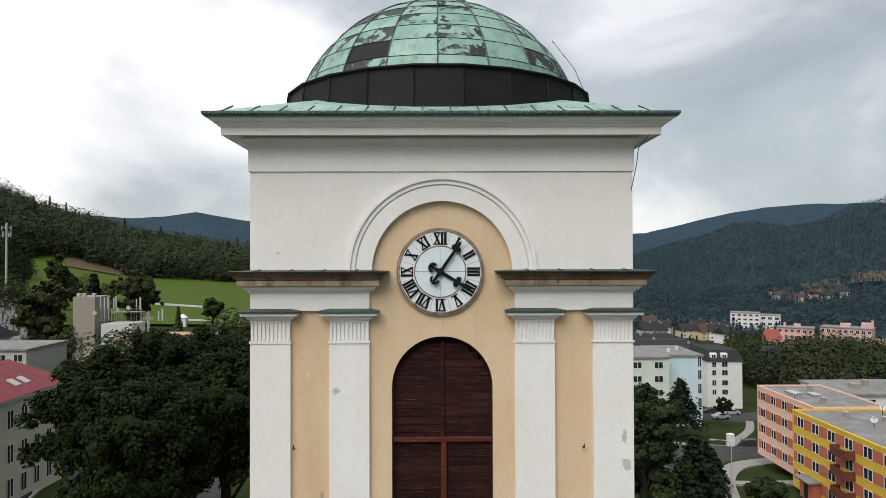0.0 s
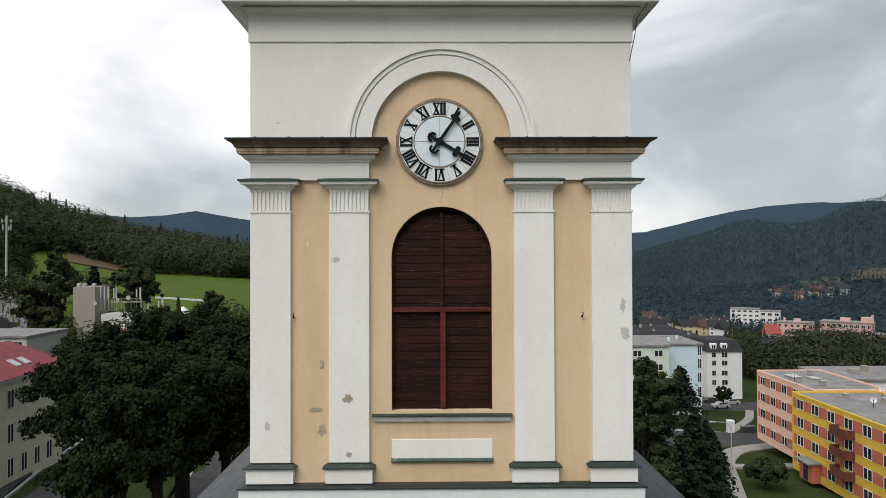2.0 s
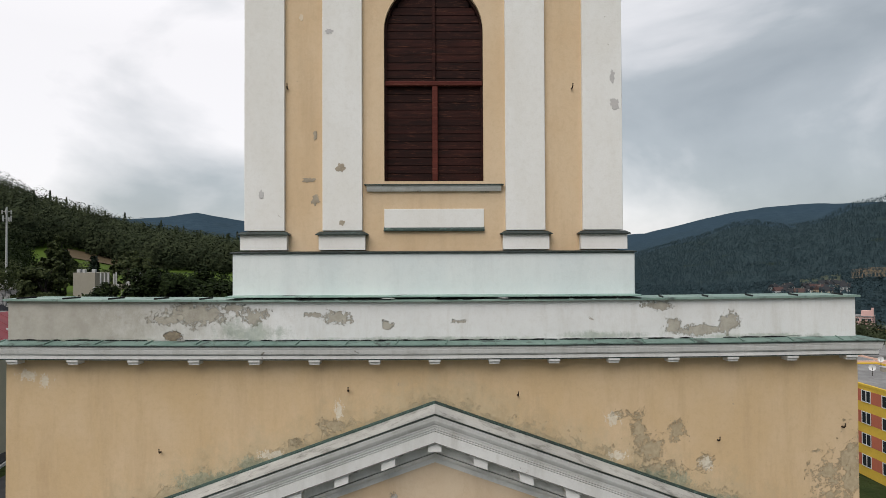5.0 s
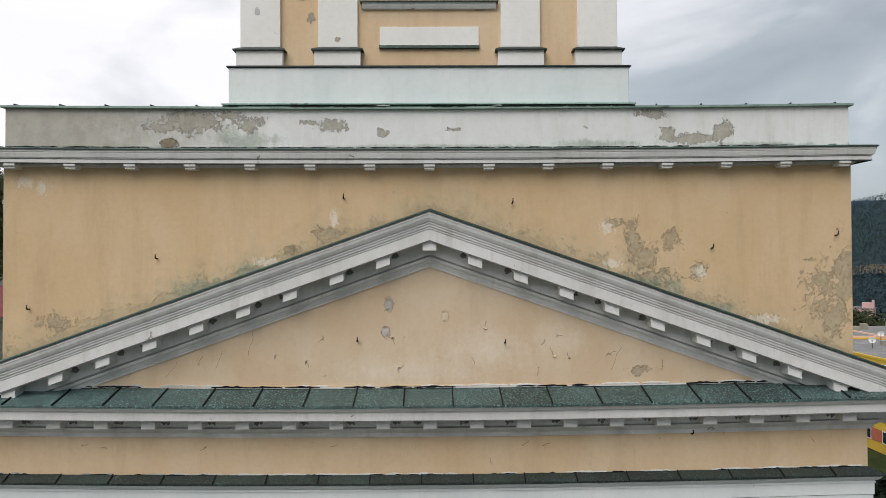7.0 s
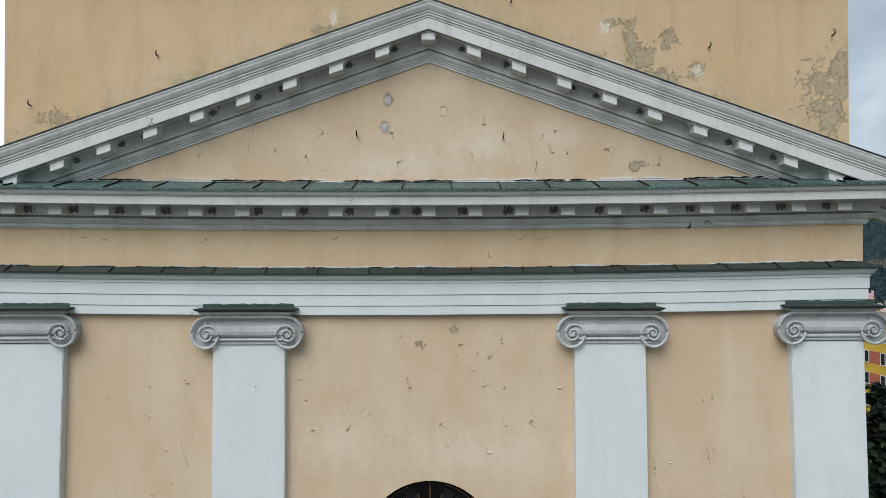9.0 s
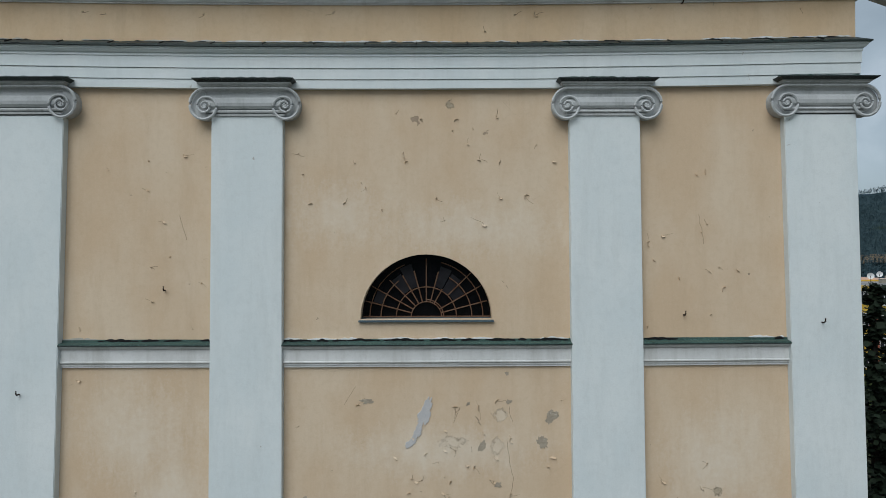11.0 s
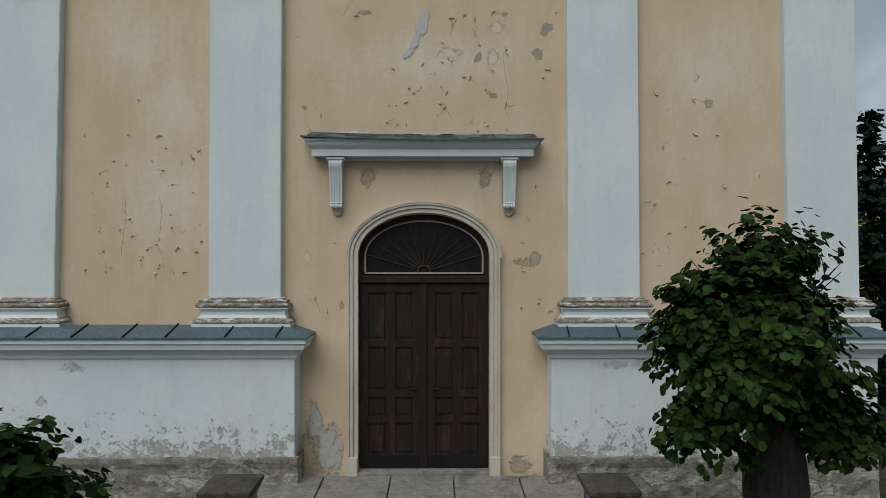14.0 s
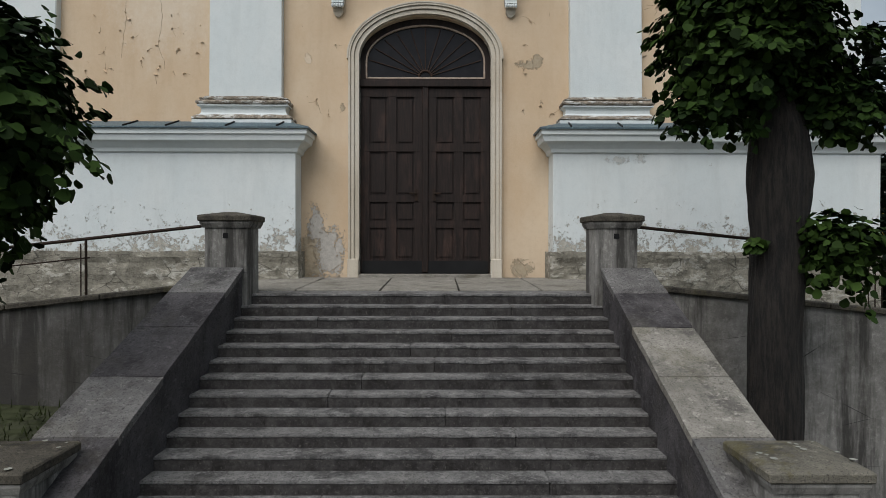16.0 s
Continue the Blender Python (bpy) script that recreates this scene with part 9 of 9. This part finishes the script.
masters = [cottage(SNOW, paint("rust_tile", (0.075, 0.045, 0.042)), 1), cottage(CREAM, ROOF_DARK, 2), cottage(SNOW, ROOF_DARK, 3), cottage(paint("tan_paint", (0.5, 0.38, 0.25)), paint("brown_tile", (0.075, 0.05, 0.045)), 4)]
count = 0
for k in range(40):
    az, r = (rr.uniform(17.8, 24.6), rr.uniform(432, 500)) if k % 3 == 0 else (rr.uniform(27.5, 32.5), rr.uniform(850, 960)) if k % 9 else (rr.uniform(26, 36), rr.uniform(560, 800))
    x, y = polar(az, r)
    if r < 420 and (145 < x < 265 or (x < 96 and y < 245)):
        continue
    m = pose(x, y, height(x, y) + 0.5, 0, 0, rr.uniform(-35, 35))
    if count < 4:
        masters[count].matrix_basis = m
    else:
        copy_thing(masters[1 + k % 2 if r < 450 else rr.choice((2, 2, 1, 2, 3, 2, 2, 0))], m)
    count += 1

# single trees by the meadow and the aerial tower
for k, (x, y, z0, h, r) in enumerate(((-104.3, 161, 4, 21, 7.4), (-97, 197, 7, 21, 7.4), (-131, 213, 10, 24.5, 4.6), (-85, 234, 6, 9.5, 4.2), (-142, 236, 11, 15, 6.5))):
    broad_tree(x, y, z0, h, r, 130 + k, "large round broadleaved tree by the meadow", OLIVE_TREE, 0.5, 352, 90, "trees by the meadow")
conifer(-121.5, 218, 8, 17, 6.2, 140, "dark dense evergreen by the meadow", 0.8)

# street things
PAINT_SILVER, PAINT_DARK = plain("silver_paint", (0.45, 0.46, 0.47), (0.5, 0.51, 0.52), 2, 0.35, 0.4), plain("dark_paint", (0.03, 0.03, 0.035), (0.05, 0.05, 0.055), 2, 0.35)


def car(x, y, turn, colour, label):
    ob = thing("car", label, "car", (x, y, height(x, y) + 0.3), "parked cars")
    prof = [(-2.1, 0.3), (-2.15, 0.75), (-1.9, 0.95), (-1.1, 1.02), (-0.6, 1.45), (0.9, 1.5), (1.7, 1.0), (2.1, 0.9), (2.15, 0.3)]
    bm = bmesh.new()
    rings = [[bm.verts.new((px, py * (0.86 if pz > 1.1 else 1), pz)) for px, pz in prof] for py in (-0.85, 0.85)]
    bm.faces.new(rings[0])
    bm.faces.new(rings[1])
    for k in range(len(prof)):
        j = (k + 1) % len(prof)
        bm.faces.new((rings[0][k], rings[0][j], rings[1][j], rings[1][k]))
    part("body", bm, colour, ob)
    for s in (-1, 1):
        bm = bmesh.new()
        v = [bm.verts.new((px, s * 0.80, pz)) for px, pz in ((-0.95, 1.06), (-0.55, 1.40), (0.85, 1.43), (1.4, 1.05))]
        bm.faces.new(v)
        for q in v:
            q.co.y = s * (0.86 if q.co.z < 1.1 else 0.78)
        part("side_window", bm, PANE, ob)
        for px in (-1.35, 1.35):
            bm = bmesh.new()
            rod(bm, (px, s * 0.7, 0.33), (px, s * 0.88, 0.33), 0.33, n=14)
            part("wheel", bm, TAR, ob)
    ob.rotation_euler = (0, 0, radians(turn))


for x, y, t, c, l in ((70.2, 148, 8, PAINT_SILVER, "silver estate car parked by the white house"), (76, 155, 0, PAINT_SILVER, "silver hatchback parked by the white house"), (71, 156, 5, PAINT_DARK, "dark car parked by the white house"), (92, 160, 20, PAINT_SILVER, "pale car parked along the street")):
    car(x, y, t, c, l)
lamp = thing("street_lamp", "grey steel street lamp with a curved arm", "street lamp", (42.7, 82, height(42.7, 82)))
bm = bmesh.new()
tube(bm, [Vector(p) for p in ((0, 0, -0.5), (0, 0, 7.0), (-0.3, 0, 7.7), (-1.0, 0, 8.0), (-2.4, 0, 8.1))], lambda i: 0.09 - 0.012 * i, 8)
part("pole", bm, PAINT_SILVER, lamp)
boxed("lamp_head", (-3.2, -2.3, -0.15, 0.15, 8.02, 8.18), PAINT_SILVER, lamp)
booth = thing("portable_toilet", "white portable cabin on the pavement", "cabin", (57.4, 114.5, height(57.4, 114.5) + 0.4))
boxed("body", (-0.6, 0.6, -0.6, 0.6, 0, 2.3), SNOW, booth, "", 0.06)
boxed("roof", (-0.65, 0.65, -0.65, 0.65, 2.3, 2.5), SNOW, booth, "", 0.08)
BIN_BLUE = plain("blue_plastic", (0.015, 0.03, 0.16), (0.02, 0.04, 0.2), 3, 0.5)
for k, (x, y, c, l) in enumerate(((-55.0, 76.5, BIN_BLUE, "blue waste container by the lane"), (-55.8, 79.2, YELLOW, "yellow waste container by the lane"), (60.6, 115.2, PAINT_DARK, "dark waste container on the pavement"), (62.2, 115.8, PAINT_DARK, "dark waste container on the pavement"))):
    ob = thing("waste_container", l, "bin", (x, y, height(x, y) + 0.35), "waste containers")
    boxed("body", (-0.7, 0.7, -0.5, 0.5, 0, 1.1), c, ob, "", 0.05)
    boxed("lid", (-0.73, 0.73, -0.53, 0.53, 1.1, 1.3), c, ob, "", 0.06)


# ---- wear of the plaster ----
WR = random.Random(77)
LAYER = [0]


def bare_patch(x, z, w, h, y, material, label="", parts=1, name="bare_patch", turn=0.0):
    """A ragged shallow spot where the paint or render has come away; it lies on the wall at y."""
    for k in range(parts):
        cx = x + (WR.uniform(-0.5, 0.5) * w if parts > 1 else 0)
        cz = z + (WR.uniform(-0.5, 0.5) * h if parts > 1 else 0)
        sw, sh = (w, h) if parts == 1 else (w * WR.uniform(0.2, 0.6), h * WR.uniform(0.2, 0.6))
        seed = WR.uniform(0, 100)
        LAYER[0] = (LAYER[0] + 1) % 17
        n = 64
        bm = bmesh.new()
        ring, rim = [], []
        for i in range(n):
            a = 2 * math.pi * i / n
            r = 0.5 * (0.8 + 0.42 * noise.noise(Vector((math.cos(a) * 1.5, math.sin(a) * 1.5, seed))) + 0.26 * noise.noise(Vector((math.cos(a) * 4, math.sin(a) * 4, seed + 7))) + 0.16 * noise.noise(Vector((math.cos(a) * 11, math.sin(a) * 11, seed + 3))))
            px, pz = sw * r * math.cos(a), sh * r * math.sin(a)
            px, pz = cx + px * math.cos(turn) - pz * math.sin(turn), cz + px * math.sin(turn) + pz * math.cos(turn)
            ring.append(bm.verts.new((px, y - 0.003 - 0.0006 * LAYER[0], pz)))
            rim.append(bm.verts.new((cx + (px - cx) * 1.02, y + 0.003, cz + (pz - cz) * 1.02)))
        bm.faces.new(ring)
        for i in range(n):
            j = (i + 1) % n
            bm.faces.new((ring[i], ring[j], rim[j], rim[i]))
        part(name, bm, material, church, label)


for x, z, w, h, y, m in ((-1.8, 24.55, 0.2, 0.22, TY, BARE), (-1.78, 23.5, 0.12, 0.14, TY, BARE), (-2.02, 27.2, 0.16, 0.12, TY, LILAC), (3.47, 26.33, 0.12, 0.3, TY, LILAC), (3.5, 25.8, 0.2, 0.26, TY, LILAC), (-3.33, 24.03, 0.12, 0.2, TY, LILAC),
                         (-2.42, 24.33, 0.34, 0.12, TY + 0.08, BARE), (-2.3, 23.95, 0.18, 0.22, TY + 0.08, BARE), (-2.57, 27.5, 0.08, 0.12, TY + 0.08, CREAMY), (-0.95, 29.25, 0.12, 0.35, TY + 0.08, CREAMY), (-0.57, 30.62, 0.18, 0.14, TY + 0.08, CREAMY), (-2.3, 25.2, 0.1, 0.2, TY + 0.08, BARE), (1.0, 24.12, 0.3, 0.08, TY + 0.08, BARE)):
    bare_patch(x, z, w, h, y, m, "flaked spot on the tower")
for x, z, w, h, turn, m in ((-0.04, 8.46, 0.72, 0.26, 1.2, LILAC), (-0.3, 7.93, 0.24, 0.14, 0.7, LILAC), (-0.17, 8.12, 0.3, 0.16, 1.1, LILAC), (-1.1, 8.71, 0.3, 0.13, 0.1, BARE), (2.31, 8.4, 0.3, 0.24, 0.8, BARE), (2.14, 7.94, 0.3, 0.22, -0.9, BARE),
                            (1.02, 7.86, 0.22, 0.16, 1.0, BARE), (1.52, 8.68, 0.13, 0.09, 0.3, BARE), (0.77, 8.65, 0.09, 0.07, 0.5, BARE), (1.49, 9.21, 0.08, 0.08, 0, BARE), (1.32, 7.15, 0.16, 0.12, 0.2, BARE), (-2.25, 6.92, 0.13, 0.08, 0, BARE)):
    bare_patch(x, z, w, h, 0.0, m, "flaked spot of the facade", turn=turn)
# curled flakes and hairline fissures of the paint
flakes, cracks = bmesh.new(), bmesh.new()


def flake(x, z, y, size):
    a = WR.uniform(0, math.pi)
    n = 5
    curve = WR.uniform(-1.2, 1.2)
    up, low = [], []
    for i in range(n):
        t = (i / (n - 1) - 0.5) * size
        b = a + curve * t / max(size, 0.01)
        px, pz = x + t * math.cos(b), z + t * math.sin(b)
        w = 0.03 * (1 - (2 * i / (n - 1) - 1) ** 2) * min(1, size / 0.12) + 0.004
        up.append(flakes.verts.new((px - w * math.sin(b), y - 0.026, pz + w * math.cos(b))))
        low.append(flakes.verts.new((px, y - 0.001, pz)))
    for i in range(n - 1):
        flakes.faces.new((low[i], low[i + 1], up[i + 1], up[i]))


def fissure(x, z, y, length, width=0.008, up=None):
    a = up if up is not None else WR.uniform(0, 2 * math.pi)
    pts = [(x, z)]
    for i in range(int(length / 0.04) + 2):
        a += WR.uniform(-0.45, 0.45)
        a = a * 0.7 + up * 0.3 if up is not None else a
        pts.append((pts[-1][0] + 0.04 * math.cos(a), pts[-1][1] + 0.04 * math.sin(a)))
    for (xa, za), (xb, zb) in zip(pts, pts[1:]):
        d = math.hypot(xb - xa, zb - za)
        nx, nz = -(zb - za) / d * width / 2, (xb - xa) / d * width / 2
        cracks.faces.new([cracks.verts.new((px, y - 0.0025, pz)) for px, pz in ((xa - nx, za - nz), (xa + nx, za + nz), (xb + nx, zb + nz), (xb - nx, zb - nz))])


FIELDS = ((-0.9, 1.7, 6.5, 7.8, 30), (-2.4, 2.5, 6.5, 9.0, 9), (0.2, 1.6, 7.7, 8.7, 12), (-2.5, 2.5, 11.8, 14.2, 26), (-6.5, -4.05, 3.8, 6.2, 44), (-6.5, -4.05, 6.2, 9.2, 5), (-6.5, -4.05, 10.0, 13.6, 10), (4.05, 6.5, 3.8, 6.4, 26), (4.05, 6.5, 6.4, 9.2, 6), (4.05, 6.5, 10.0, 13.6, 16), (-2.4, -1.6, 3.0, 5.6, 6), (1.6, 2.4, 3.0, 5.6, 8))
for x0, x1, z0, z1, n in FIELDS:
    for i in range(n):
        x, z = WR.uniform(x0, x1), z0 + (z1 - z0) * WR.random() ** 1.3
        size = WR.choice((0.025, 0.03, 0.04, 0.05, 0.07, 0.09, 0.12))
        flake(x, z, 0.0, size)
        for turn in range(WR.choice((0, 0, 0, 1, 1, 2))):
            fissure(x, z, 0.0, size * WR.uniform(0.6, 1.8), WR.uniform(0.003, 0.006))
for x, z, y, l, a in ((1.6, 6.7, 0.0, 1.2, 1.7), (-1.52, 8.64, 0.0, 0.32, 1.3), (0.5, 8.3, 0.0, 0.25, 1.4), (1.6, 8.3, 0.0, 0.25, 1.6), (-4.9, 3.9, 0.0, 1.3, 1.57), (-5.7, 4.1, 0.0, 1.0, 1.5), (-3.3, 17.5, -0.06, 0.6, 1.4), (-4.8, 17.1, -0.06, 0.3, 1.2), (-3.9, 17.25, -0.06, 0.3, 1.0), (5.16, 11.6, 0.0, 0.5, 1.6), (-4.43, 11.7, 0.0, 0.4, 1.7), (-0.02, 28.3, TY + 0.08, 0.3, 1.6), (3.3, 17.2, -0.06, 0.4, 0.9), (-5.5, 17.1, -0.06, 0.3, 1.3)):
    fissure(x, z, y, l, 0.005, a)
for x0, x1, z0, z1, n, y in ((-4.5, 5.0, 17.1, 18.0, 16, -0.06), (-7, 7, 15.5, 16.0, 8, -0.08), (-3.5, 3.5, 22.15, 22.8, 0, 0.4), (-7.5, 7.5, 21.4, 22.0, 0, 0.05)):
    for i in range(n):
        x, z = WR.uniform(x0, x1), WR.uniform(z0, z1)
        flake(x, z, y, WR.choice((0.05, 0.08, 0.12)))
        fissure(x, z, y, WR.uniform(0.04, 0.12), 0.008)
# dark patches on the recess wall beside the modillions
for k in range(-9, 10):
    for dx, w in ((0.2 if k < 0 else -0.2, 0.13), (0.27 if k < 0 else -0.27, 0.08)):
        x = 0.825 * k + dx
        bare_patch(x, 16.43 + settle(x, 16.5), w, 0.16, -0.252, DARK_PLASTER, "dark patch beside the modillion", name="dark_patch")
for s in (-1, 1):
    for k in range(1, 10):
        x = (0.821 if s < 0 else 0.808) * k - (0.2 if k % 3 else -0.19)
        bare_patch(s * x, APEX - 0.57 - SLOPE * x, 0.16, 0.13, -0.202, DARK_PLASTER, "dark patch beside the modillion", name="dark_patch")
tagged(part("flaking_paint", flakes, OCHRE_LOW, church, "curled flakes of ochre paint"), kind="stuff")
tagged(part("fissure_web", cracks, FISSURE, church, "fine dark fissures in the plaster"), kind="stuff")

# iron hooks in the walls
for x, z, y in ((-2.83, 26.1, TY + 0.08), (2.69, 26.1, TY + 0.08), (-1.59, 20.37, 0.1), (1.53, 20.27, 0.1), (-5.03, 19.27, 0.1), (5.23, 19.42, 0.1), (-7.37, 18.35, 0.1), (7.55, 19.65, 0.1), (-1.32, 17.75, -0.06), (1.36, 17.71, -0.06), (-4.82, 10.77, 0.0), (4.78, 10.28, 0.0), (7.27, 10.15, FRONT_Y), (4.75, 16.05, -0.08), (-7.4, 8.9, FRONT_Y)):
    bm = bmesh.new()
    tube(bm, [Vector((x, y + 0.02, z)), Vector((x, y - 0.07, z)), Vector((x + 0.005, y - 0.1, z + 0.03)), Vector((x + 0.005, y - 0.1, z + 0.08))], 0.014, 6)
    part("iron_hook", bm, IRON, church, "rusty iron hook")

# lichen and leaves on the stones
LICHEN = plain("pale_lichen", (0.22, 0.225, 0.20), (0.30, 0.30, 0.26), 9, 0.9)
bm = bmesh.new()
for i in range(22):
    s = WR.choice((-1, 1))
    x, y = s * 3.06 + WR.uniform(-0.36, 0.36), -7.2 + WR.uniform(-0.36, 0.36)
    d = max(abs(x - s * 3.06), abs(y + 7.2))
    r = WR.uniform(0.012, 0.035)
    zt = -0.96 - 0.05 * max(0.0, (d - 0.11) / 0.33) + 0.006
    bm.faces.new([bm.verts.new((x + r * math.cos(2 * math.pi * k / 7) * WR.uniform(0.7, 1.1), y + r * math.sin(2 * math.pi * k / 7) * WR.uniform(0.7, 1.1), zt)) for k in range(7)])
tagged(finish("lichen_spots", bm, LICHEN), "pale lichen spots on the cap stones", "lichen", kind="stuff")
bm = bmesh.new()
for i in range(5200):
    s = -1 if i % 3 else 1
    x, y = (WR.uniform(-9.0, -3.2), WR.uniform(-11, -3.7)) if s < 0 else (WR.uniform(3.3, 9.5), WR.uniform(-10, -3.7))
    z = height(x, y)
    h, a = WR.uniform(0.04, 0.14), WR.uniform(0, 6.28)
    dx, dy = 0.012 * math.cos(a), 0.012 * math.sin(a)
    bm.faces.new([bm.verts.new(p) for p in ((x - dx, y - dy, z - 0.01), (x + dx, y + dy, z - 0.01), (x + WR.uniform(-0.05, 0.05), y + WR.uniform(-0.05, 0.05), z + h))])
tagged(finish("grass_tufts", bm, leaf_material("short_grass", (0.02, 0.03, 0.008), (0.05, 0.062, 0.02), (0.03, 0.038, 0.012))), "short grass and weeds below the walls", "grass", kind="stuff")
